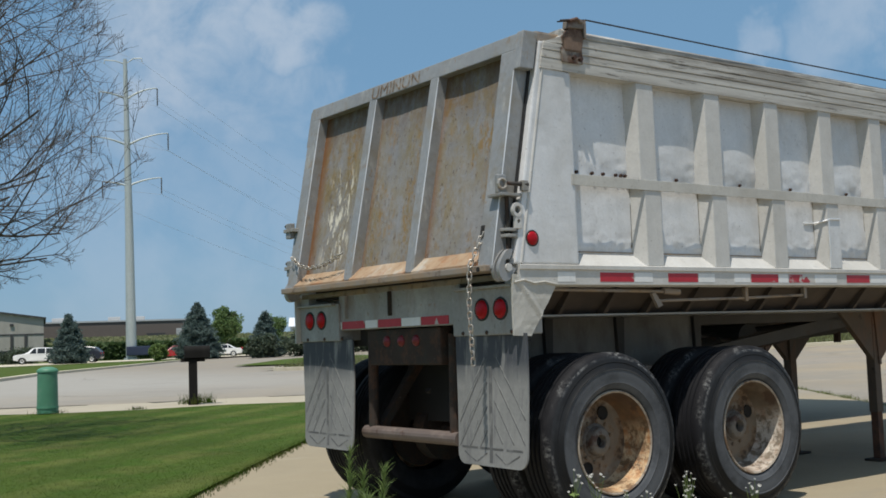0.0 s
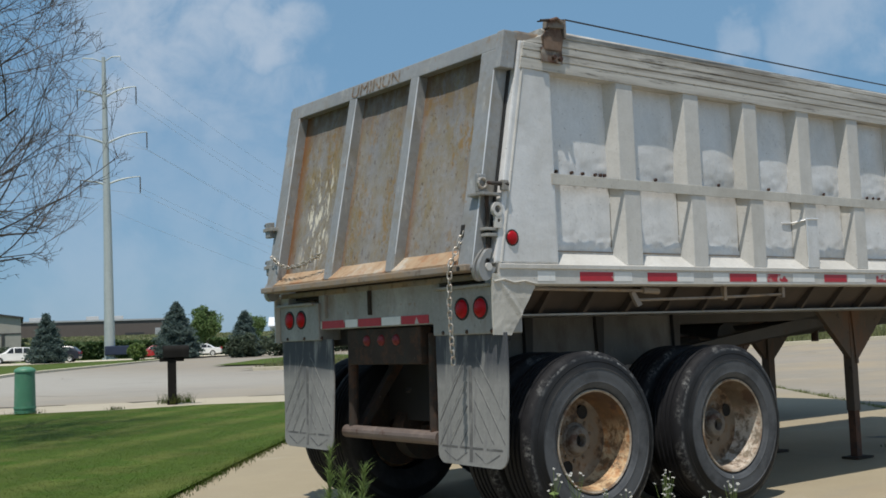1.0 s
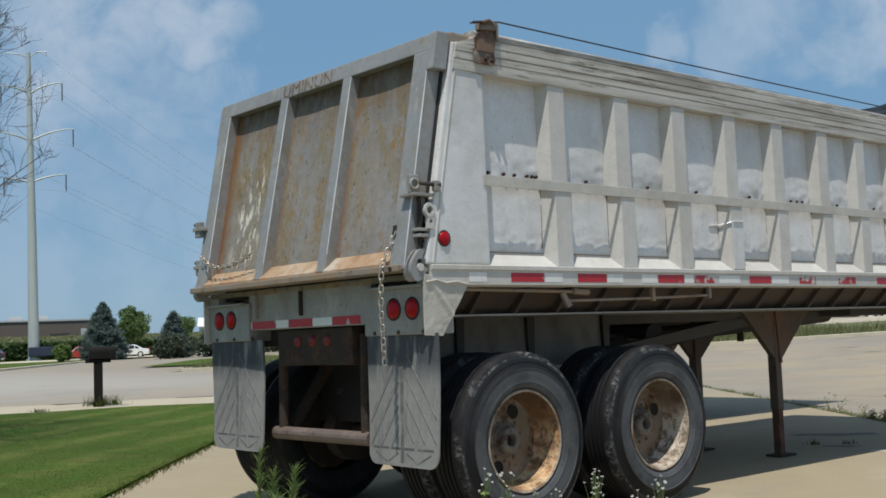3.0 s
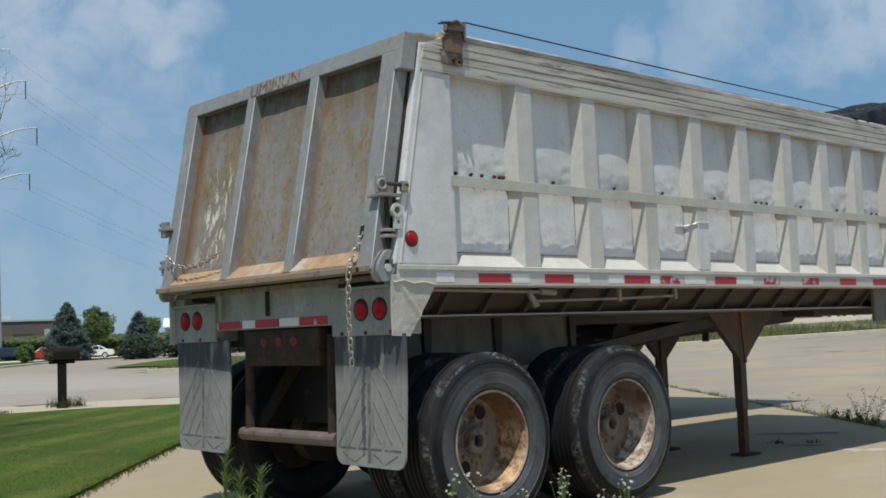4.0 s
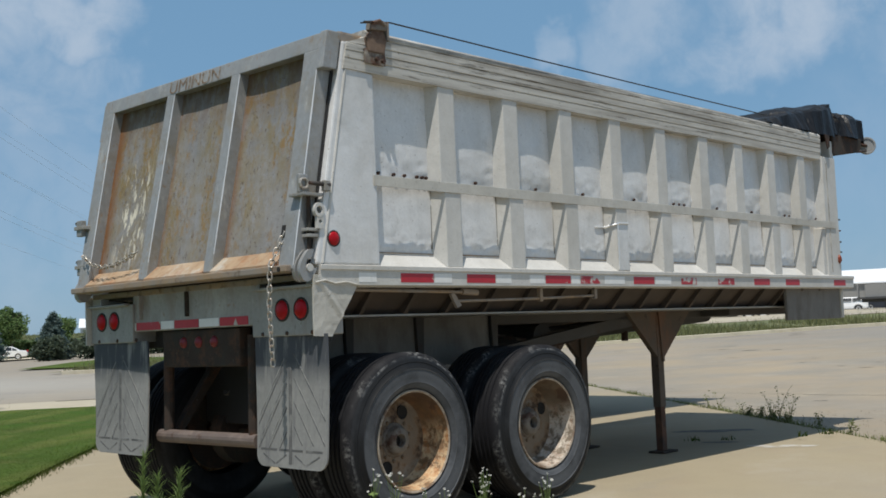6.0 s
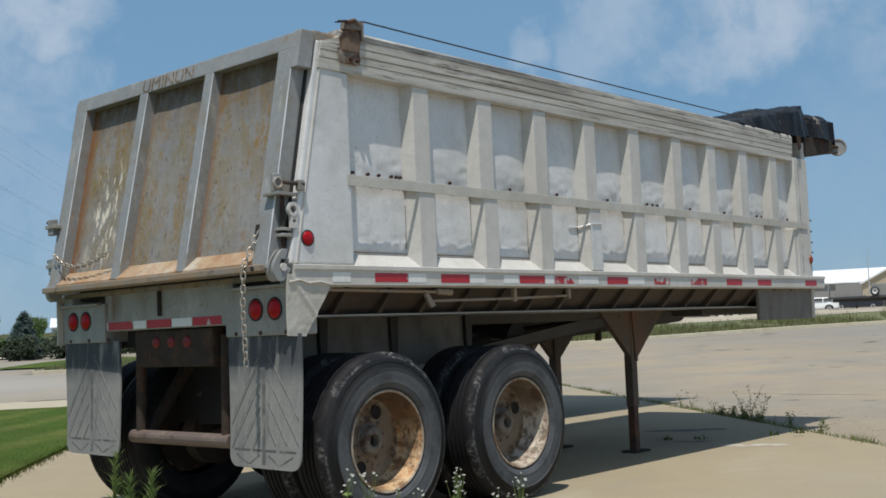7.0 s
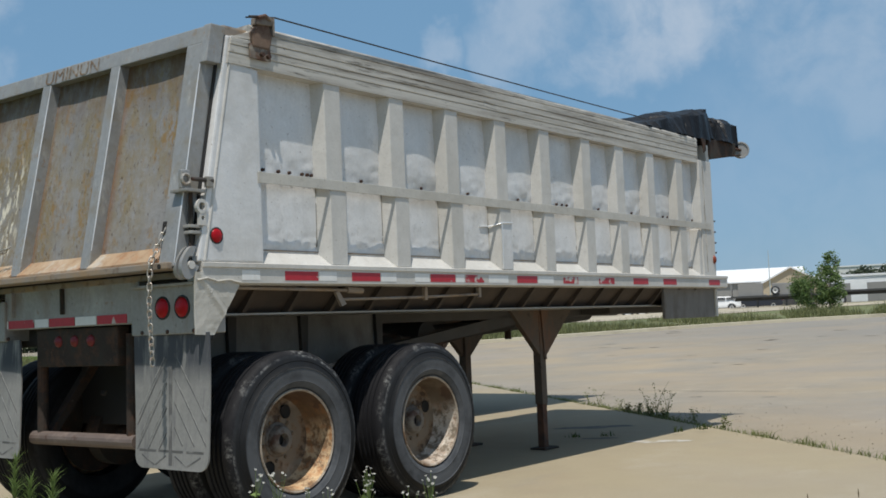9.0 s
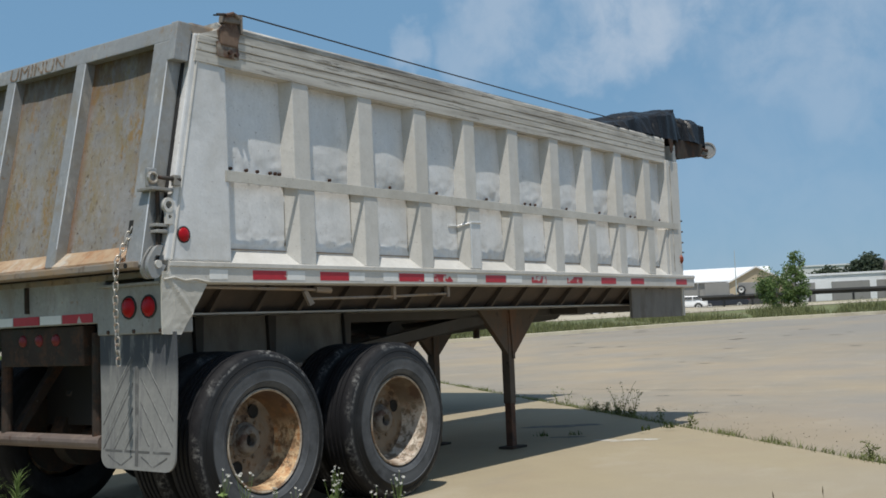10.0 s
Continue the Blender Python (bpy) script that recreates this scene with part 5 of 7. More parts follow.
part("hook_pin", tube([(0.018, WIDE - 0.12, 1.505), (0.018, WIDE + 0.03, 1.505)], 0.022, 12), ALU_FRAME, trailer)
part("seam_strip", hexa([(gate_x(1.53) + 0.085, 0.075, 1.45), (gate_x(1.53) + 0.125, 0.075, 1.45), (gate_x(2.8) + 0.125, 0.075, 2.82), (gate_x(2.8) + 0.085, 0.075, 2.82)],
                        [(gate_x(1.53) + 0.085, 0.12, 1.45), (gate_x(1.53) + 0.125, 0.12, 1.45), (gate_x(2.8) + 0.135, 0.12, 2.82), (gate_x(2.8) + 0.085, 0.12, 2.82)]), HOLE, trailer, "dark seam beside the gate")

# ---- bumper, lamps and tape ----
BX = 0.078
part("bumper", box(BX + 0.02, BX + 0.16, 0.55, WIDE - 0.52, 1.212, 1.46, 0.006), BUMPER, trailer, "dull steel rear sill beam")
part("bumper_end", box(BX, BX + 0.18, 0.012, 0.60, 1.142, 1.412, 0.008), BUMPER, trailer, "dull steel lamp box")
part("bumper_end", box(BX, BX + 0.18, WIDE - 0.545, WIDE - 0.012, 1.142, 1.395, 0.008), BUMPER, trailer, "dull steel lamp box")
part("sill_shelf", box(BX - 0.03, BX + 0.16, 0.03, 0.56, 1.404, 1.420, 0.003), BUMPER, trailer)
part("sill_shelf", box(BX - 0.03, BX + 0.16, WIDE - 0.50, WIDE - 0.02, 1.385, 1.40, 0.003), BUMPER, trailer)
part("sill_bar", box(BX + 0.01, BX + 0.12, 0.02, WIDE - 0.02, 1.446, 1.480, 0.004), LIP, trailer)
part("sill_bracket", box(BX - 0.008, BX + 0.03, 1.268, 1.280, 1.29, 1.445, 0.003), RUSTY, trailer)
part("sill_bracket", box(BX - 0.008, BX + 0.03, 1.80, 1.825, 1.29, 1.445, 0.003), BUMPER, trailer)
def crumpled(outline, y, thick):
    """A bent plate: its face is cut fine and pushed about by a ridged noise."""
    bm = bmesh.new()
    bm.faces.new([bm.verts.new((x, y, z)) for x, z in outline])
    for axis, lo, hi in ((0, 0.04, 0.36), (2, 1.13, 1.47)):
        c = lo + 0.012
        while c < hi:
            co, no = [0, 0, 0], [0, 0, 0]
            co[axis], no[axis] = c, 1
            bmesh.ops.bisect_plane(bm, geom=bm.verts[:] + bm.edges[:] + bm.faces[:], plane_co=co, plane_no=no)
            c += 0.012
    made = bmesh.ops.extrude_face_region(bm, geom=bm.faces[:])["geom"]
    bmesh.ops.translate(bm, verts=[v for v in made if isinstance(v, bmesh.types.BMVert)], vec=(0, thick, 0))
    way = 1 if thick > 0 else -1
    for v in bm.verts:
        x, z = v.co.x, v.co.z
        ridge = abs(noise.noise((x * 9, z * 9, 1.0))) + 0.5 * abs(noise.noise((x * 24, z * 24, 3.0)))
        v.co.y -= way * (0.005 * (0.4 - ridge) + 0.009 * max(0, 1 - abs(x + z * 0.8 - 1.235) / 0.035))
    return bm


# side gusset plate under the near corner
for y, d in ((0.0, 0.012), (WIDE, -0.012)):
    part("corner_gusset", crumpled([(0.04, 1.136), (0.165, 1.13), (0.352, 1.396), (0.352, 1.425), (0.30, 1.45), (0.04, 1.47)], y, d), ALU_RAIL, trailer, "crumpled aluminium corner plate")
    part("weld_seam", tube([(0.05, y - 0.5 * d, 1.425), (0.12, y - 0.6 * d, 1.437), (0.19, y - 0.5 * d, 1.420), (0.27, y - 0.7 * d, 1.428), (0.36, y - 0.5 * d, 1.412)], 0.007, 6), ALU_RAIL, trailer)
LENS = mesh_of(lathe([(0.0, -0.022), (0.03, -0.020), (0.05, -0.012), (0.060, 0.0), (0.060, 0.02)], 32), "lens", True)
LENS.materials.append(RED_LENS)
RING = mesh_of(lathe([(0.057, 0.0), (0.058, -0.006), (0.063, -0.007), (0.068, -0.003), (0.068, 0.02)], 32), "grommet", True)
RING.materials.append(BLACK)
SMALL_LENS = mesh_of(lathe([(0.0, -0.020), (0.02, -0.018), (0.032, -0.008), (0.036, 0.0), (0.036, 0.02)], 24), "lens", True)
SMALL_LENS.materials.append(plain("dark red lens", (0.15, 0.008, 0.012), 0.45, 0.0, 0.2, 20))


def lamp(at, lens, ring=True, scale=1.0, label="round red lamp"):
    holder = new("lamp")
    holder.parent = trailer
    holder.matrix_basis = at @ Matrix.Diagonal((scale, scale, scale, 1))
    tagged(holder, label)
    part("lens", lens, RED_LENS, holder)
    if ring:
        part("grommet", RING, BLACK, holder)


for y in (MID + 1.066, MID + 0.905, MID - 0.900, MID - 1.066):
    lamp(pose(BX - 0.001, y, 1.288, 0, 0, -90), LENS, True, 0.95)
lamp(pose(0.196, -0.001, 1.668), LENS, True, 0.68, "round red side marker lamp")
for y in (1.056, 1.22, 1.384):
    lamp(pose(0.129, y, 1.128, 0, 0, -90), SMALL_LENS, False, 1.0, "small red marker lamp")
# front amber marker
AMBER = mesh_of(lathe([(0.0, -0.020), (0.02, -0.018), (0.034, -0.008), (0.038, 0.0), (0.038, 0.02)], 24), "lens", True)
AMBER.materials.append(AMBER_LENS)
lamp(pose(6.70, 0.0, 1.686) @ Matrix.Diagonal((0.7, 1, 1.15, 1)), AMBER, False, 1.0, "amber front marker lamp")
for k, z in enumerate((2.08, 1.97, 1.86, 1.76)):
    part("rope_hook", tube([(6.77, 0.03, z), (6.805, 0.02, z)], 0.009, 6), HUB, trailer)

# tape on the near rail: from, to, kind
for x0, x1, m in ((0.37, 0.505, TAPE_WHITE), (0.70, 0.975, TAPE_RED), (0.985, 1.135, TAPE_WHITE), (1.273, 1.541, TAPE_RED), (1.55, 1.70, TAPE_WHITE), (1.89, 2.045, TAPE_WHITE), (2.059, 2.337, TAPE_RED),
                  (2.345, 2.44, TAPE_WHITE), (2.455, 2.727, TAPE_WORN), (2.74, 2.99, TAPE_WHITE), (3.109, 3.385, TAPE_RED), (3.40, 3.62, TAPE_WHITE), (3.77, 3.998, TAPE_WORN),
                  (4.34, 4.602, TAPE_WORN), (4.948, 5.228, TAPE_RED), (5.531, 5.802, TAPE_RED), (6.531, 6.791, TAPE_RED)):
    part("tape", box(x0, x1, -0.0055, 0.0, 1.428, 1.482), m, trailer, {TAPE_WHITE.name: "white reflective tape", TAPE_RED.name: "red reflective tape"}.get(m.name, "peeling red reflective tape"))
for y0, y1, m in ((1.885, 2.03, TAPE_WHITE), (1.595, 1.875, TAPE_RED), (1.44, 1.585, TAPE_WHITE), (1.17, 1.43, TAPE_RED), (0.955, 1.16, TAPE_WHITE), (0.665, 0.945, TAPE_RED)):
    part("tape", box(BX + 0.0165, BX + 0.02, y0, y1, 1.220, 1.270), m, trailer, "red reflective tape" if m is TAPE_RED else "white reflective tape")

# ---- rear guard ----
_p = Mat("brown painted bar", (0.13, 0.10, 0.085), 0.55, 0.1)
_p.vary(0.15, 8).blend((0.22, 0.17, 0.14), _p.band(_p.noise(9, 6), 0.52, 0.7, 0.7)).blend(RUST_DARK, _p.band(_p.noise(14, 5), 0.6, 0.7, 0.7)).bump(0.2, 50, distance=0.003)
BAR = _p.m
part("guard_bar", tube([(0.18, 0.70, 0.535), (0.18, 1.735, 0.535)], 0.042, 14), BAR, trailer, "rusty round under-run bar")
for y in (0.76, 1.66):
    part("guard_post", tube([(0.19, y, 0.55), (0.195, y, 0.85), (0.20, y, 1.16)], 0.034, 12), RUSTY, trailer, "rusty guard post")
    part("guard_brace", hexa([(0.22, y - 0.03, 0.56), (0.22, y + 0.03, 0.56), (0.28, y + 0.03, 0.56), (0.28, y - 0.03, 0.56)],
                             [(0.62, y - 0.03, 1.10), (0.62, y + 0.03, 1.10), (0.70, y + 0.03, 1.10), (0.70, y - 0.03, 1.10)]), RUSTY, trailer)
part("lamp_beam", box(0.13, 0.22, 0.80, 1.62, 0.975, 1.205, 0.01), RUSTY, trailer, "rusty beam with three small lamps")
part("rear_cross_beam", box(0.25, 0.42, 0.30, WIDE - 0.30, 1.10, 1.24, 0.01), CHASSIS, trailer)


# added black sheet in place of the deep shade behind the guard
part("shade_sheet", box(0.600, 0.612, 0.60, 1.84, 0.58, 1.236, 0.004), BLACK, trailer, "added black sheet standing in for the shade between the wheels")

# ---- mud flaps ----
def build_flap(y0, y1, skew):
    """A hanging rubber sheet with rounded foot, slightly bowed, with raised chevrons."""
    bm = bmesh.new()
    top, bottom, r = 1.148, 0.418, 0.07
    w = y1 - y0
    rows = 24
    prev, front = None, []

    def place(u, z):
        f = (top - z) / (top - bottom)
        half = 0.5
        if z < bottom + r:
            d = bottom + r - z
            half = 0.5 - (r - math.sqrt(max(r * r - d * d, 0))) / w
        yy = (y0 + y1) / 2 + (u * 2) * half * w * (1 + 0.04 * f) + skew * f
        return Vector((0.095 - 0.055 * f * f - 0.012 * math.sin(3 * f + u * 2), yy, z))

    zs = [top - (top - bottom - r) * k / 16 for k in range(17)] + [bottom + r - r * math.sin(math.pi / 2 * k / 7) for k in range(1, 8)]
    for z in zs:
        row = [bm.verts.new(place(u / 6 - 0.5, z)) for u in range(7)]
        if prev:
            for a in range(6):
                front.append(bm.faces.new((prev[a], prev[a + 1], row[a + 1], row[a])))
        prev = row
    made = bmesh.ops.extrude_face_region(bm, geom=front)["geom"]
    bmesh.ops.translate(bm, verts=[v for v in made if isinstance(v, bmesh.types.BMVert)], vec=(0.010, 0, 0))
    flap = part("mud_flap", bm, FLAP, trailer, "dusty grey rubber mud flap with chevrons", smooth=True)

    def groove(u0, z0, u1, z1, width):
        pts = []
        for k in range(7):
            f = k / 6
            pts.append(place(u0 + (u1 - u0) * f, z0 + (z1 - z0) * f) - Vector((0.0015, 0, 0)))
        g = bmesh.new()
        side = Vector((0, z1 - z0, -(u1 - u0) * w)).normalized() * width / 2
        line = [(g.verts.new(p + side), g.verts.new(p - side), g.verts.new(p - side + Vector((0.004, 0, 0))), g.verts.new(p + side + Vector((0.004, 0, 0)))) for p in pts]
        for a, b in zip(line, line[1:]):
            for k in range(4):
                g.faces.new((a[k], a[(k + 1) % 4], b[(k + 1) % 4], b[k]))
        g.faces.new(line[0])
        g.faces.new(line[-1][::-1])
        return g

    part("flap_groove", groove(0.0, 0.97, 0.0, 0.44, 0.028), FLAP_DARK, flap)
    for k in range(4):
        z = 1.04 - 0.132 * k
        for s in (-1, 1):
            run = min(0.42, (z - 0.545) / 0.36 * 0.42) if z - 0.36 < 0.545 else 0.42
            if run > 0.08:
                part("flap_groove", groove(s * 0.05, z - (0.03 if s > 0 else 0), s * (0.05 + run), z - (0.03 if s > 0 else 0) - 0.36 * run / 0.42, 0.0065), FLAP_DARK, flap)
                part("flap_ridge", groove(s * 0.08, z - 0.022, s * (0.05 + run * 0.95), z - 0.022 - 0.36 * (run * 0.95 - 0.03) / 0.42, 0.005), FLAP_PALE, flap)
    for s in (-1, 1):
        part("flap_groove", groove(s * 0.06, 0.49, s * 0.22, 0.44, 0.008), FLAP_DARK, flap)
        part("flap_groove", groove(s * 0.40, 0.49, s * 0.24, 0.44, 0.008), FLAP_DARK, flap)
    for u0, u1 in ((-0.44, -0.22), (-0.17, 0.17), (0.2, 0.44)):
        part("flap_groove", groove(u0, 0.515, u1, 0.515, 0.012), FLAP_DARK, flap)
    for u in (-0.36, 0.0, 0.36):
        part("flap_bolt", lathe([(0.0, -0.012), (0.011, -0.010), (0.013, 0.0)], 10), HUB, flap, at=pose(BX + 0.004, (y0 + y1) / 2 + u * w, 1.158, 0, 0, -90))
    return flap


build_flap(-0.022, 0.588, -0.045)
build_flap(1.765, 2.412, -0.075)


# ---- chains ----
def link_mesh(length, width, wire):
    pts = []
    for k in range(16):
        a = 2 * math.pi * k / 16
        pts.append(((width / 2) * math.cos(a), 0, (length - width) / 2 * (1 if math.sin(a) > 0 else -1) + width / 2 * math.sin(a)))
    me = mesh_of(tube(pts, wire, 6, closed=True), "link", True)
    me.materials.append(CHAIN)
    return me


LINK = link_mesh(0.046, 0.026, 0.0042)


def build_chain(points, label):
    """Links along a line of points, each turned a quarter to the last."""
    chain = new("chain")
    chain.parent = trailer
    tagged(chain, label)
    pts = [Vector(p) for p in points]
    lengths = [(b - a).length for a, b in zip(pts, pts[1:])]
    total, pitch, s, k = sum(lengths), 0.036, 0.0, 0
    while s < total:
        d = s
        for a, b, n in zip(pts, pts[1:], lengths):
            if d <= n:
                break
            d -= n
        way = (b - a).normalized()
        turn = way.to_track_quat("Z", "Y").to_matrix().to_4x4()
        part("link", LINK, CHAIN, chain, at=Matrix.Translation(a + way * d) @ turn @ pose(0, 0, 0, 0, 0, 25 + 90 * (k % 2)))
        s += pitch
        k += 1
    return chain


build_chain([(-0.012, 0.175, 1.70), (-0.05, 0.185, 1.62), (-0.098, 0.195, 1.52), (-0.105, 0.20, 1.3), (-0.10, 0.195, 1.10), (-0.098, 0.19, 0.965)], "hanging zinc safety chain")
build_chain([(-0.035, 2.31, 1.735), (-0.045, 2.20, 1.675), (-0.05, 2.05, 1.645), (-0.045, 1.90, 1.652), (-0.03, 1.78, 1.68), (-0.015, 1.66, 1.725)], "slack zinc chain across the gate")
part("chain_slot", gate_bar([(0.16, 1.685), (0.19, 1.685), (0.19, 1.75), (0.16, 1.75)], -0.004, 0.002, 0), HOLE, gate)
part("lip_hole", lathe([(0.0, 0), (0.014, 0), (0.014, 0.01), (0.0, 0.01)], 14), HOLE, gate, at=pose(-0.089, 0.135, 1.502, 0, 0, -90))

# ---- under-rail rods ----
part("tarp_rod", tube([(0.38, 0.06, 1.388), (0.9, 0.055, 1.380), (1.40, 0.05, 1.372)], 0.010, 8), LIP, trailer, "pale round rod under the rail")
part("rod_knuckle", tube([(1.28, 0.05, 1.378), (1.42, 0.05, 1.370)], 0.020, 8), LIP, trailer)
part("rod_arm", hexa([(1.17, 0.04, 1.36), (1.20, 0.04, 1.37), (1.20, 0.06, 1.37), (1.17, 0.06, 1.36)], [(1.225, 0.04, 1.275), (1.265, 0.04, 1.29), (1.265, 0.06, 1.29), (1.225, 0.06, 1.275)]), LIP, trailer)
part("tarp_rod", tube([(1.24, 0.06, 1.318), (2.05, 0.06, 1.330), (2.70, 0.06, 1.348)], 0.009, 8), LIP, trailer, "pale round rod under the rail")
part("rod_hanger", box(2.055, 2.085, 0.045, 0.075, 1.31, 1.405, 0.003), LIP, trailer)
part("rod_hanger", box(2.68, 2.71, 0.045, 0.075, 1.325, 1.405, 0.003), LIP, trailer)
part("side_skirt", box(5.72, 6.86, 0.09, 0.12, 1.112, 1.405, 0.006), HANGER, trailer, "dull grey-brown steel front skirt plate")
part("skirt_edge", box(6.845, 6.90, 0.075, 0.135, 1.118, 1.40, 0.006), ALU_RAIL, trailer)
part("king_plate", box(5.4, 6.7, 0.5, WIDE - 0.5, 1.18, 1.243, 0.01), CHASSIS, trailer, "dark coupler plate")
for x in (4.62, 5.35):
    part("cross_beam", box(x, x + 0.09, 0.80, WIDE - 0.80, 1.18, 1.24, 0.006), CHASSIS, trailer)
part("air_tank", tube([(3.2, 0.95, 1.05), (3.2, 1.55, 1.05)], 0.12, 14), CHASSIS, trailer)
part("hydraulic_cylinder", tube([(2.6, MID, 1.02), (6.2, MID, 1.20)], 0.07, 12), CHASSIS, trailer)
for k, (y, sag, r) in enumerate(((0.98, 0.10, 0.014), (1.10, 0.15, 0.011), (1.36, 0.12, 0.014))):
    run = [(2.55 + 1.75 * f, y + 0.05 * math.sin(5 * f + k), 1.16 - sag * math.sin(math.pi * f) - 0.05 * (1 - f)) for f in (j / 12 for j in range(13))]
    part("air_hose", tube(run, r, 8), RUSTY if k else HUB, trailer, "sagging air hose under the frame")
part("spring_brake", tube([(2.62, 1.02, 0.98), (2.88, 1.02, 1.02)], 0.075, 12), RUSTY, trailer)
part("drain_valve", tube([(4.72, 1.20, 1.13), (4.72, 1.20, 0.985)], 0.032, 8), HUB, trailer)


# ---- landing legs ----
_p = Mat("red-brown leg rust", (0.105, 0.050, 0.030), 0.85)
_p.vary(0.25, 8).blend((0.05, 0.03, 0.022), _p.band(_p.noise(12, 6, rough=0.7), 0.5, 0.65)).bump(0.3, 60, distance=0.003)
LEG_RUST = _p.m
def build_leg(y, side):
    leg = new("landing_leg")
    leg.parent = trailer
    tagged(leg, "tapered steel landing leg with a gusset")
    # folded gusset: two faces meeting at the leg's front edge
    z1, z0 = 1.243, 0.775
    part("gusset", prism([(4.137, y, z1), (5.17, y, z1), (5.14, y, z1 - 0.02), (4.675, y, z0 + 0.04), (4.665, y, z0 - 0.01), (4.588, y, z0), (4.584, y, z0 + 0.06), (4.16, y, z1 - 0.02)],
                         (0, 0.05 * side, 0), bevel=0.005), LEG, leg, "triangular steel gusset")
    part("gusset_flange", prism([(4.60, y - 0.02 * side, z1), (4.63, y - 0.02 * side, z1), (4.665, y - 0.02 * side, z0 + 0.02), (4.635, y - 0.02 * side, z0 + 0.02)], (0, 0.02 * side, 0)), LEG, leg)
    part("upper_leg", box(4.582, 4.668, y - 0.006 * side, y + 0.074 * side, 0.40, 1.20, 0.006), LEG, leg, "square upper leg tube")
    part("lower_leg", box(4.590, 4.662, y + 0.002 * side, y + 0.068 * side, 0.02, 0.42, 0.004), LEG_RUST, leg, "rusty inner leg tube")
    part("foot_plate", box(4.52, 4.75, y - 0.05 * side, y + 0.11 * side, 0.0, 0.020, 0.005), RUSTY, leg, "flat steel foot")
    return leg


build_leg(0.77, 1)
build_leg(WIDE - 0.77, -1)

# ---- bolts above the mid rail ----
STUB = mesh_of(tube([(0, 0.05, 0.0), (0, -0.022, -0.004)], 0.010, 8), "stub")
STUB.materials.append(HUB)
for x in (0.62, 0.745, 0.835, 0.94, 0.985, 1.02, 1.475, 2.09, 2.63, 3.28, 3.84, 3.92, 4.00, 4.52, 5.12, 5.74, 5.83, 6.38):
    part("bolt_stub", STUB, HUB, trailer, at=pose(x, 0.085, 2.078))
# weld patches
_p = Mat("bright weld metal", (0.75, 0.75, 0.74), 0.3, 0.6)
_p.bump(0.4, 90, distance=0.004)
WELD = _p.m
part("weld_patch", prism([(2.934, -0.005, 1.53), (3.067, -0.005, 1.53), (3.067, -0.005, 1.875), (2.934, -0.005, 1.875)], (0, 0.007, 0), bevel=0.002), ALU_PANEL, trailer, "bright welded repair plate")
part("weld_bead", tube([(2.76, DEEP - 0.006, 1.842), (2.870, DEEP - 0.006, 1.848), (2.926, -0.003, 1.866), (2.94, -0.008, 1.872), (3.069, -0.008, 1.876)], 0.007, 6), WELD, trailer)
part("weld_bead", tube([(2.935, -0.006, 1.87), (2.934, -0.006, 1.60), (2.934, -0.004, 1.535)], 0.006, 6), WELD, trailer)

# ---- bracket with the tarp cable ----
_p = Mat("mottled rusty bracket", (0.16, 0.135, 0.11), 0.7)
_p.vary(0.2, 12).blend((0.10, 0.05, 0.03), _p.band(_p.noise(11, 6), 0.48, 0.62)).blend((0.34, 0.32, 0.28), _p.band(_p.noise(16, 6), 0.56, 0.68, 0.8)).bump(0.3, 50, distance=0.004)
BRACKET = _p.m
_p = Mat("brown rusted bracket waist", (0.15, 0.10, 0.07), 0.8)
_p.vary(0.25, 14).blend((0.085, 0.045, 0.028), _p.band(_p.noise(10, 6, rough=0.7), 0.48, 0.6)).blend((0.26, 0.22, 0.18), _p.band(_p.noise(22, 6), 0.6, 0.7, 0.8)).bump(0.3, 50, distance=0.004)
BRACKET_RUST = _p.m
part("cable_bracket", box(0.455, 0.615, -0.030, -0.018, 2.688, 2.775, 0.004), BRACKET, trailer, "rusty bracket foot with bolts")
part("cable_bracket", prism([(0.475, -0.038, 2.755), (0.605, -0.038, 2.755), (0.625, -0.038, 2.84), (0.60, -0.038, 2.90), (0.52, -0.038, 2.90), (0.465, -0.038, 2.84)], (0, 0.035, 0), bevel=0.010), BRACKET_RUST, trailer, "rusty brown cable bracket")
part("cable_bracket", prism([(0.49, -0.05, 2.885), (0.615, -0.05, 2.895), (0.62, -0.05, 2.945), (0.57, -0.05, 2.955), (0.495, -0.05, 2.928)], (0, 0.05, 0), bevel=0.006), BRACKET, trailer, "mottled clamp head")
part("bracket_plate", box(0.622, 0.640, -0.045, 0.03, 2.84, 2.955, 0.004), BRACKET, trailer)
part("bracket_bolt", lathe([(0.0, -0.02), (0.014, -0.02), (0.016, 0.0)], 6), HUB, trailer, at=pose(0.54, -0.028, 2.72))
part("bracket_bolt", lathe([(0.0, -0.02), (0.014, -0.02), (0.016, 0.0)], 6), HUB, trailer, at=pose(0.59, -0.028, 2.715))
part("cable_clamp", tube([(0.435, -0.05, 2.917), (0.50, -0.048, 2.93)], 0.008, 8), HUB, trailer)
part("cable_clamp", tube([(0.50, -0.052, 2.925), (0.555, -0.056, 2.945), (0.60, -0.052, 2.925)], 0.010, 8), BRACKET, trailer)
part("tarp_cable", tube([(0.41, -0.05, 2.908), (0.64, -0.04, 2.953), (2.2, -0.03, 2.948), (3.7, -0.02, 2.948), (5.35, 0.0, 2.955)], 0.0048, 6), CABLE, trailer, "thin dark steel cable")

# ---- tarp, rolled and bunched on the front end ----
tarp = thing("tarpaulin", "crumpled black vinyl tarpaulin bunched on the trailer's front end", "tarpaulin", (6.8, MID, 2.89))


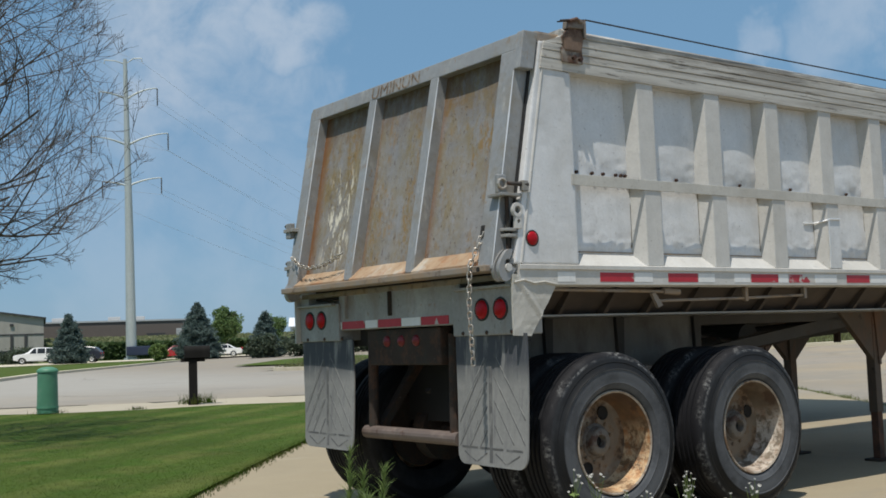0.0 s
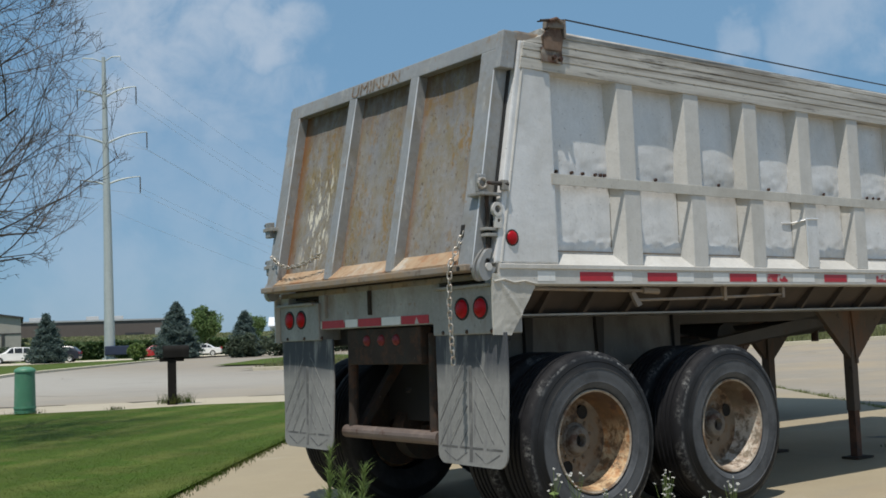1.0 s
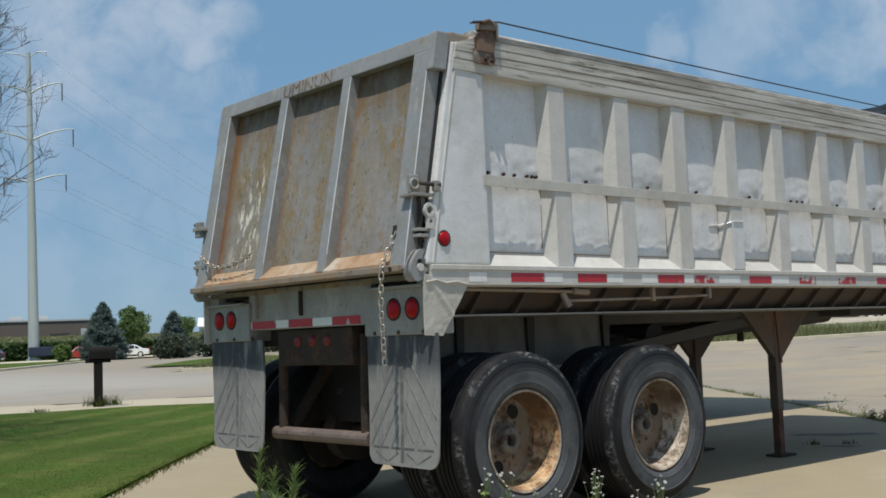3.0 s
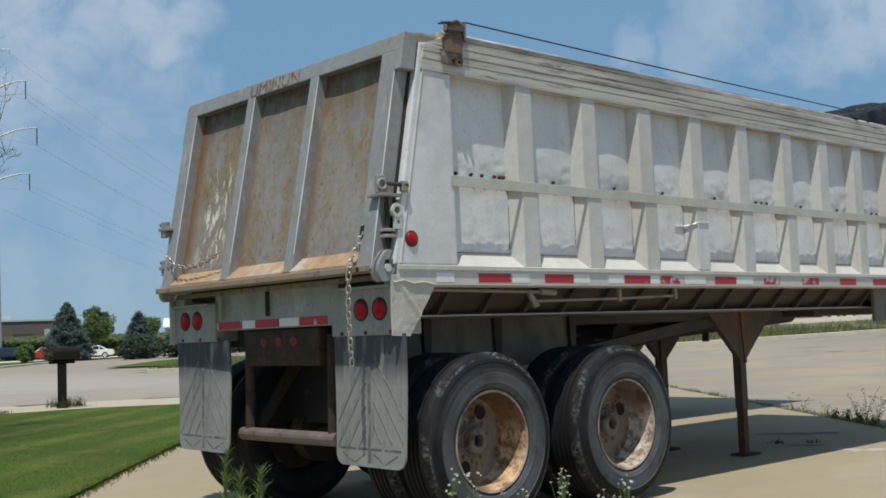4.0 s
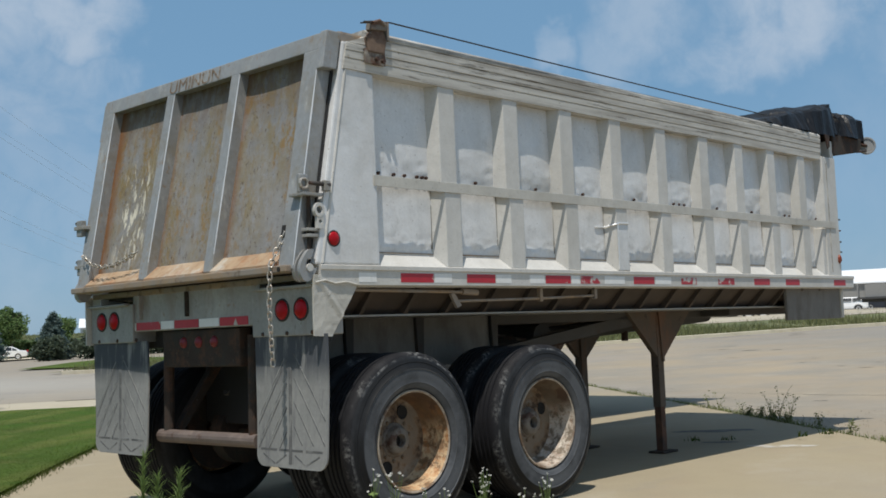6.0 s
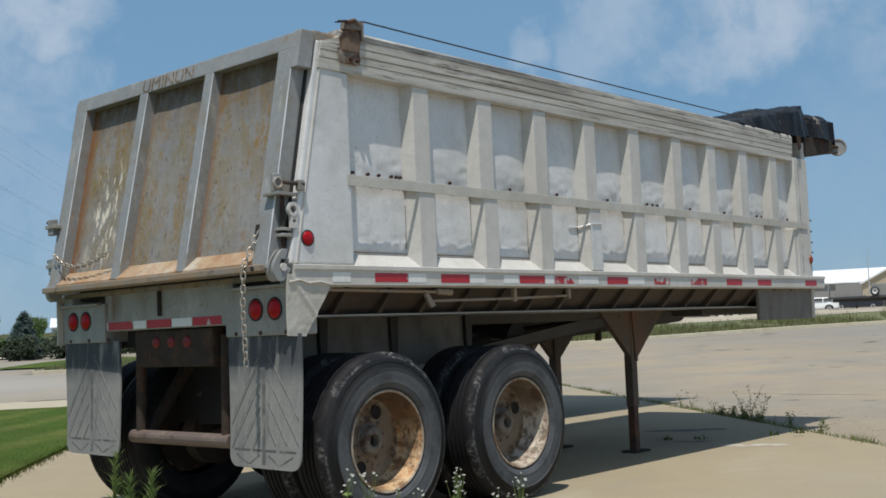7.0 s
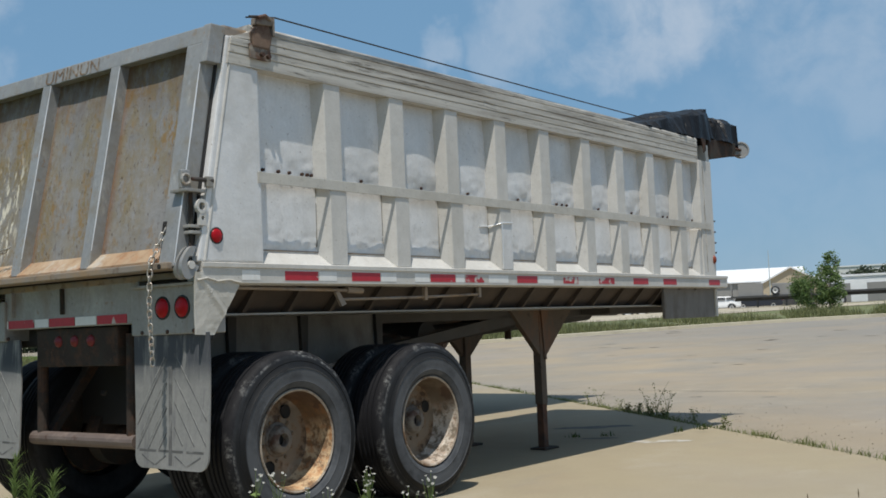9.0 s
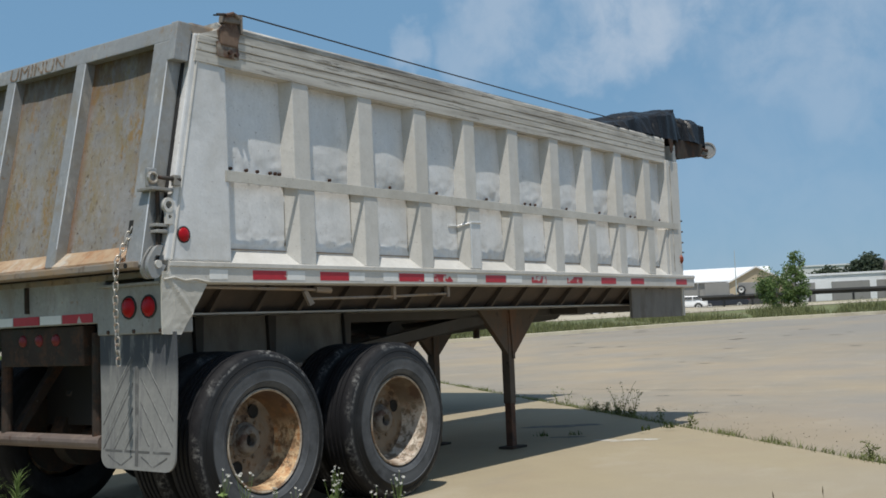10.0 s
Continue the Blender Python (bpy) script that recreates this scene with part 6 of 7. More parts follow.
def build_tarp():
    """A bunched heap: sections across the body, swelling towards the front, with sharp folds."""
    bm = bmesh.new()
    n, m = 90, 60
    rows = []
    for i in range(n + 1):
        u = i / n
        x = 5.25 + 2.25 * u
        top = 2.905 + 0.375 * min(1, max(0, (x - 5.25) / 1.53)) ** 0.9
        if x > 6.86:
            top = 3.13 + 0.10 * (1 if x > 6.95 else 0) - 0.05 * (1 if 7.12 < x < 7.18 else 0)
        if x > 7.38:
            top -= (x - 7.38) * 0.3
        low = 2.892 if x < 6.78 else 2.93
        row = []
        for j in range(m + 1):
            v = j / m
            y = 0.0 + WIDE * v
            arch = 1 - abs(2 * v - 1) ** 24
            fold = 0.07 * noise.noise((x * 3.5, y * 3.0, 2.0)) - 0.09 * abs(noise.noise((x * 5.5, y * 4, 5.0))) - 0.02 * abs(noise.noise((x * 19, y * 11, 7.0)))
            fold *= 0.55 * min(1, (x - 5.25) / 0.4)
            z = max(low + 0.01, low + (top - low) * (0.5 + 0.5 * arch) + fold)
            if j in (0, m):
                z = low
            yy = y + (0.10 * abs(noise.noise((x * 6, z * 7, 1.0))) + 0.05 * noise.noise((x * 2.5, z * 9, 3.0)) - 0.03 if j < 5 else 0)
            row.append(bm.verts.new((x - 6.8, yy - MID, z - 2.89)))
        rows.append(row)
    for a, b in zip(rows, rows[1:]):
        for j in range(m):
            bm.faces.new((a[j], b[j], b[j + 1], a[j + 1]))
    for r in (rows[0], rows[-1]):
        low = [bm.verts.new((v.co.x, v.co.y, (2.888 if r is rows[0] else 2.90) - 2.89)) for v in r]
        for j in range(m):
            bm.faces.new((r[j], low[j], low[j + 1], r[j + 1]))
    return bm


part("tarp_sheet", build_tarp(), TARP, tarp)
part("tarp_housing", prism([(6.76, 0.02, 2.74), (6.80, 0.02, 2.72), (7.36, 0.02, 2.80), (7.46, 0.02, 2.86), (7.46, 0.02, 2.95), (6.76, 0.02, 2.93)], (0, WIDE - 0.04, 0), bevel=0.01), RUSTY, trailer, "brown rusty tarp housing")
part("torn_flap", hexa([(6.46, -0.04, 2.89), (6.56, -0.04, 2.89), (6.57, -0.036, 2.78), (6.52, -0.036, 2.75)], [(6.46, -0.03, 2.89), (6.56, -0.03, 2.89), (6.57, -0.028, 2.78), (6.52, -0.028, 2.75)]), RUSTY, tarp,
     "torn hanging corner", at=pose(-6.8, -MID, -2.89))
crank = new("tarp_crank")
crank.parent = trailer
tagged(crank, "round crank disc of the tarp roller")
part("crank_disc", lathe([(0.0, -0.004), (0.070, -0.004), (0.074, -0.014), (0.088, -0.014), (0.092, -0.004), (0.092, 0.008), (0.0, 0.008)], 28), GATE_FRAME, crank, smooth=True, at=pose(7.54, 0.0, 2.885, 0, 0, -58))
part("crank_shaft", tube([(7.40, 0.05, 2.90), (7.54, 0.0, 2.885)], 0.014, 8), HUB, crank)
part("crank_stay", tube([(7.38, 0.04, 2.81), (7.52, 0.0, 2.83)], 0.012, 6), HUB, crank)

# ---- a second trailer of the same make stands close behind, hidden but for its underside and its shade ----
second = copy_thing(trailer, pose(2.75, 3.27, 0))
tagged(second, "second weathered aluminium dump trailer parked close beside the first")

# ---- near the road: pedestal and mailbox ----
def build_pedestal():
    p = thing("utility_pedestal", "faded green plastic utility pedestal on the lawn", "pedestal", (2.43, 16.2, 0.04))
    bm = bmesh.new()
    bmesh.ops.create_cone(bm, segments=24, radius1=0.19, radius2=0.175, depth=0.76, cap_ends=True)
    bmesh.ops.translate(bm, verts=bm.verts[:], vec=(0, 0, 0.38))
    part("pedestal_body", bm, GREEN, p, smooth=True)
    bm = lathe([(0.0, 0.10), (0.10, 0.09), (0.17, 0.055), (0.188, 0.03), (0.188, 0.0), (0.0, 0.0)], 24)
    part("pedestal_cap", bm, GREEN, p, smooth=True, at=pose(0, 0, 0.745, 90))
    part("pedestal_band", lathe([(0.196, -0.02), (0.198, 0.0), (0.196, 0.02), (0.185, 0.02), (0.185, -0.02)], 24, close=True), GREEN, p, at=pose(0, 0, 0.10, 90))


build_pedestal()


def build_mailbox():
    p = thing("mailbox", "black mailbox on a dark wooden post", "mailbox", (5.38, 16.45, 0.0), -23)
    part("post", box(-0.085, 0.085, -0.085, 0.085, 0.0, 0.92, 0.008), DARKWOOD, p)
    part("post_foot", box(-0.10, 0.10, -0.10, 0.10, 0.0, 0.08, 0.01), DARKWOOD, p)
    part("support_arm", box(-0.24, 0.24, -0.05, 0.05, 0.86, 0.94, 0.006), DARKWOOD, p)
    prof = [(-0.12, 0.0), (0.12, 0.0), (0.12, 0.13)] + [(0.12 * math.cos(a), 0.13 + 0.11 * math.sin(a)) for a in (math.pi * k / 10 for k in range(1, 10))] + [(-0.12, 0.13)]
    body = part("box_body", prism([(-0.16, y, 0.94 + z) for y, z in prof], (0.50, 0, 0)), DARKWOOD, p)
    part("box_door", prism([(-0.175, y * 1.04, 0.935 + z * 1.03) for y, z in prof], (0.012, 0, 0)), DARKWOOD, body)


build_mailbox()


# ---- power line ----
WIRE = plain("weathered wire", (0.36, 0.39, 0.43), 0.6)


def build_tower():
    at = (43.45, 120.75, 0.0)
    t = thing("power_pole", "tall galvanised steel power pole with curved arms", "power pole", at)
    part("shaft", tube([(0, 0, 0), (-0.03, 0, 4), (-0.1, 0, 15), (-0.25, 0.05, 28), (-0.34, 0.1, 35.4)], [0.62, 0.58, 0.47, 0.31, 0.22], 16), POLE, t, smooth=True)
    part("base_flange", lathe([(0.0, 0.25), (0.85, 0.25), (0.85, 0.0), (0.0, 0.0)], 20), POLE, t, at=pose(0, 0, 0.02, 90))
    ends = []
    for z0, dx, dy, z1, drop, right in ((30.6, 3.25, -1.3, 32.0, 2.2, 1), (25.1, 4.3, -1.72, 26.6, 2.1, 1), (20.3, 3.5, -1.4, 21.3, 2.0, 1), (30.6, -2.9, 1.05, 31.4, 2.2, 0), (25.1, -3.8, 1.4, 26.1, 2.1, 0), (20.3, -2.7, 1.0, 20.8, 2.0, 0)):
        bx = -0.22 * z0 / 28
        pts = [(bx + dx * f, dy * f, z0 + (z1 - z0) * (1.9 * f - 0.9 * f * f)) for f in (k / 8 for k in range(9))]
        arm = part("arm", tube(pts, [0.13 - 0.07 * k / 8 for k in range(9)], 8), POLE, t, smooth=True)
        tip = Vector(pts[-1])
        ins = lathe([(0.0, 0.0), (0.03, 0.0)] + [(0.10 if k % 2 else 0.045, 0.06 + (drop - 0.2) * k / 20) for k in range(21)] + [(0.0, drop)], 8)
        part("insulator", ins, DARK_TRIM, arm, at=Matrix.Translation(tip) @ pose(0, 0, 0, -90))
        ends.append(Vector(at) + tip - Vector((0, 0, drop)))
    for dx, dy, z in ((1.75, -0.65, 35.55), (-2.2, 0.85, 35.2)):
        part("top_arm", tube([(-0.34, 0.1, 34.8), (-0.34 + dx * 0.5, dy * 0.5, z - 0.05), (-0.34 + dx, dy, z), (-0.34 + dx * 1.02, dy, z - 0.45)], 0.07, 6), POLE, t)
        ends.append(Vector(at) + Vector((-0.34 + dx, dy, z - 0.45)))
    span = Vector((300.0, 300.0, 4.0))
    for e in ends:
        pts = [e + span * f + Vector((0, 0, -9.0 * 4 * f * (1 - f))) for f in (k / 24 for k in range(25))]
        back = [e - span * 0.8 * f + Vector((0, 0, -7.0 * 4 * f * (1 - f))) for f in (k / 12 for k in range(13))]
        w = thing("power_line", "thin dark overhead power line", "cable", group="power lines")
        part("wire", tube(back[::-1] + pts[1:], 0.015, 4), WIRE, w)


build_tower()


# ---- trees ----
def build_bare_tree():
    rng = random.Random(11)
    at = (-1.35, 11.0, 0.05)
    t = thing("bare_tree", "leafless tree with a dense spread of fine twigs", "tree", at)
    trunk, limbs, twigs = bmesh.new(), bmesh.new(), bmesh.new()
    tube([(0, 0, -0.1), (0.02, 0.01, 0.5), (0.0, 0.03, 1.2), (0.03, 0.0, 2.8), (0.05, 0.02, 4.1)], [0.17, 0.135, 0.12, 0.105, 0.075], 10, trunk)
    count = 0

    def grow(p, way, length, r, level):
        nonlocal count
        count += 1
        pts, q, d = [p], p.copy(), way.copy()
        steps = 5 if level < 3 else 4
        for _ in range(steps):
            d = (d + Vector((rng.gauss(0, 0.13), rng.gauss(0, 0.13), rng.gauss(0.03, 0.09)))).normalized()
            q = q + d * length / steps
            # the crown's rounded outline
            e = math.hypot(q.x, q.y) / 3.58, (q.z - 4.4) / 2.75
            if e[0] ** 2 + e[1] ** 2 > rng.uniform(0.85, 1.08) and len(pts) > 1:
                break
            pts.append(q.copy())
        steps = len(pts) - 1
        radii = [r * (1 - 0.62 * k / steps) for k in range(steps + 1)]
        tube(pts, radii, 6 if level < 2 else 4 if level < 3 else 3, limbs if level < 2 else twigs)
        if level >= 4:
            return
        kids = (5, 4, 4, 3)[level]
        for k in range(kids):
            f = rng.uniform(0.25, 1.0)
            i = min(int(f * steps), steps - 1)
            b = pts[i].lerp(pts[i + 1], f * steps - i)
            side = Vector((rng.gauss(0, 1), rng.gauss(0, 1), rng.gauss(0.15, 0.7)))
            nd = (d * 1.0 + side.normalized() * rng.uniform(0.6, 1.0)).normalized()
            grow(b, nd, length * rng.uniform(0.45, 0.72), max(radii[i] * 0.62, 0.0038), level + 1)

    for k in range(32):
        a = 2.4 * k + rng.uniform(-0.2, 0.2)
        z = 2.3 + 1.9 * (k / 31)
        el = 0.0 + 1.05 * (k / 31)
        way = Vector((math.cos(a) * math.cos(el), math.sin(a) * math.cos(el), math.sin(el)))
        grow(Vector((0.02, 0.01, z)), way, rng.uniform(2.4, 3.0), 0.030, 0)
    part("trunk", trunk, BARK, t, smooth=True)
    part("limb", limbs, BARK, t, smooth=True)
    part("twig", twigs, BARK, t)


build_bare_tree()


def build_spruce(at, height, wide, seed, label):
    rng = np.random.default_rng(seed)
    t = thing("spruce_tree", label, "tree", at)
    part("trunk", tube([(0, 0, -0.3), (0, 0, height * 0.5), (0, 0, height * 0.97)], [0.12, 0.07, 0.015], 8), BARK, t)
    pts = []
    tiers = int(height * 4.5)
    for i in range(tiers):
        f = i / tiers
        z = height * (0.04 + 0.95 * f)
        reach = wide * 0.5 * min(1, 0.72 + 2.2 * f) * (1 - f) ** 0.72 * (1 + 0.06 * math.sin(i * 2.3))
        for k in range(max(6, int(20 * (1 - f)))):
            a = rng.uniform(0, 2 * math.pi)
            own = reach * rng.uniform(0.72, 1.12)
            m = int(40 + 150 * own)
            s = rng.uniform(0.1, 1.0, m) ** 0.7
            spread = 0.11 + 0.16 * own * (1 - s * 0.5)
            px = np.cos(a) * own * s + rng.normal(0, 1, m) * spread * 0.7
            py = np.sin(a) * own * s + rng.normal(0, 1, m) * spread * 0.7
            pz = z - 0.16 * own * s + 0.10 * own * s * s + rng.normal(0, 0.11, m)
            pts.append(np.stack([px, py, pz], 1))
    pts = np.concatenate(pts)
    pts[:, 2] = np.maximum(pts[:, 2], 0.05 + 0.4 * rng.uniform(0, 1, len(pts)) ** 2)
    me = leaves(rng, pts, 0.10, "crown", SPRUCE)
    part("crown", me, SPRUCE, t)


build_spruce((30.3, 102.0, 0.05), 4.8, 3.8, 3, "blue-green spruce tree beside the far road")
build_spruce((43.9, 103.3, 0.05), 5.85, 5.2, 4, "dense blue spruce tree beyond the road")
build_spruce((46.5, 93.2, 0.05), 4.45, 3.7, 5, "distant blue spruce tree among shrubs")


def build_broadleaf(name, at, height, wide, seed, material, label, trunk=0.25, leaf_size=0.16, n=5200, low=0.25):
    rng = np.random.default_rng(seed)
    t = thing(name, label, "tree" if name == "tree" else "shrub", at)
    bm = tube([(0, 0, -0.3), (0.05, 0, height * 0.3), (0.0, 0.05, height * 0.6)], [trunk * 0.5, trunk * 0.38, trunk * 0.2], 8)
    for k in range(7):
        a = k * 0.9
        tube([(0, 0, height * (0.2 + 0.05 * k)), (wide * 0.2 * math.cos(a), wide * 0.2 * math.sin(a), height * (0.42 + 0.06 * k)), (wide * 0.36 * math.cos(a), wide * 0.36 * math.sin(a), height * (0.55 + 0.05 * k))],
             [trunk * 0.2, trunk * 0.12, trunk * 0.05], 5, bm)
    part("trunk", bm, BARK, t)
    clumps = 46
    c = rng.normal(size=(clumps, 3))
    c /= np.linalg.norm(c, axis=1)[:, None]
    c *= (rng.uniform(0.25, 1.0, clumps) ** 0.5)[:, None]
    centre = np.array([0, 0, height * (low + 1) / 2])
    c = c * np.array([wide * 0.40, wide * 0.40, height * (1 - low) * 0.40]) + centre
    size = rng.uniform(0.10, 0.19, clumps) * wide
    pick = rng.integers(0, clumps, n)
    d = rng.normal(size=(n, 3))
    d /= np.linalg.norm(d, axis=1)[:, None]
    p = c[pick] + d * (size[pick] * rng.uniform(0.5, 1.1, n))[:, None]
    p[:, 2] = np.where(p[:, 2] < 0.05, rng.uniform(0.05, 0.4, n), p[:, 2])
    part("crown", leaves(rng, p, leaf_size, "crown", material), material, t)


build_broadleaf("tree", (56.0, 122.0, 0.0), 6.4, 4.4, 21, FOLIAGE, "round green tree behind the cornfield", leaf_size=0.15, n=9000)
build_broadleaf("tree", (64.5, 126.0, 0.0), 5.2, 4.2, 22, FOLIAGE, "green tree behind the cornfield", leaf_size=0.15, n=8000)
for k, (x, y, h, w) in enumerate(((47.5, 88.0, 2.6, 4.4), (51.5, 88.5, 2.9, 4.2), (44.2, 89.5, 2.2, 3.6), (55.5, 90.0, 2.8, 4.4), (60.0, 92.0, 3.0, 4.8), (65, 95, 3.2, 5.0), (70.5, 99, 3.2, 5.4))):
    build_broadleaf("shrub", (x, y, 0.0), h, w, 30 + k, FOLIAGE_DARK, "dark green rounded shrub", 0.12, 0.15, 3600, 0.02)
for k, (x, y, h, w) in enumerate(((36.5, 95.5, 1.9, 1.9), (20.0, 117.0, 1.7, 5.4), (25.0, 118.4, 1.7, 5.4), (30.5, 119.4, 1.6, 5.0))):
    build_broadleaf("shrub", (x, y, 0.0), h, w, 50 + k, FOLIAGE_DARK if k else WEED, "low green shrub beside the car park", 0.08, 0.11, 4200, 0.0)
build_broadleaf("shrub", (66.9, 20.1, 1.18), 3.0, 3.0, 61, LEAF_LIGHT, "light green bush on the verge", 0.10, 0.075, 5200, -0.25)
build_broadleaf("shrub", (67.4, 18.9, 1.2), 4.1, 1.9, 62, LEAF_LIGHT, "tall light green bush on the verge", 0.08, 0.075, 3800, -0.2)
build_broadleaf("tree", (170.0, 42.1, 1.69), 7.4, 7.0, 63, FOLIAGE_DARK, "dark round tree behind the sheds", leaf_size=0.3)
build_broadleaf("tree", (168.6, 47.6, 1.69), 5.6, 6.5, 64, FOLIAGE_DARK, "dark tree behind the sheds", leaf_size=0.3)
build_broadleaf("tree", (167.5, 52.0, 1.69), 5.4, 5.2, 65, FOLIAGE_DARK, "dark tree behind the sheds", leaf_size=0.3)


# ---- cornfield ----
def build_corn():
    rng = np.random.default_rng(8)
    n = 26000
    u, d = rng.uniform(0, 1, n), rng.uniform(0, 1, n) ** 2.5
    x = 38 + 62 * u + d * 5
    y = 128 - 5 * u + 10 * d
    z = rng.uniform(0.0, 1.0, n) ** 0.8 * 2.05
    p = np.stack([x, y, z], 1)
    ob = new("cornfield", leaves(rng, p, 0.5, "cornfield", CORN))
    tagged(ob, "tall dark green corn standing in rows", "crop", kind="stuff")
    core = prism([(0, 0, 0), (0, 0, 1.9), (0, 40, 3.2), (0, 40, 0)], (62.5, 0, 0))
    core = mesh_of(core, "corn_core")
    core.materials.append(CORN)
    body = new("corn_stand", core)
    body.matrix_basis = pose(38.6, 129.6, 0, 0, 0, -4.6)
    tagged(body, "dense dark green stand of corn", "crop", kind="stuff")
    m = 26000
    u, d = rng.uniform(0, 1, m), 0.08 + 0.92 * rng.uniform(0, 1, m)
    p = np.stack([38 + 62 * u + 5 * d, 128 - 5 * u + 42 * d, 1.85 + 0.35 * rng.uniform(0, 1, m) + 1.3 * d], 1)
    tagged(new("corn_tassels", leaves(rng, p, 0.17, "corn_tassels", TASSEL)), "pale tan tassels over the corn", "crop", kind="stuff")


build_corn()


# ---- buildings: local x along the front, y back from it ----
def gable_shed(name, at, turn, length, deep, eave, ridge, wall, roof, label, windows=(), doors=(), along=True):
    b = thing(name, label, "building", at, turn)
    if along:
        outline = [(0, 0, 0), (0, 0, eave), (0, deep / 2, ridge), (0, deep, eave), (0, deep, 0)]
        vec = (length, 0, 0)
    else:
        outline = [(0, 0, 0), (0, 0, eave), (length / 2, 0, ridge), (length, 0, eave), (length, 0, 0)]
        vec = (0, deep, 0)
    part("wall", prism(outline, vec), wall, b)
    o = 0.3
    for side in (0, 1):
        if along:
            y0, y1 = ((-o, deep / 2) if side == 0 else (deep + o, deep / 2))
            z0 = eave - (ridge - eave) * o / (deep / 2)
            part("roof", hexa([(-o, y0, z0), (length + o, y0, z0), (length + o, y0, z0 + 0.15), (-o, y0, z0 + 0.15)],
                              [(-o, y1, ridge), (length + o, y1, ridge), (length + o, y1, ridge + 0.15), (-o, y1, ridge + 0.15)]), roof, b)
        else:
            x0, x1 = ((-o, length / 2) if side == 0 else (length + o, length / 2))
            z0 = eave - (ridge - eave) * o / (length / 2)
            part("roof", hexa([(x0, -o, z0), (x0, deep + o, z0), (x0, deep + o, z0 + 0.2), (x0, -o, z0 + 0.2)],
                              [(x1, -o, ridge), (x1, deep + o, ridge), (x1, deep + o, ridge + 0.2), (x1, -o, ridge + 0.2)]), roof, b)
    for x0, x1, z0, z1, m in windows:
        w = part("window", box(x0, x1, -0.08, 0.02, z0, z1, 0.01), m, b)
    for x0, x1, z0, z1, m in doors:
        part("door", box(x0, x1, -0.10, 0.02, z0, z1, 0.01), m, b)
    n = int(length / 1.5)
    for k in range(1, n):
        part("wall_seam", box(k * length / n - 0.03, k * length / n + 0.03, -0.03, 0.02, 0, eave - 0.05), wall, b)
    return b


# beige shed with a gable towards the road; its near corner stands at the right
shed = gable_shed("beige_shed", (19.5, 144.9, 0.0), -16.5, 20.3, 25, 5.55, 7.1, BEIGE, DARK_TRIM, "beige metal shed with a dark roof edge",
                  windows=[(x, x + 1.5, 0.3, 1.6, GLASS_DARK) for x in (14.8, 16.6)] + [(18.2, 19.2, 0.3, 1.6, GLASS_DARK)], along=False)
part("wall_lamp", box(16.3, 16.75, -0.2, 0.0, 4.7, 5.0, 0.02), DARK_TRIM, shed)
for x in (14.4, 16.35, 18.0):
    part("dark_pilaster", box(x, x + 0.35, -0.12, 0.0, 0.2, 3.6), DARK_TRIM, shed)
part("dark_band", box(0, 20.3, -0.06, 0.0, 3.55, 3.7), DARK_TRIM, shed)


def flat_block(name, at, turn, length, deep, high, wall, label, windows=(), trim=None):
    b = thing(name, label, "building", at, turn)
    part("wall", box(0, length, 0, deep, 0, high), wall, b)
    part("roof_edge", box(-0.15, length + 0.15, -0.15, deep + 0.15, high, high + 0.25), trim or PALE, b)
    for x0, x1, z0, z1, m in windows:
        part("window", box(x0, x1, -0.07, 0.02, z0, z1), m, b)
    return b


brown = flat_block("brown_warehouse", (44.0, 180.5, 0.0), -19, 30, 40, 5.9, BROWN_WALL, "long low brown metal warehouse",
                   windows=[(14.5, 19.5, 2.6, 3.5, DARK_TRIM), (4.2, 4.9, 2.2, 4.0, PALE), (27.8, 28.8, 2.6, 4.6, PALE), (23.0, 26.0, 2.4, 3.9, DARK_TRIM)])
for x in (8, 17, 21):
    part("roof_unit", box(x, x + 2.0, 6, 8, 6.15, 6.9, 0.05), PALE, brown)
gable_shed("white_shed", (92.0, 172.0, 0.0), -30, 8, 12, 4.4, 6.0, SIGN_WHITE, WHITE_ROOF, "distant white roofed shed")
# right-hand yard
white = gable_shed("tan_shed", (123.4, 55.2, 1.65), -71, 13.6, 11.5, 3.35, 5.0, GREY_WALL, WHITE_ROOF, "grey shed with a broad white metal roof", doors=[(1.0, 3.0, 0.0, 2.4, DARK_TRIM)])
gable_shed("gable_shed", (124.7, 46.85, 1.65), -71, 8.2, 20, 2.6, 4.75, TAN_WALL, WHITE_ROOF, "tan gabled shed with a white roof and dark door", doors=[(2.8, 6.6, 0.0, 2.6, DARK_TRIM)], along=False)
flat_block("white_depot", (138.5, 46.5, 1.65), -73.5, 46, 18, 3.75, WHITE_ROOF, "long low white depot with grey doors", trim=WHITE_ROOF,
                        windows=[(x, x + w, 0.0, 2.9, GREY_WALL) for x, w in ((3.0, 3.2), (8.2, 4.6), (13.6, 4.2), (18.6, 4.4), (24.5, 4.4), (30.5, 4.4))])
flat_block("white_warehouse", (204.0, 66.0, 1.5), -74, 60, 30, 7.6, SIGN_WHITE, "distant long white warehouse building", trim=WHITE_ROOF)
gable_shed("brown_roof_house", (141.5, 31.5, 1.65), -72, 14, 10, 3.7, 5.3, TAN_WALL, BROWN_WALL, "house with a brown roof behind the depot")
mast = thing("antenna_mast", "thin grey antenna mast beside the shed", "mast", (119.25, 42.95, 1.5))
part("mast_pole", tube([(0, 0, 0), (0, 0, 3.8), (0, 0, 6.8)], [0.08, 0.06, 0.03], 8), POLE, mast)


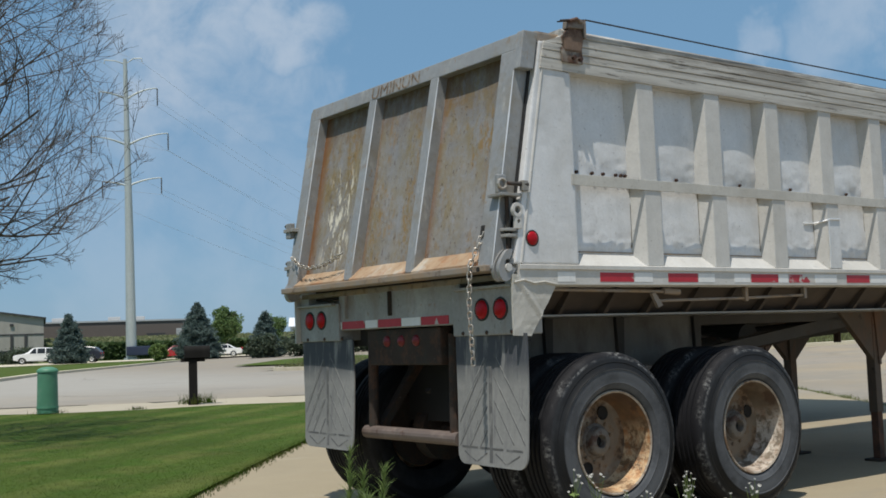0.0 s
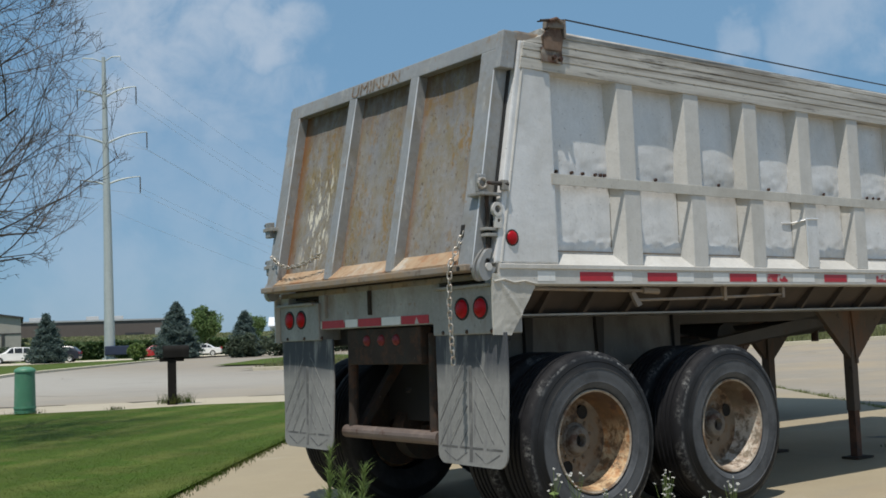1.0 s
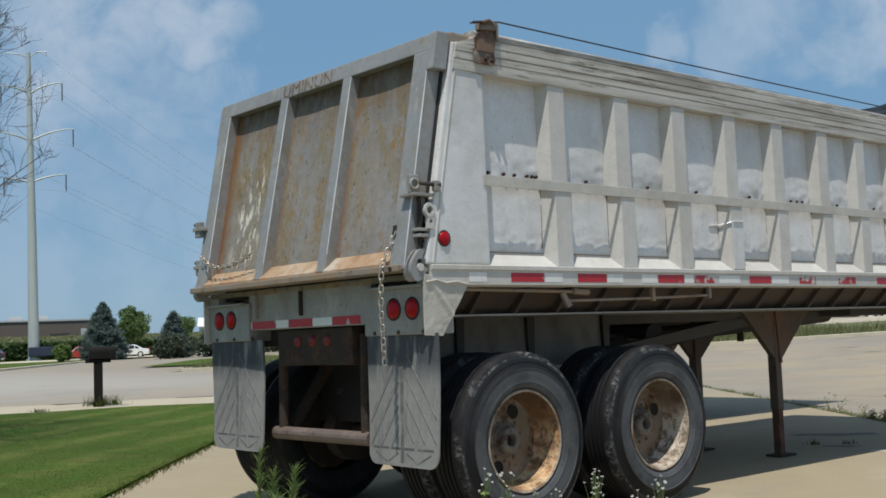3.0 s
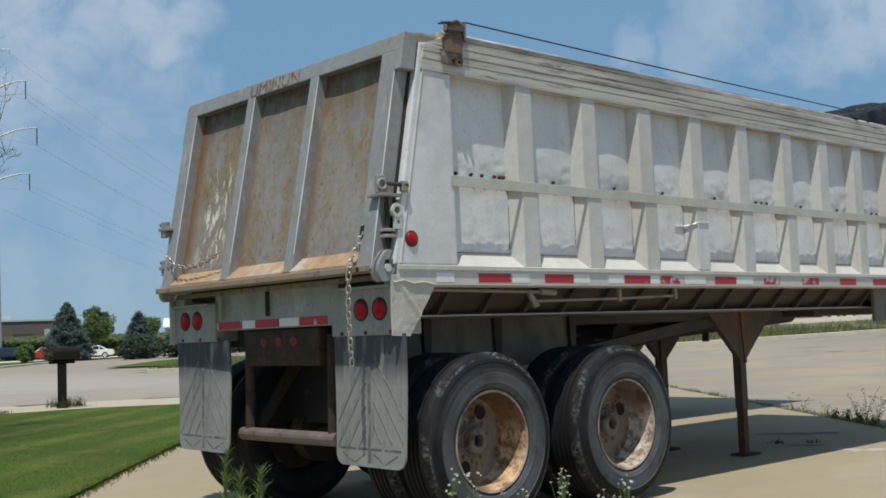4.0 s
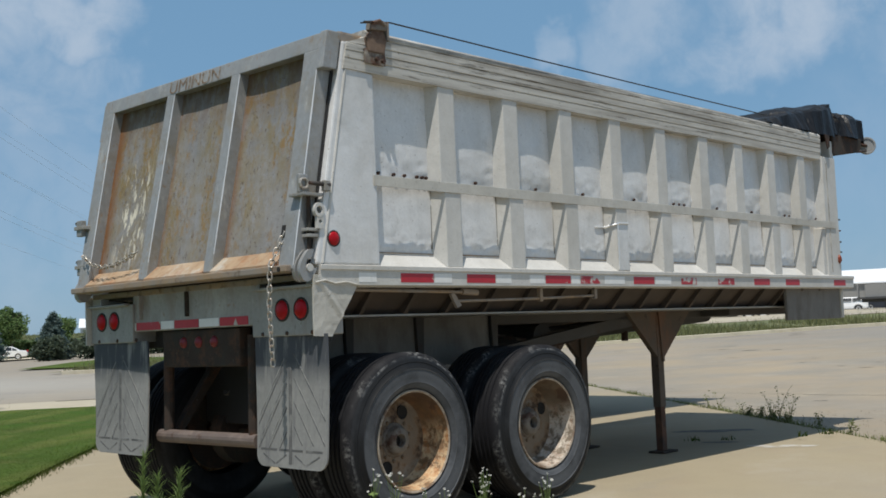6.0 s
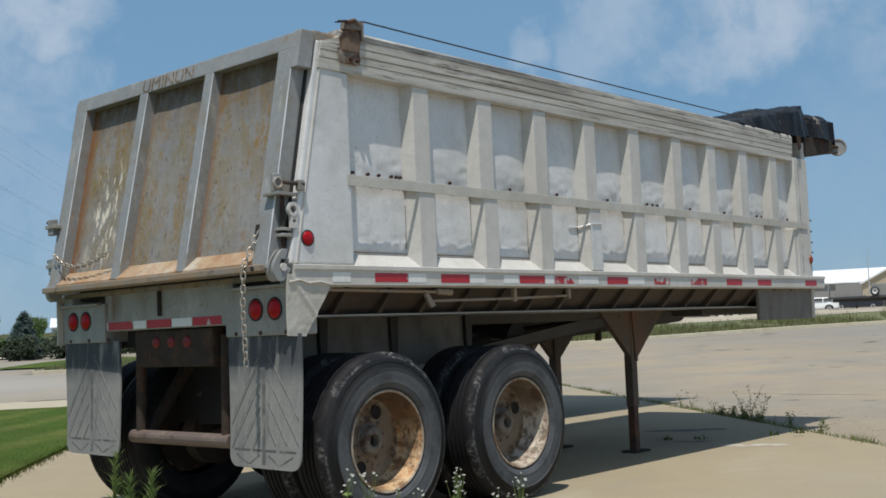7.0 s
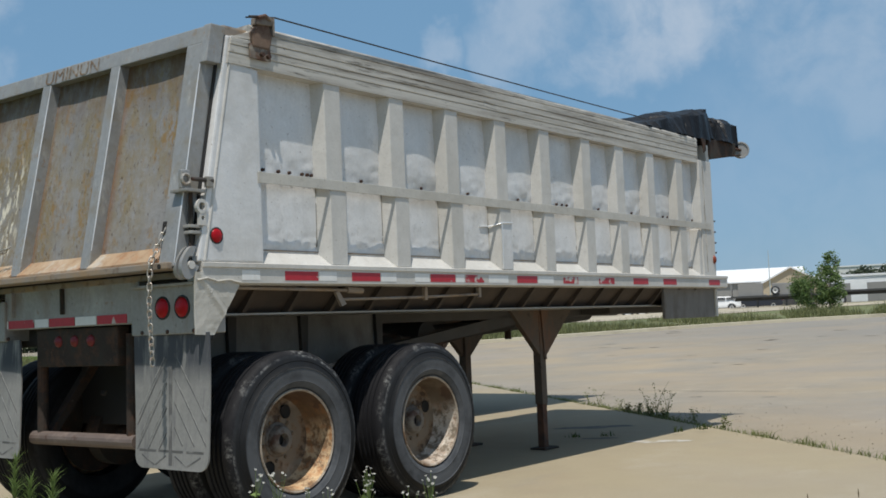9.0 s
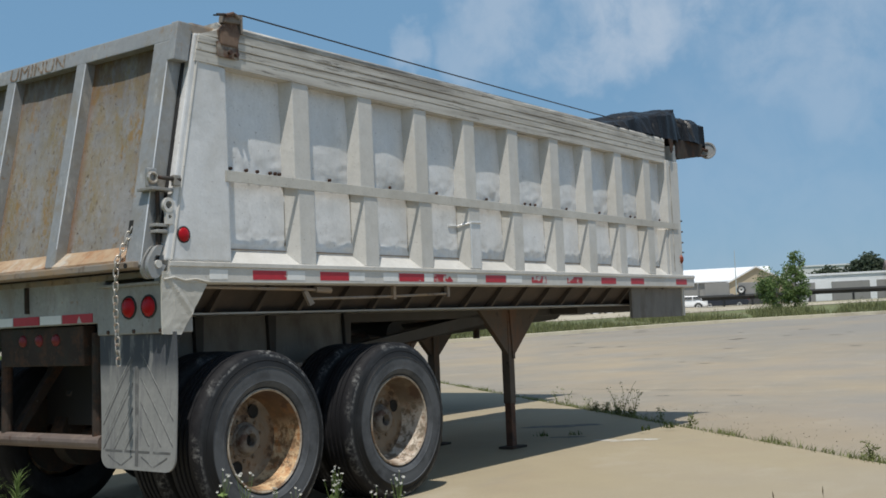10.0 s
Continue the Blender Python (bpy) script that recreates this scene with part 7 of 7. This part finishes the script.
# ---- far trailers and cars ----
FAR_WHEEL = mesh_of(lathe([(0.0, 0.02), (0.2, 0.03), (0.27, -0.02), (0.30, 0.0), (0.48, 0.0), (0.5, 0.05), (0.5, 0.24), (0.3, 0.26)], 20), "tyre", True)
FAR_WHEEL.materials.append(RUBBER)
FAR_RIM = mesh_of(lathe([(0.0, 0.03), (0.2, 0.02), (0.28, -0.03), (0.30, -0.02)], 20), "rim", True)
FAR_RIM.materials.append(PALE)


def far_wheel(parent, x, y, z, r, turn=0):
    w = new("wheel")
    w.parent = parent
    w.matrix_basis = pose(x, y, z, 0, 0, turn) @ Matrix.Diagonal((r / 0.5, r / 0.5, r / 0.5, 1))
    part("tyre", FAR_WHEEL, RUBBER, w)
    part("rim", FAR_RIM, PALE, w)


def build_flatbed(at, turn, length, label, wheels, legs, cargo=()):
    f = thing("flatbed_trailer", label, "trailer", at, turn, group="flatbed trailers in the far yard")
    part("deck", box(0, length, 0, 2.4, 1.02, 1.12, 0.02), DARK_TRIM, f, "dark steel deck")
    part("side_rail", box(0, length, -0.03, 0.03, 0.98, 1.14, 0.01), DARK_TRIM, f)
    for y in (0.75, 1.65):
        part("beam", box(0.3, length - 0.3, y - 0.07, y + 0.07, 0.74, 1.02), DARK_TRIM, f)
    part("headboard", box(0.0, 0.1, 0.1, 2.3, 1.12, 2.2, 0.02), GREY_WALL, f)
    for x in wheels:
        for y, t in ((0.0, 0), (2.4, 180)):
            far_wheel(f, x, y, 0.5, 0.5, t)
    for x in legs:
        for y in (0.5, 1.9):
            part("leg", box(x - 0.07, x + 0.07, y - 0.07, y + 0.07, 0.0, 0.95), DARK_TRIM, f)
            part("leg_foot", box(x - 0.16, x + 0.16, y - 0.12, y + 0.12, 0.0, 0.04), DARK_TRIM, f)
    return f


bed = build_flatbed((83.7, 32.6, 1.47), -69, 9.0, "dark empty flatbed trailer standing in the far yard", (7.4, 8.5), (2.1, 4.4, 6.0))
spare = new("spare_wheel")
spare.parent = bed
spare.matrix_basis = pose(3.55, -0.12, 1.50) @ Matrix.Diagonal((0.72, 0.8, 0.72, 1))
part("tyre", FAR_WHEEL, RUBBER, spare)
part("rim", FAR_RIM, PALE, spare)
part("tool_box", box(0.6, 2.6, 0.2, 2.1, 1.13, 2.15, 0.03), GREY_WALL, bed, "grey box on the deck")
part("tool_box", box(3.3, 5.2, 0.2, 2.1, 1.13, 2.1, 0.03), GREY_WALL, bed, "grey box on the deck")
build_flatbed((86.6, 25.4, 1.62), -73, 14.0, "dark flatbed trailer with grey boxes in the far yard", (12.0, 13.2), (4.5,))
for k, (x, y, L) in enumerate(((74.0, 58.0, 12.0), (78.5, 48.5, 11.0))):
    build_flatbed((x, y, 1.05 + 0.15 * k), -62, L, "dark low trailer parked in the far yard", (8.0, 9.2), (2.0,))


def build_car(at, turn, paint, label, tall=1.45, length=4.5, suv=True):
    c = thing("car", label, "car", at, turn)
    h = tall
    if suv:
        side = [(0.0, 0.45), (0.02, 0.85), (0.22, 0.95), (1.10, 1.06), (1.45, 1.24), (1.85, h - 0.08), (2.3, h), (3.5, h - 0.03), (3.95, h - 0.12), (4.32, 1.12), (4.47, 0.98), (4.5, 0.5), (4.4, 0.32), (4.0, 0.30), (3.95, 0.5), (3.75, 0.66), (3.45, 0.66), (3.25, 0.5), (3.2, 0.30), (1.25, 0.30), (1.2, 0.5), (1.0, 0.66), (0.7, 0.66), (0.5, 0.5), (0.45, 0.32)]
    else:
        side = [(0.0, 0.45), (0.03, 0.72), (0.5, 0.82), (1.25, 0.90), (1.95, h), (3.0, h), (3.75, 0.95), (4.4, 0.90), (4.5, 0.7), (4.5, 0.42), (4.3, 0.30), (0.2, 0.30)]
    s = length / 4.5
    bm = prism([(x * s, 0, z) for x, z in side], (0, 1.78, 0), bevel=0.06)
    for v in bm.verts:
        if v.co.z > 1.0:
            f = (v.co.z - 1.0) / (h - 1.0 + 1e-6)
            v.co.y += (0.22 if v.co.y < 0.89 else -0.22) * f
    part("body", bm, paint, c, smooth=False)
    z0, z1 = (1.06, h - 0.10) if suv else (0.95, h - 0.07)
    for x0, x1, k0, k1 in ((1.55, 2.22, 0.45, 0.12), (2.3, 3.05, 0.02, 0.02), (3.13, 3.95, 0.02, 0.40)) if suv else ((1.45, 2.32, 0.55, 0.1), (2.38, 2.98, 0.02, 0.1), (3.04, 3.58, 0.02, 0.62)):
        for y in (0.0, 1.78):
            d = 1 if y == 0 else -1
            a = [(x0 * s, y - 0.012 * d + 0.02 * d, z0), (x1 * s, y - 0.012 * d + 0.02 * d, z0), ((x1 - max(0, k1 - 0.1)) * s, y + 0.165 * d, z1), ((x0 + k0) * s, y + 0.165 * d, z1)]
            part("side_window", hexa(a, [(p[0], p[1] + 0.03 * d, p[2]) for p in a]), GLASS_DARK, c)
    for x in (0.85, 3.6):
        far_wheel(c, x * s, -0.01, 0.33, 0.33)
        far_wheel(c, x * s, 1.79, 0.33, 0.33, 180)
    part("headlight", box(-0.01, 0.12, 0.12, 0.5, 0.68, 0.82, 0.02), PALE, c)
    part("headlight", box(-0.01, 0.12, 1.28, 1.66, 0.68, 0.82, 0.02), PALE, c)
    part("tail_light", box(length - 0.08, length + 0.01, 0.1, 0.35, 0.78, 1.0, 0.02), RED_LENS, c)
    part("tail_light", box(length - 0.08, length + 0.01, 1.43, 1.68, 0.78, 1.0, 0.02), RED_LENS, c)
    return c


sheet([(15, 92), (27, 97), (40, 104), (58, 104), (75, 116), (74, 122), (40, 117), (12, 116)], 14.0, 0.10, "car_park", KERB, "pale concrete car park", "pavement")
build_car((27.6, 111.2, 0.1), -15, WHITE_PAINT, "white sport utility car parked beyond the road", 1.66)
build_car((30.6, 107.6, 0.1), -30, DARK_PAINT, "dark car parked behind the spruce", 1.6)
build_car((41.2, 107.6, 0.1), -20, RED_PAINT, "small red car parked by the corn", 1.35, 3.9, False)
build_car((47.2, 110.3, 0.1), -30, WHITE_PAINT, "white sedan parked by the corn", 1.38, 4.6, False)
build_car((95.5, 41.5, 1.5), -68, WHITE_PAINT, "white car parked in the far yard", 1.4)
build_car((97.0, 38.0, 1.53), -68, DARK_PAINT, "dark car parked in the far yard", 1.4, 4.5, False)
van = thing("box_trailer", "dark blue box trailer beside the corn", "trailer", (42.6, 120.0, 0.1), -18)
part("body", box(0, 4.2, 0, 2.2, 0.45, 1.5, 0.08), BLUE_PAINT, van)
for x in (3.2, 4.1):
    far_wheel(van, x, -0.02, 0.36, 0.36)

# ---- grass, weeds and flowers ----
def scatter(rng, outline, n, x0, x1, y0, y1):
    p = np.stack([rng.uniform(x0, x1, n), rng.uniform(y0, y1, n)], 1)
    return np.array([q for q in p if inside(q[0], q[1], outline)])


def build_lawn_grass():
    rng = np.random.default_rng(2)
    p = scatter(rng, LAWN, 380000, -5.0, 7.6, 2.4, 18.5)
    # nearer grass stands denser
    d = np.hypot(p[:, 0] - EYE[0], p[:, 1] - EYE[1])
    p = p[rng.uniform(0, 1, len(p)) < np.clip(11.0 / d, 0, 1) ** 1.2]
    roots = np.column_stack([p, np.full(len(p), 0.022)])
    h = rng.uniform(0.007, 0.014, len(p)) * (1 + 0.6 * (rng.uniform(0, 1, len(p)) > 0.96))
    tagged(new("lawn_grass", blades(rng, roots, h, rng.uniform(0.004, 0.008, len(p)), 1.1, "lawn_grass", BLADE)), "short mown lawn grass blades", "grass", kind="stuff")


build_lawn_grass()


def build_edge_grass():
    """A ragged fringe where the lawn overhangs the slabs."""
    rng = np.random.default_rng(5)
    pts = []
    for (x0, y0), (x1, y1) in zip(LAWN[:10], LAWN[1:11]):
        m = int(420 * math.hypot(x1 - x0, y1 - y0))
        f = rng.uniform(0, 1, m)
        pts.append(np.stack([x0 + (x1 - x0) * f + rng.normal(0, 0.05, m), y0 + (y1 - y0) * f + rng.normal(0, 0.05, m)], 1))
    p = np.concatenate(pts)
    roots = np.column_stack([p, np.full(len(p), 0.0)])
    tagged(new("edge_grass", blades(rng, roots, rng.uniform(0.025, 0.07, len(p)), rng.uniform(0.004, 0.008, len(p)), 1.3, "edge_grass", BLADE)), "ragged grass edge over the slab", "grass", kind="stuff")


build_edge_grass()


def build_verge_grass():
    rng = np.random.default_rng(6)
    pts, hs = [], []
    for (x0, y0), (x1, y1) in zip(KERB_FAR[:-1], KERB_FAR[1:]):
        m = int(520 * math.hypot(x1 - x0, y1 - y0))
        f, d = rng.uniform(0, 1, m), 0.3 + 16 * rng.uniform(0, 1, m) ** 1.6
        nx, ny = y1 - y0, -(x1 - x0)
        k = -1 / math.hypot(nx, ny)
        pts.append(np.stack([x0 + (x1 - x0) * f + nx * k * d, y0 + (y1 - y0) * f + ny * k * d], 1))
        clump = np.array([noise.noise((q[0] * 0.55, q[1] * 0.55, 3.0)) for q in pts[-1]])
        hs.append(rng.uniform(0.15, 0.5, m) * (0.5 + 0.5 * np.clip(d / 3, 0, 1)) * np.clip(1.0 + 1.4 * clump, 0.35, 2.0))
    p, h = np.concatenate(pts), np.concatenate(hs)
    roots = np.column_stack([p, [rise(x, y) + 0.06 for x, y in p]])
    tagged(new("verge_grass", blades(rng, roots, h, rng.uniform(0.02, 0.05, len(p)), 0.7, "verge_grass", BLADE_TALL)), "tall uncut verge grass", "grass", kind="stuff")


build_verge_grass()


def build_joint_weeds():
    """Low weeds in tufts along the joint between driveway and yard."""
    rng = np.random.default_rng(9)
    pts, hs = [], []
    s = -8.5
    while s < 16:
        tuft = rng.uniform(0.25, 1.0)
        if rng.uniform() < 0.82:
            m = int(90 * tuft + 20)
            a = s + rng.normal(0, 0.16, m)
            c = 0.02 + rng.normal(0, 0.035 + 0.02 * tuft, m)
            pts.append(np.stack([JOINT.x + ALONG.x * a + ACROSS.x * c, JOINT.y + ALONG.y * a + ACROSS.y * c], 1))
            hs.append(rng.uniform(0.015, 0.075, m) * (0.5 + tuft))
        s += rng.uniform(0.12, 0.36)
    p, h = np.concatenate(pts), np.concatenate(hs)
    roots = np.column_stack([p, np.full(len(p), -0.02)])
    tagged(new("joint_weeds", blades(rng, roots, h, rng.uniform(0.006, 0.013, len(p)), 1.1, "joint_weeds", WEED_DARK)), "green weeds growing in the slab joint", "weeds", kind="stuff")


build_joint_weeds()


def leafy_weed(at, height, seed, material, stems, label, leaf=0.035, spread=0.3, per=26):
    rng = np.random.default_rng(seed)
    t = thing("weed", label, "weed", at)
    bm, places = bmesh.new(), []
    for k in range(stems):
        a = rng.uniform(0, 2 * math.pi)
        h = height * rng.uniform(0.6, 1.0)
        o = spread * height * rng.uniform(0.2, 1.0)
        pts = [(o * f * f * math.cos(a), o * f * f * math.sin(a), h * f) for f in (j / 6 for j in range(7))]
        tube(pts, [0.004 * (1 - 0.7 * j / 6) for j in range(7)], 5, bm)
        f = rng.uniform(0.12, 1.0, per)
        places.append(np.stack([o * f * f * math.cos(a) + rng.normal(0, 0.022, per), o * f * f * math.sin(a) + rng.normal(0, 0.022, per), h * f + rng.normal(0, 0.012, per)], 1))
    part("stem", bm, material, t)
    part("leaves", leaves(rng, np.concatenate(places), leaf, "leaves", material), material, t)


# taller dark weeds standing in the joint
for k, (s, h, n) in enumerate(((1.05, 0.34, 3), (1.35, 0.42, 4), (1.6, 0.38, 3), (1.15, 0.16, 9), (1.5, 0.14, 9), (1.9, 0.14, 9), (2.25, 0.13, 9), (2.5, 0.2, 3), (0.35, 0.20, 4), (-0.35, 0.17, 4), (3.3, 0.26, 2), (3.7, 0.30, 2), (-3.35, 0.17, 6), (-4.6, 0.12, 5))):
    p = JOINT + ALONG * s + ACROSS * 0.03
    leafy_weed((p.x, p.y, -0.02), h, 100 + k, WEED_DARK, n, "dark straggly weed in the slab joint", 0.012, 0.5, 22)


def plume_weed(at, height, seed, stems):
    """The feathery bright green weed beside the tail: upright stems thick with fine curved leaves."""
    rng = np.random.default_rng(seed)
    t = thing("weed", "feathery bright green weed in front of the trailer", "weed", at)
    bm, roots, hs = bmesh.new(), [], []
    for k in range(stems):
        a = rng.uniform(-1.7, 0.3)
        h = height * (1.0 if k == 0 else rng.uniform(0.6, 0.95))
        o = 0.0 if k == 0 else rng.uniform(0.02, 0.11)
        curve = [(o * f * math.cos(a) + 0.01 * math.sin(6 * f + k), o * f * math.sin(a), h * f) for f in (j / 8 for j in range(9))]
        tube(curve, [0.0045 * (1 - 0.75 * j / 8) for j in range(9)], 5, bm)
        f = rng.uniform(0.22, 1.0, 420)
        roots.append(np.stack([o * f * math.cos(a) + 0.01 * np.sin(6 * f + k), o * f * math.sin(a), h * f * 0.97], 1))
        hs.append(rng.uniform(0.04, 0.10, 420) * (1.25 - 0.6 * f))
    part("stem", bm, WEED, t)
    r, h = np.concatenate(roots), np.concatenate(hs)
    part("leaves", blades(rng, r, h, rng.uniform(0.0035, 0.0065, len(r)), 1.1, "leaves", WEED, 3), WEED, t)


plume_weed((-2.07, -1.74, 0.0), 0.82, 41, 12)
plume_weed((-2.05, -1.76, 0.0), 0.68, 43, 11)
plume_weed((-2.02, -1.80, 0.0), 0.60, 42, 9)


def fleabane(at, height, seed, heads):
    """A slender stem that branches into a cluster of small white flower heads."""
    rng = random.Random(seed)
    t = thing("wildflower", "slender wildflower with small white heads", "flower", at, group="white wildflowers")
    bm = bmesh.new()
    tube([(0, 0, 0), (0.008, 0.004, height * 0.5), (0.0, 0.0, height * 0.86)], [0.003, 0.0025, 0.002], 5, bm)
    tips = []
    for k in range(heads):
        a, r = rng.uniform(0, 2 * math.pi), rng.uniform(0.006, 0.042)
        tip = Vector((r * math.cos(a), r * math.sin(a), height * 0.86 + rng.uniform(0.015, 0.115)))
        tube([(0, 0, height * rng.uniform(0.74, 0.86)), (tip.x * 0.6, tip.y * 0.6, (height * 0.82 + tip.z) / 2), tip], [0.0014, 0.0012, 0.001], 4, bm)
        tips.append(tip)
    part("stem", bm, WEED, t)
    for tip in tips:
        bm = bmesh.new()
        for k in range(9):
            a = 2 * math.pi * k / 9
            c, s = math.cos(a), math.sin(a)
            q = [(0.0015 * c, 0.002 * s, 0.0), (0.0058 * c - 0.0016 * s, 0.0058 * s + 0.0016 * c, 0.003), (0.0082 * c, 0.0082 * s, 0.002), (0.0058 * c + 0.0016 * s, 0.0058 * s - 0.0016 * c, 0.003)]
            bm.faces.new([bm.verts.new(v) for v in q])
        bmesh.ops.create_cone(bm, segments=8, radius1=0.0035, radius2=0.003, depth=0.004, cap_ends=True)
        part("flower_head", bm, PETAL, t, at=Matrix.Translation(tip) @ pose(0, 0, 0, rng.uniform(-45, 45), rng.uniform(-45, 45), rng.uniform(0, 90)) @ Matrix.Scale(rng.uniform(0.65, 1.05), 4))
    rl = np.random.default_rng(seed)
    f = rl.uniform(0.1, 0.88, 26)
    part("leaves", leaves(rl, np.stack([rl.normal(0, 0.014, 26), rl.normal(0, 0.014, 26), height * f], 1), 0.022, "leaves", WEED), WEED, t)


for k, (x, y, h, n) in enumerate(((-0.44, -1.60, 0.50, 16), (-0.40, -1.55, 0.46, 10), (-0.35, -1.85, 0.48, 12), (-0.40, -1.78, 0.44, 9), (-0.80, -1.46, 0.52, 10), (-0.88, -1.42, 0.56, 8), (-0.70, -1.52, 0.46, 9), (-0.93, -1.46, 0.46, 6), (-0.62, -1.56, 0.43, 6))):
    fleabane((x, y, 0.0), h + 0.03, 70 + k, n)


def seed_stem(at, height, seed):
    rng = random.Random(seed)
    t = thing("seed_stalk", "dry thin stalk with a brown seed head", "grass", at, group="dry stalks")
    lean = rng.uniform(-0.04, 0.04)
    part("stalk", tube([(0, 0, 0), (lean * 0.4, 0, height * 0.6), (lean, 0.01, height)], [0.0011, 0.0009, 0.0007], 4), STRAW, t)
    part("seed_head", tube([(lean, 0.01, height - 0.008), (lean * 1.1, 0.01, height + 0.006), (lean * 1.2, 0.01, height + 0.024)], [0.0012, 0.0028, 0.001], 6), STRAW, t)


rs = random.Random(77)
for k in range(9):
    f = k / 8
    seed_stem((0.30 + 0.24 * f + rs.uniform(-0.06, 0.06), -2.88 - 0.62 * f + rs.uniform(-0.06, 0.06), 0.0), 0.38 + 0.05 * f + rs.uniform(-0.06, 0.03), 200 + k)
# grass tufts at the mailbox and pedestal
for k, (x, y, n, w, h) in enumerate(((5.4, 16.4, 260, 0.28, 0.30), (5.62, 16.3, 60, 0.14, 0.30), (2.45, 16.15, 160, 0.24, 0.12), (3.9, 15.6, 70, 0.12, 0.1), (5.32, 0.9, 30, 0.06, 0.07), (5.5, 0.66, 26, 0.06, 0.06), (6.02, 0.16, 24, 0.05, 0.08), (6.3, 0.04, 30, 0.05, 0.09))):
    rg = np.random.default_rng(300 + k)
    roots = np.column_stack([rg.normal(x, w * 0.6, n), rg.normal(y, w * 0.6, n), np.full(n, 0.03)])
    tagged(new("grass_tuft", blades(rg, roots, rg.uniform(0.3, 1.0, n) * h, rg.uniform(0.008, 0.014, n), 0.9, "grass_tuft", BLADE)), "unmown grass tuft round a post", "grass", kind="stuff")


def gravel():
    """Loose bits of gravel on the yard beyond the joint."""
    rng = np.random.default_rng(12)
    n = 420
    a, c = rng.uniform(-6.5, 2.5, n), 0.15 + np.abs(rng.normal(0, 0.9, n))
    x, y = JOINT.x + ALONG.x * a + ACROSS.x * c, JOINT.y + ALONG.y * a + ACROSS.y * c
    s = rng.uniform(0.002, 0.006, n)
    corners = np.array([(1, 1, 1), (1, -1, -1), (-1, 1, -1), (-1, -1, 1)]) * 0.8
    v = np.stack([x, y, np.full(n, -0.014)], 1)[:, None] + corners[None] * s[:, None, None] * rng.uniform(0.6, 1.3, (n, 4, 1))
    f = (np.arange(n)[:, None, None] * 4 + np.array([(0, 1, 2), (0, 3, 1), (0, 2, 3), (1, 3, 2)])[None]).reshape(-1, 3)
    tagged(new("gravel", soup("gravel", v.reshape(-1, 3), f, ROAD)), "scattered loose gravel on the yard", "gravel", kind="stuff")


gravel()
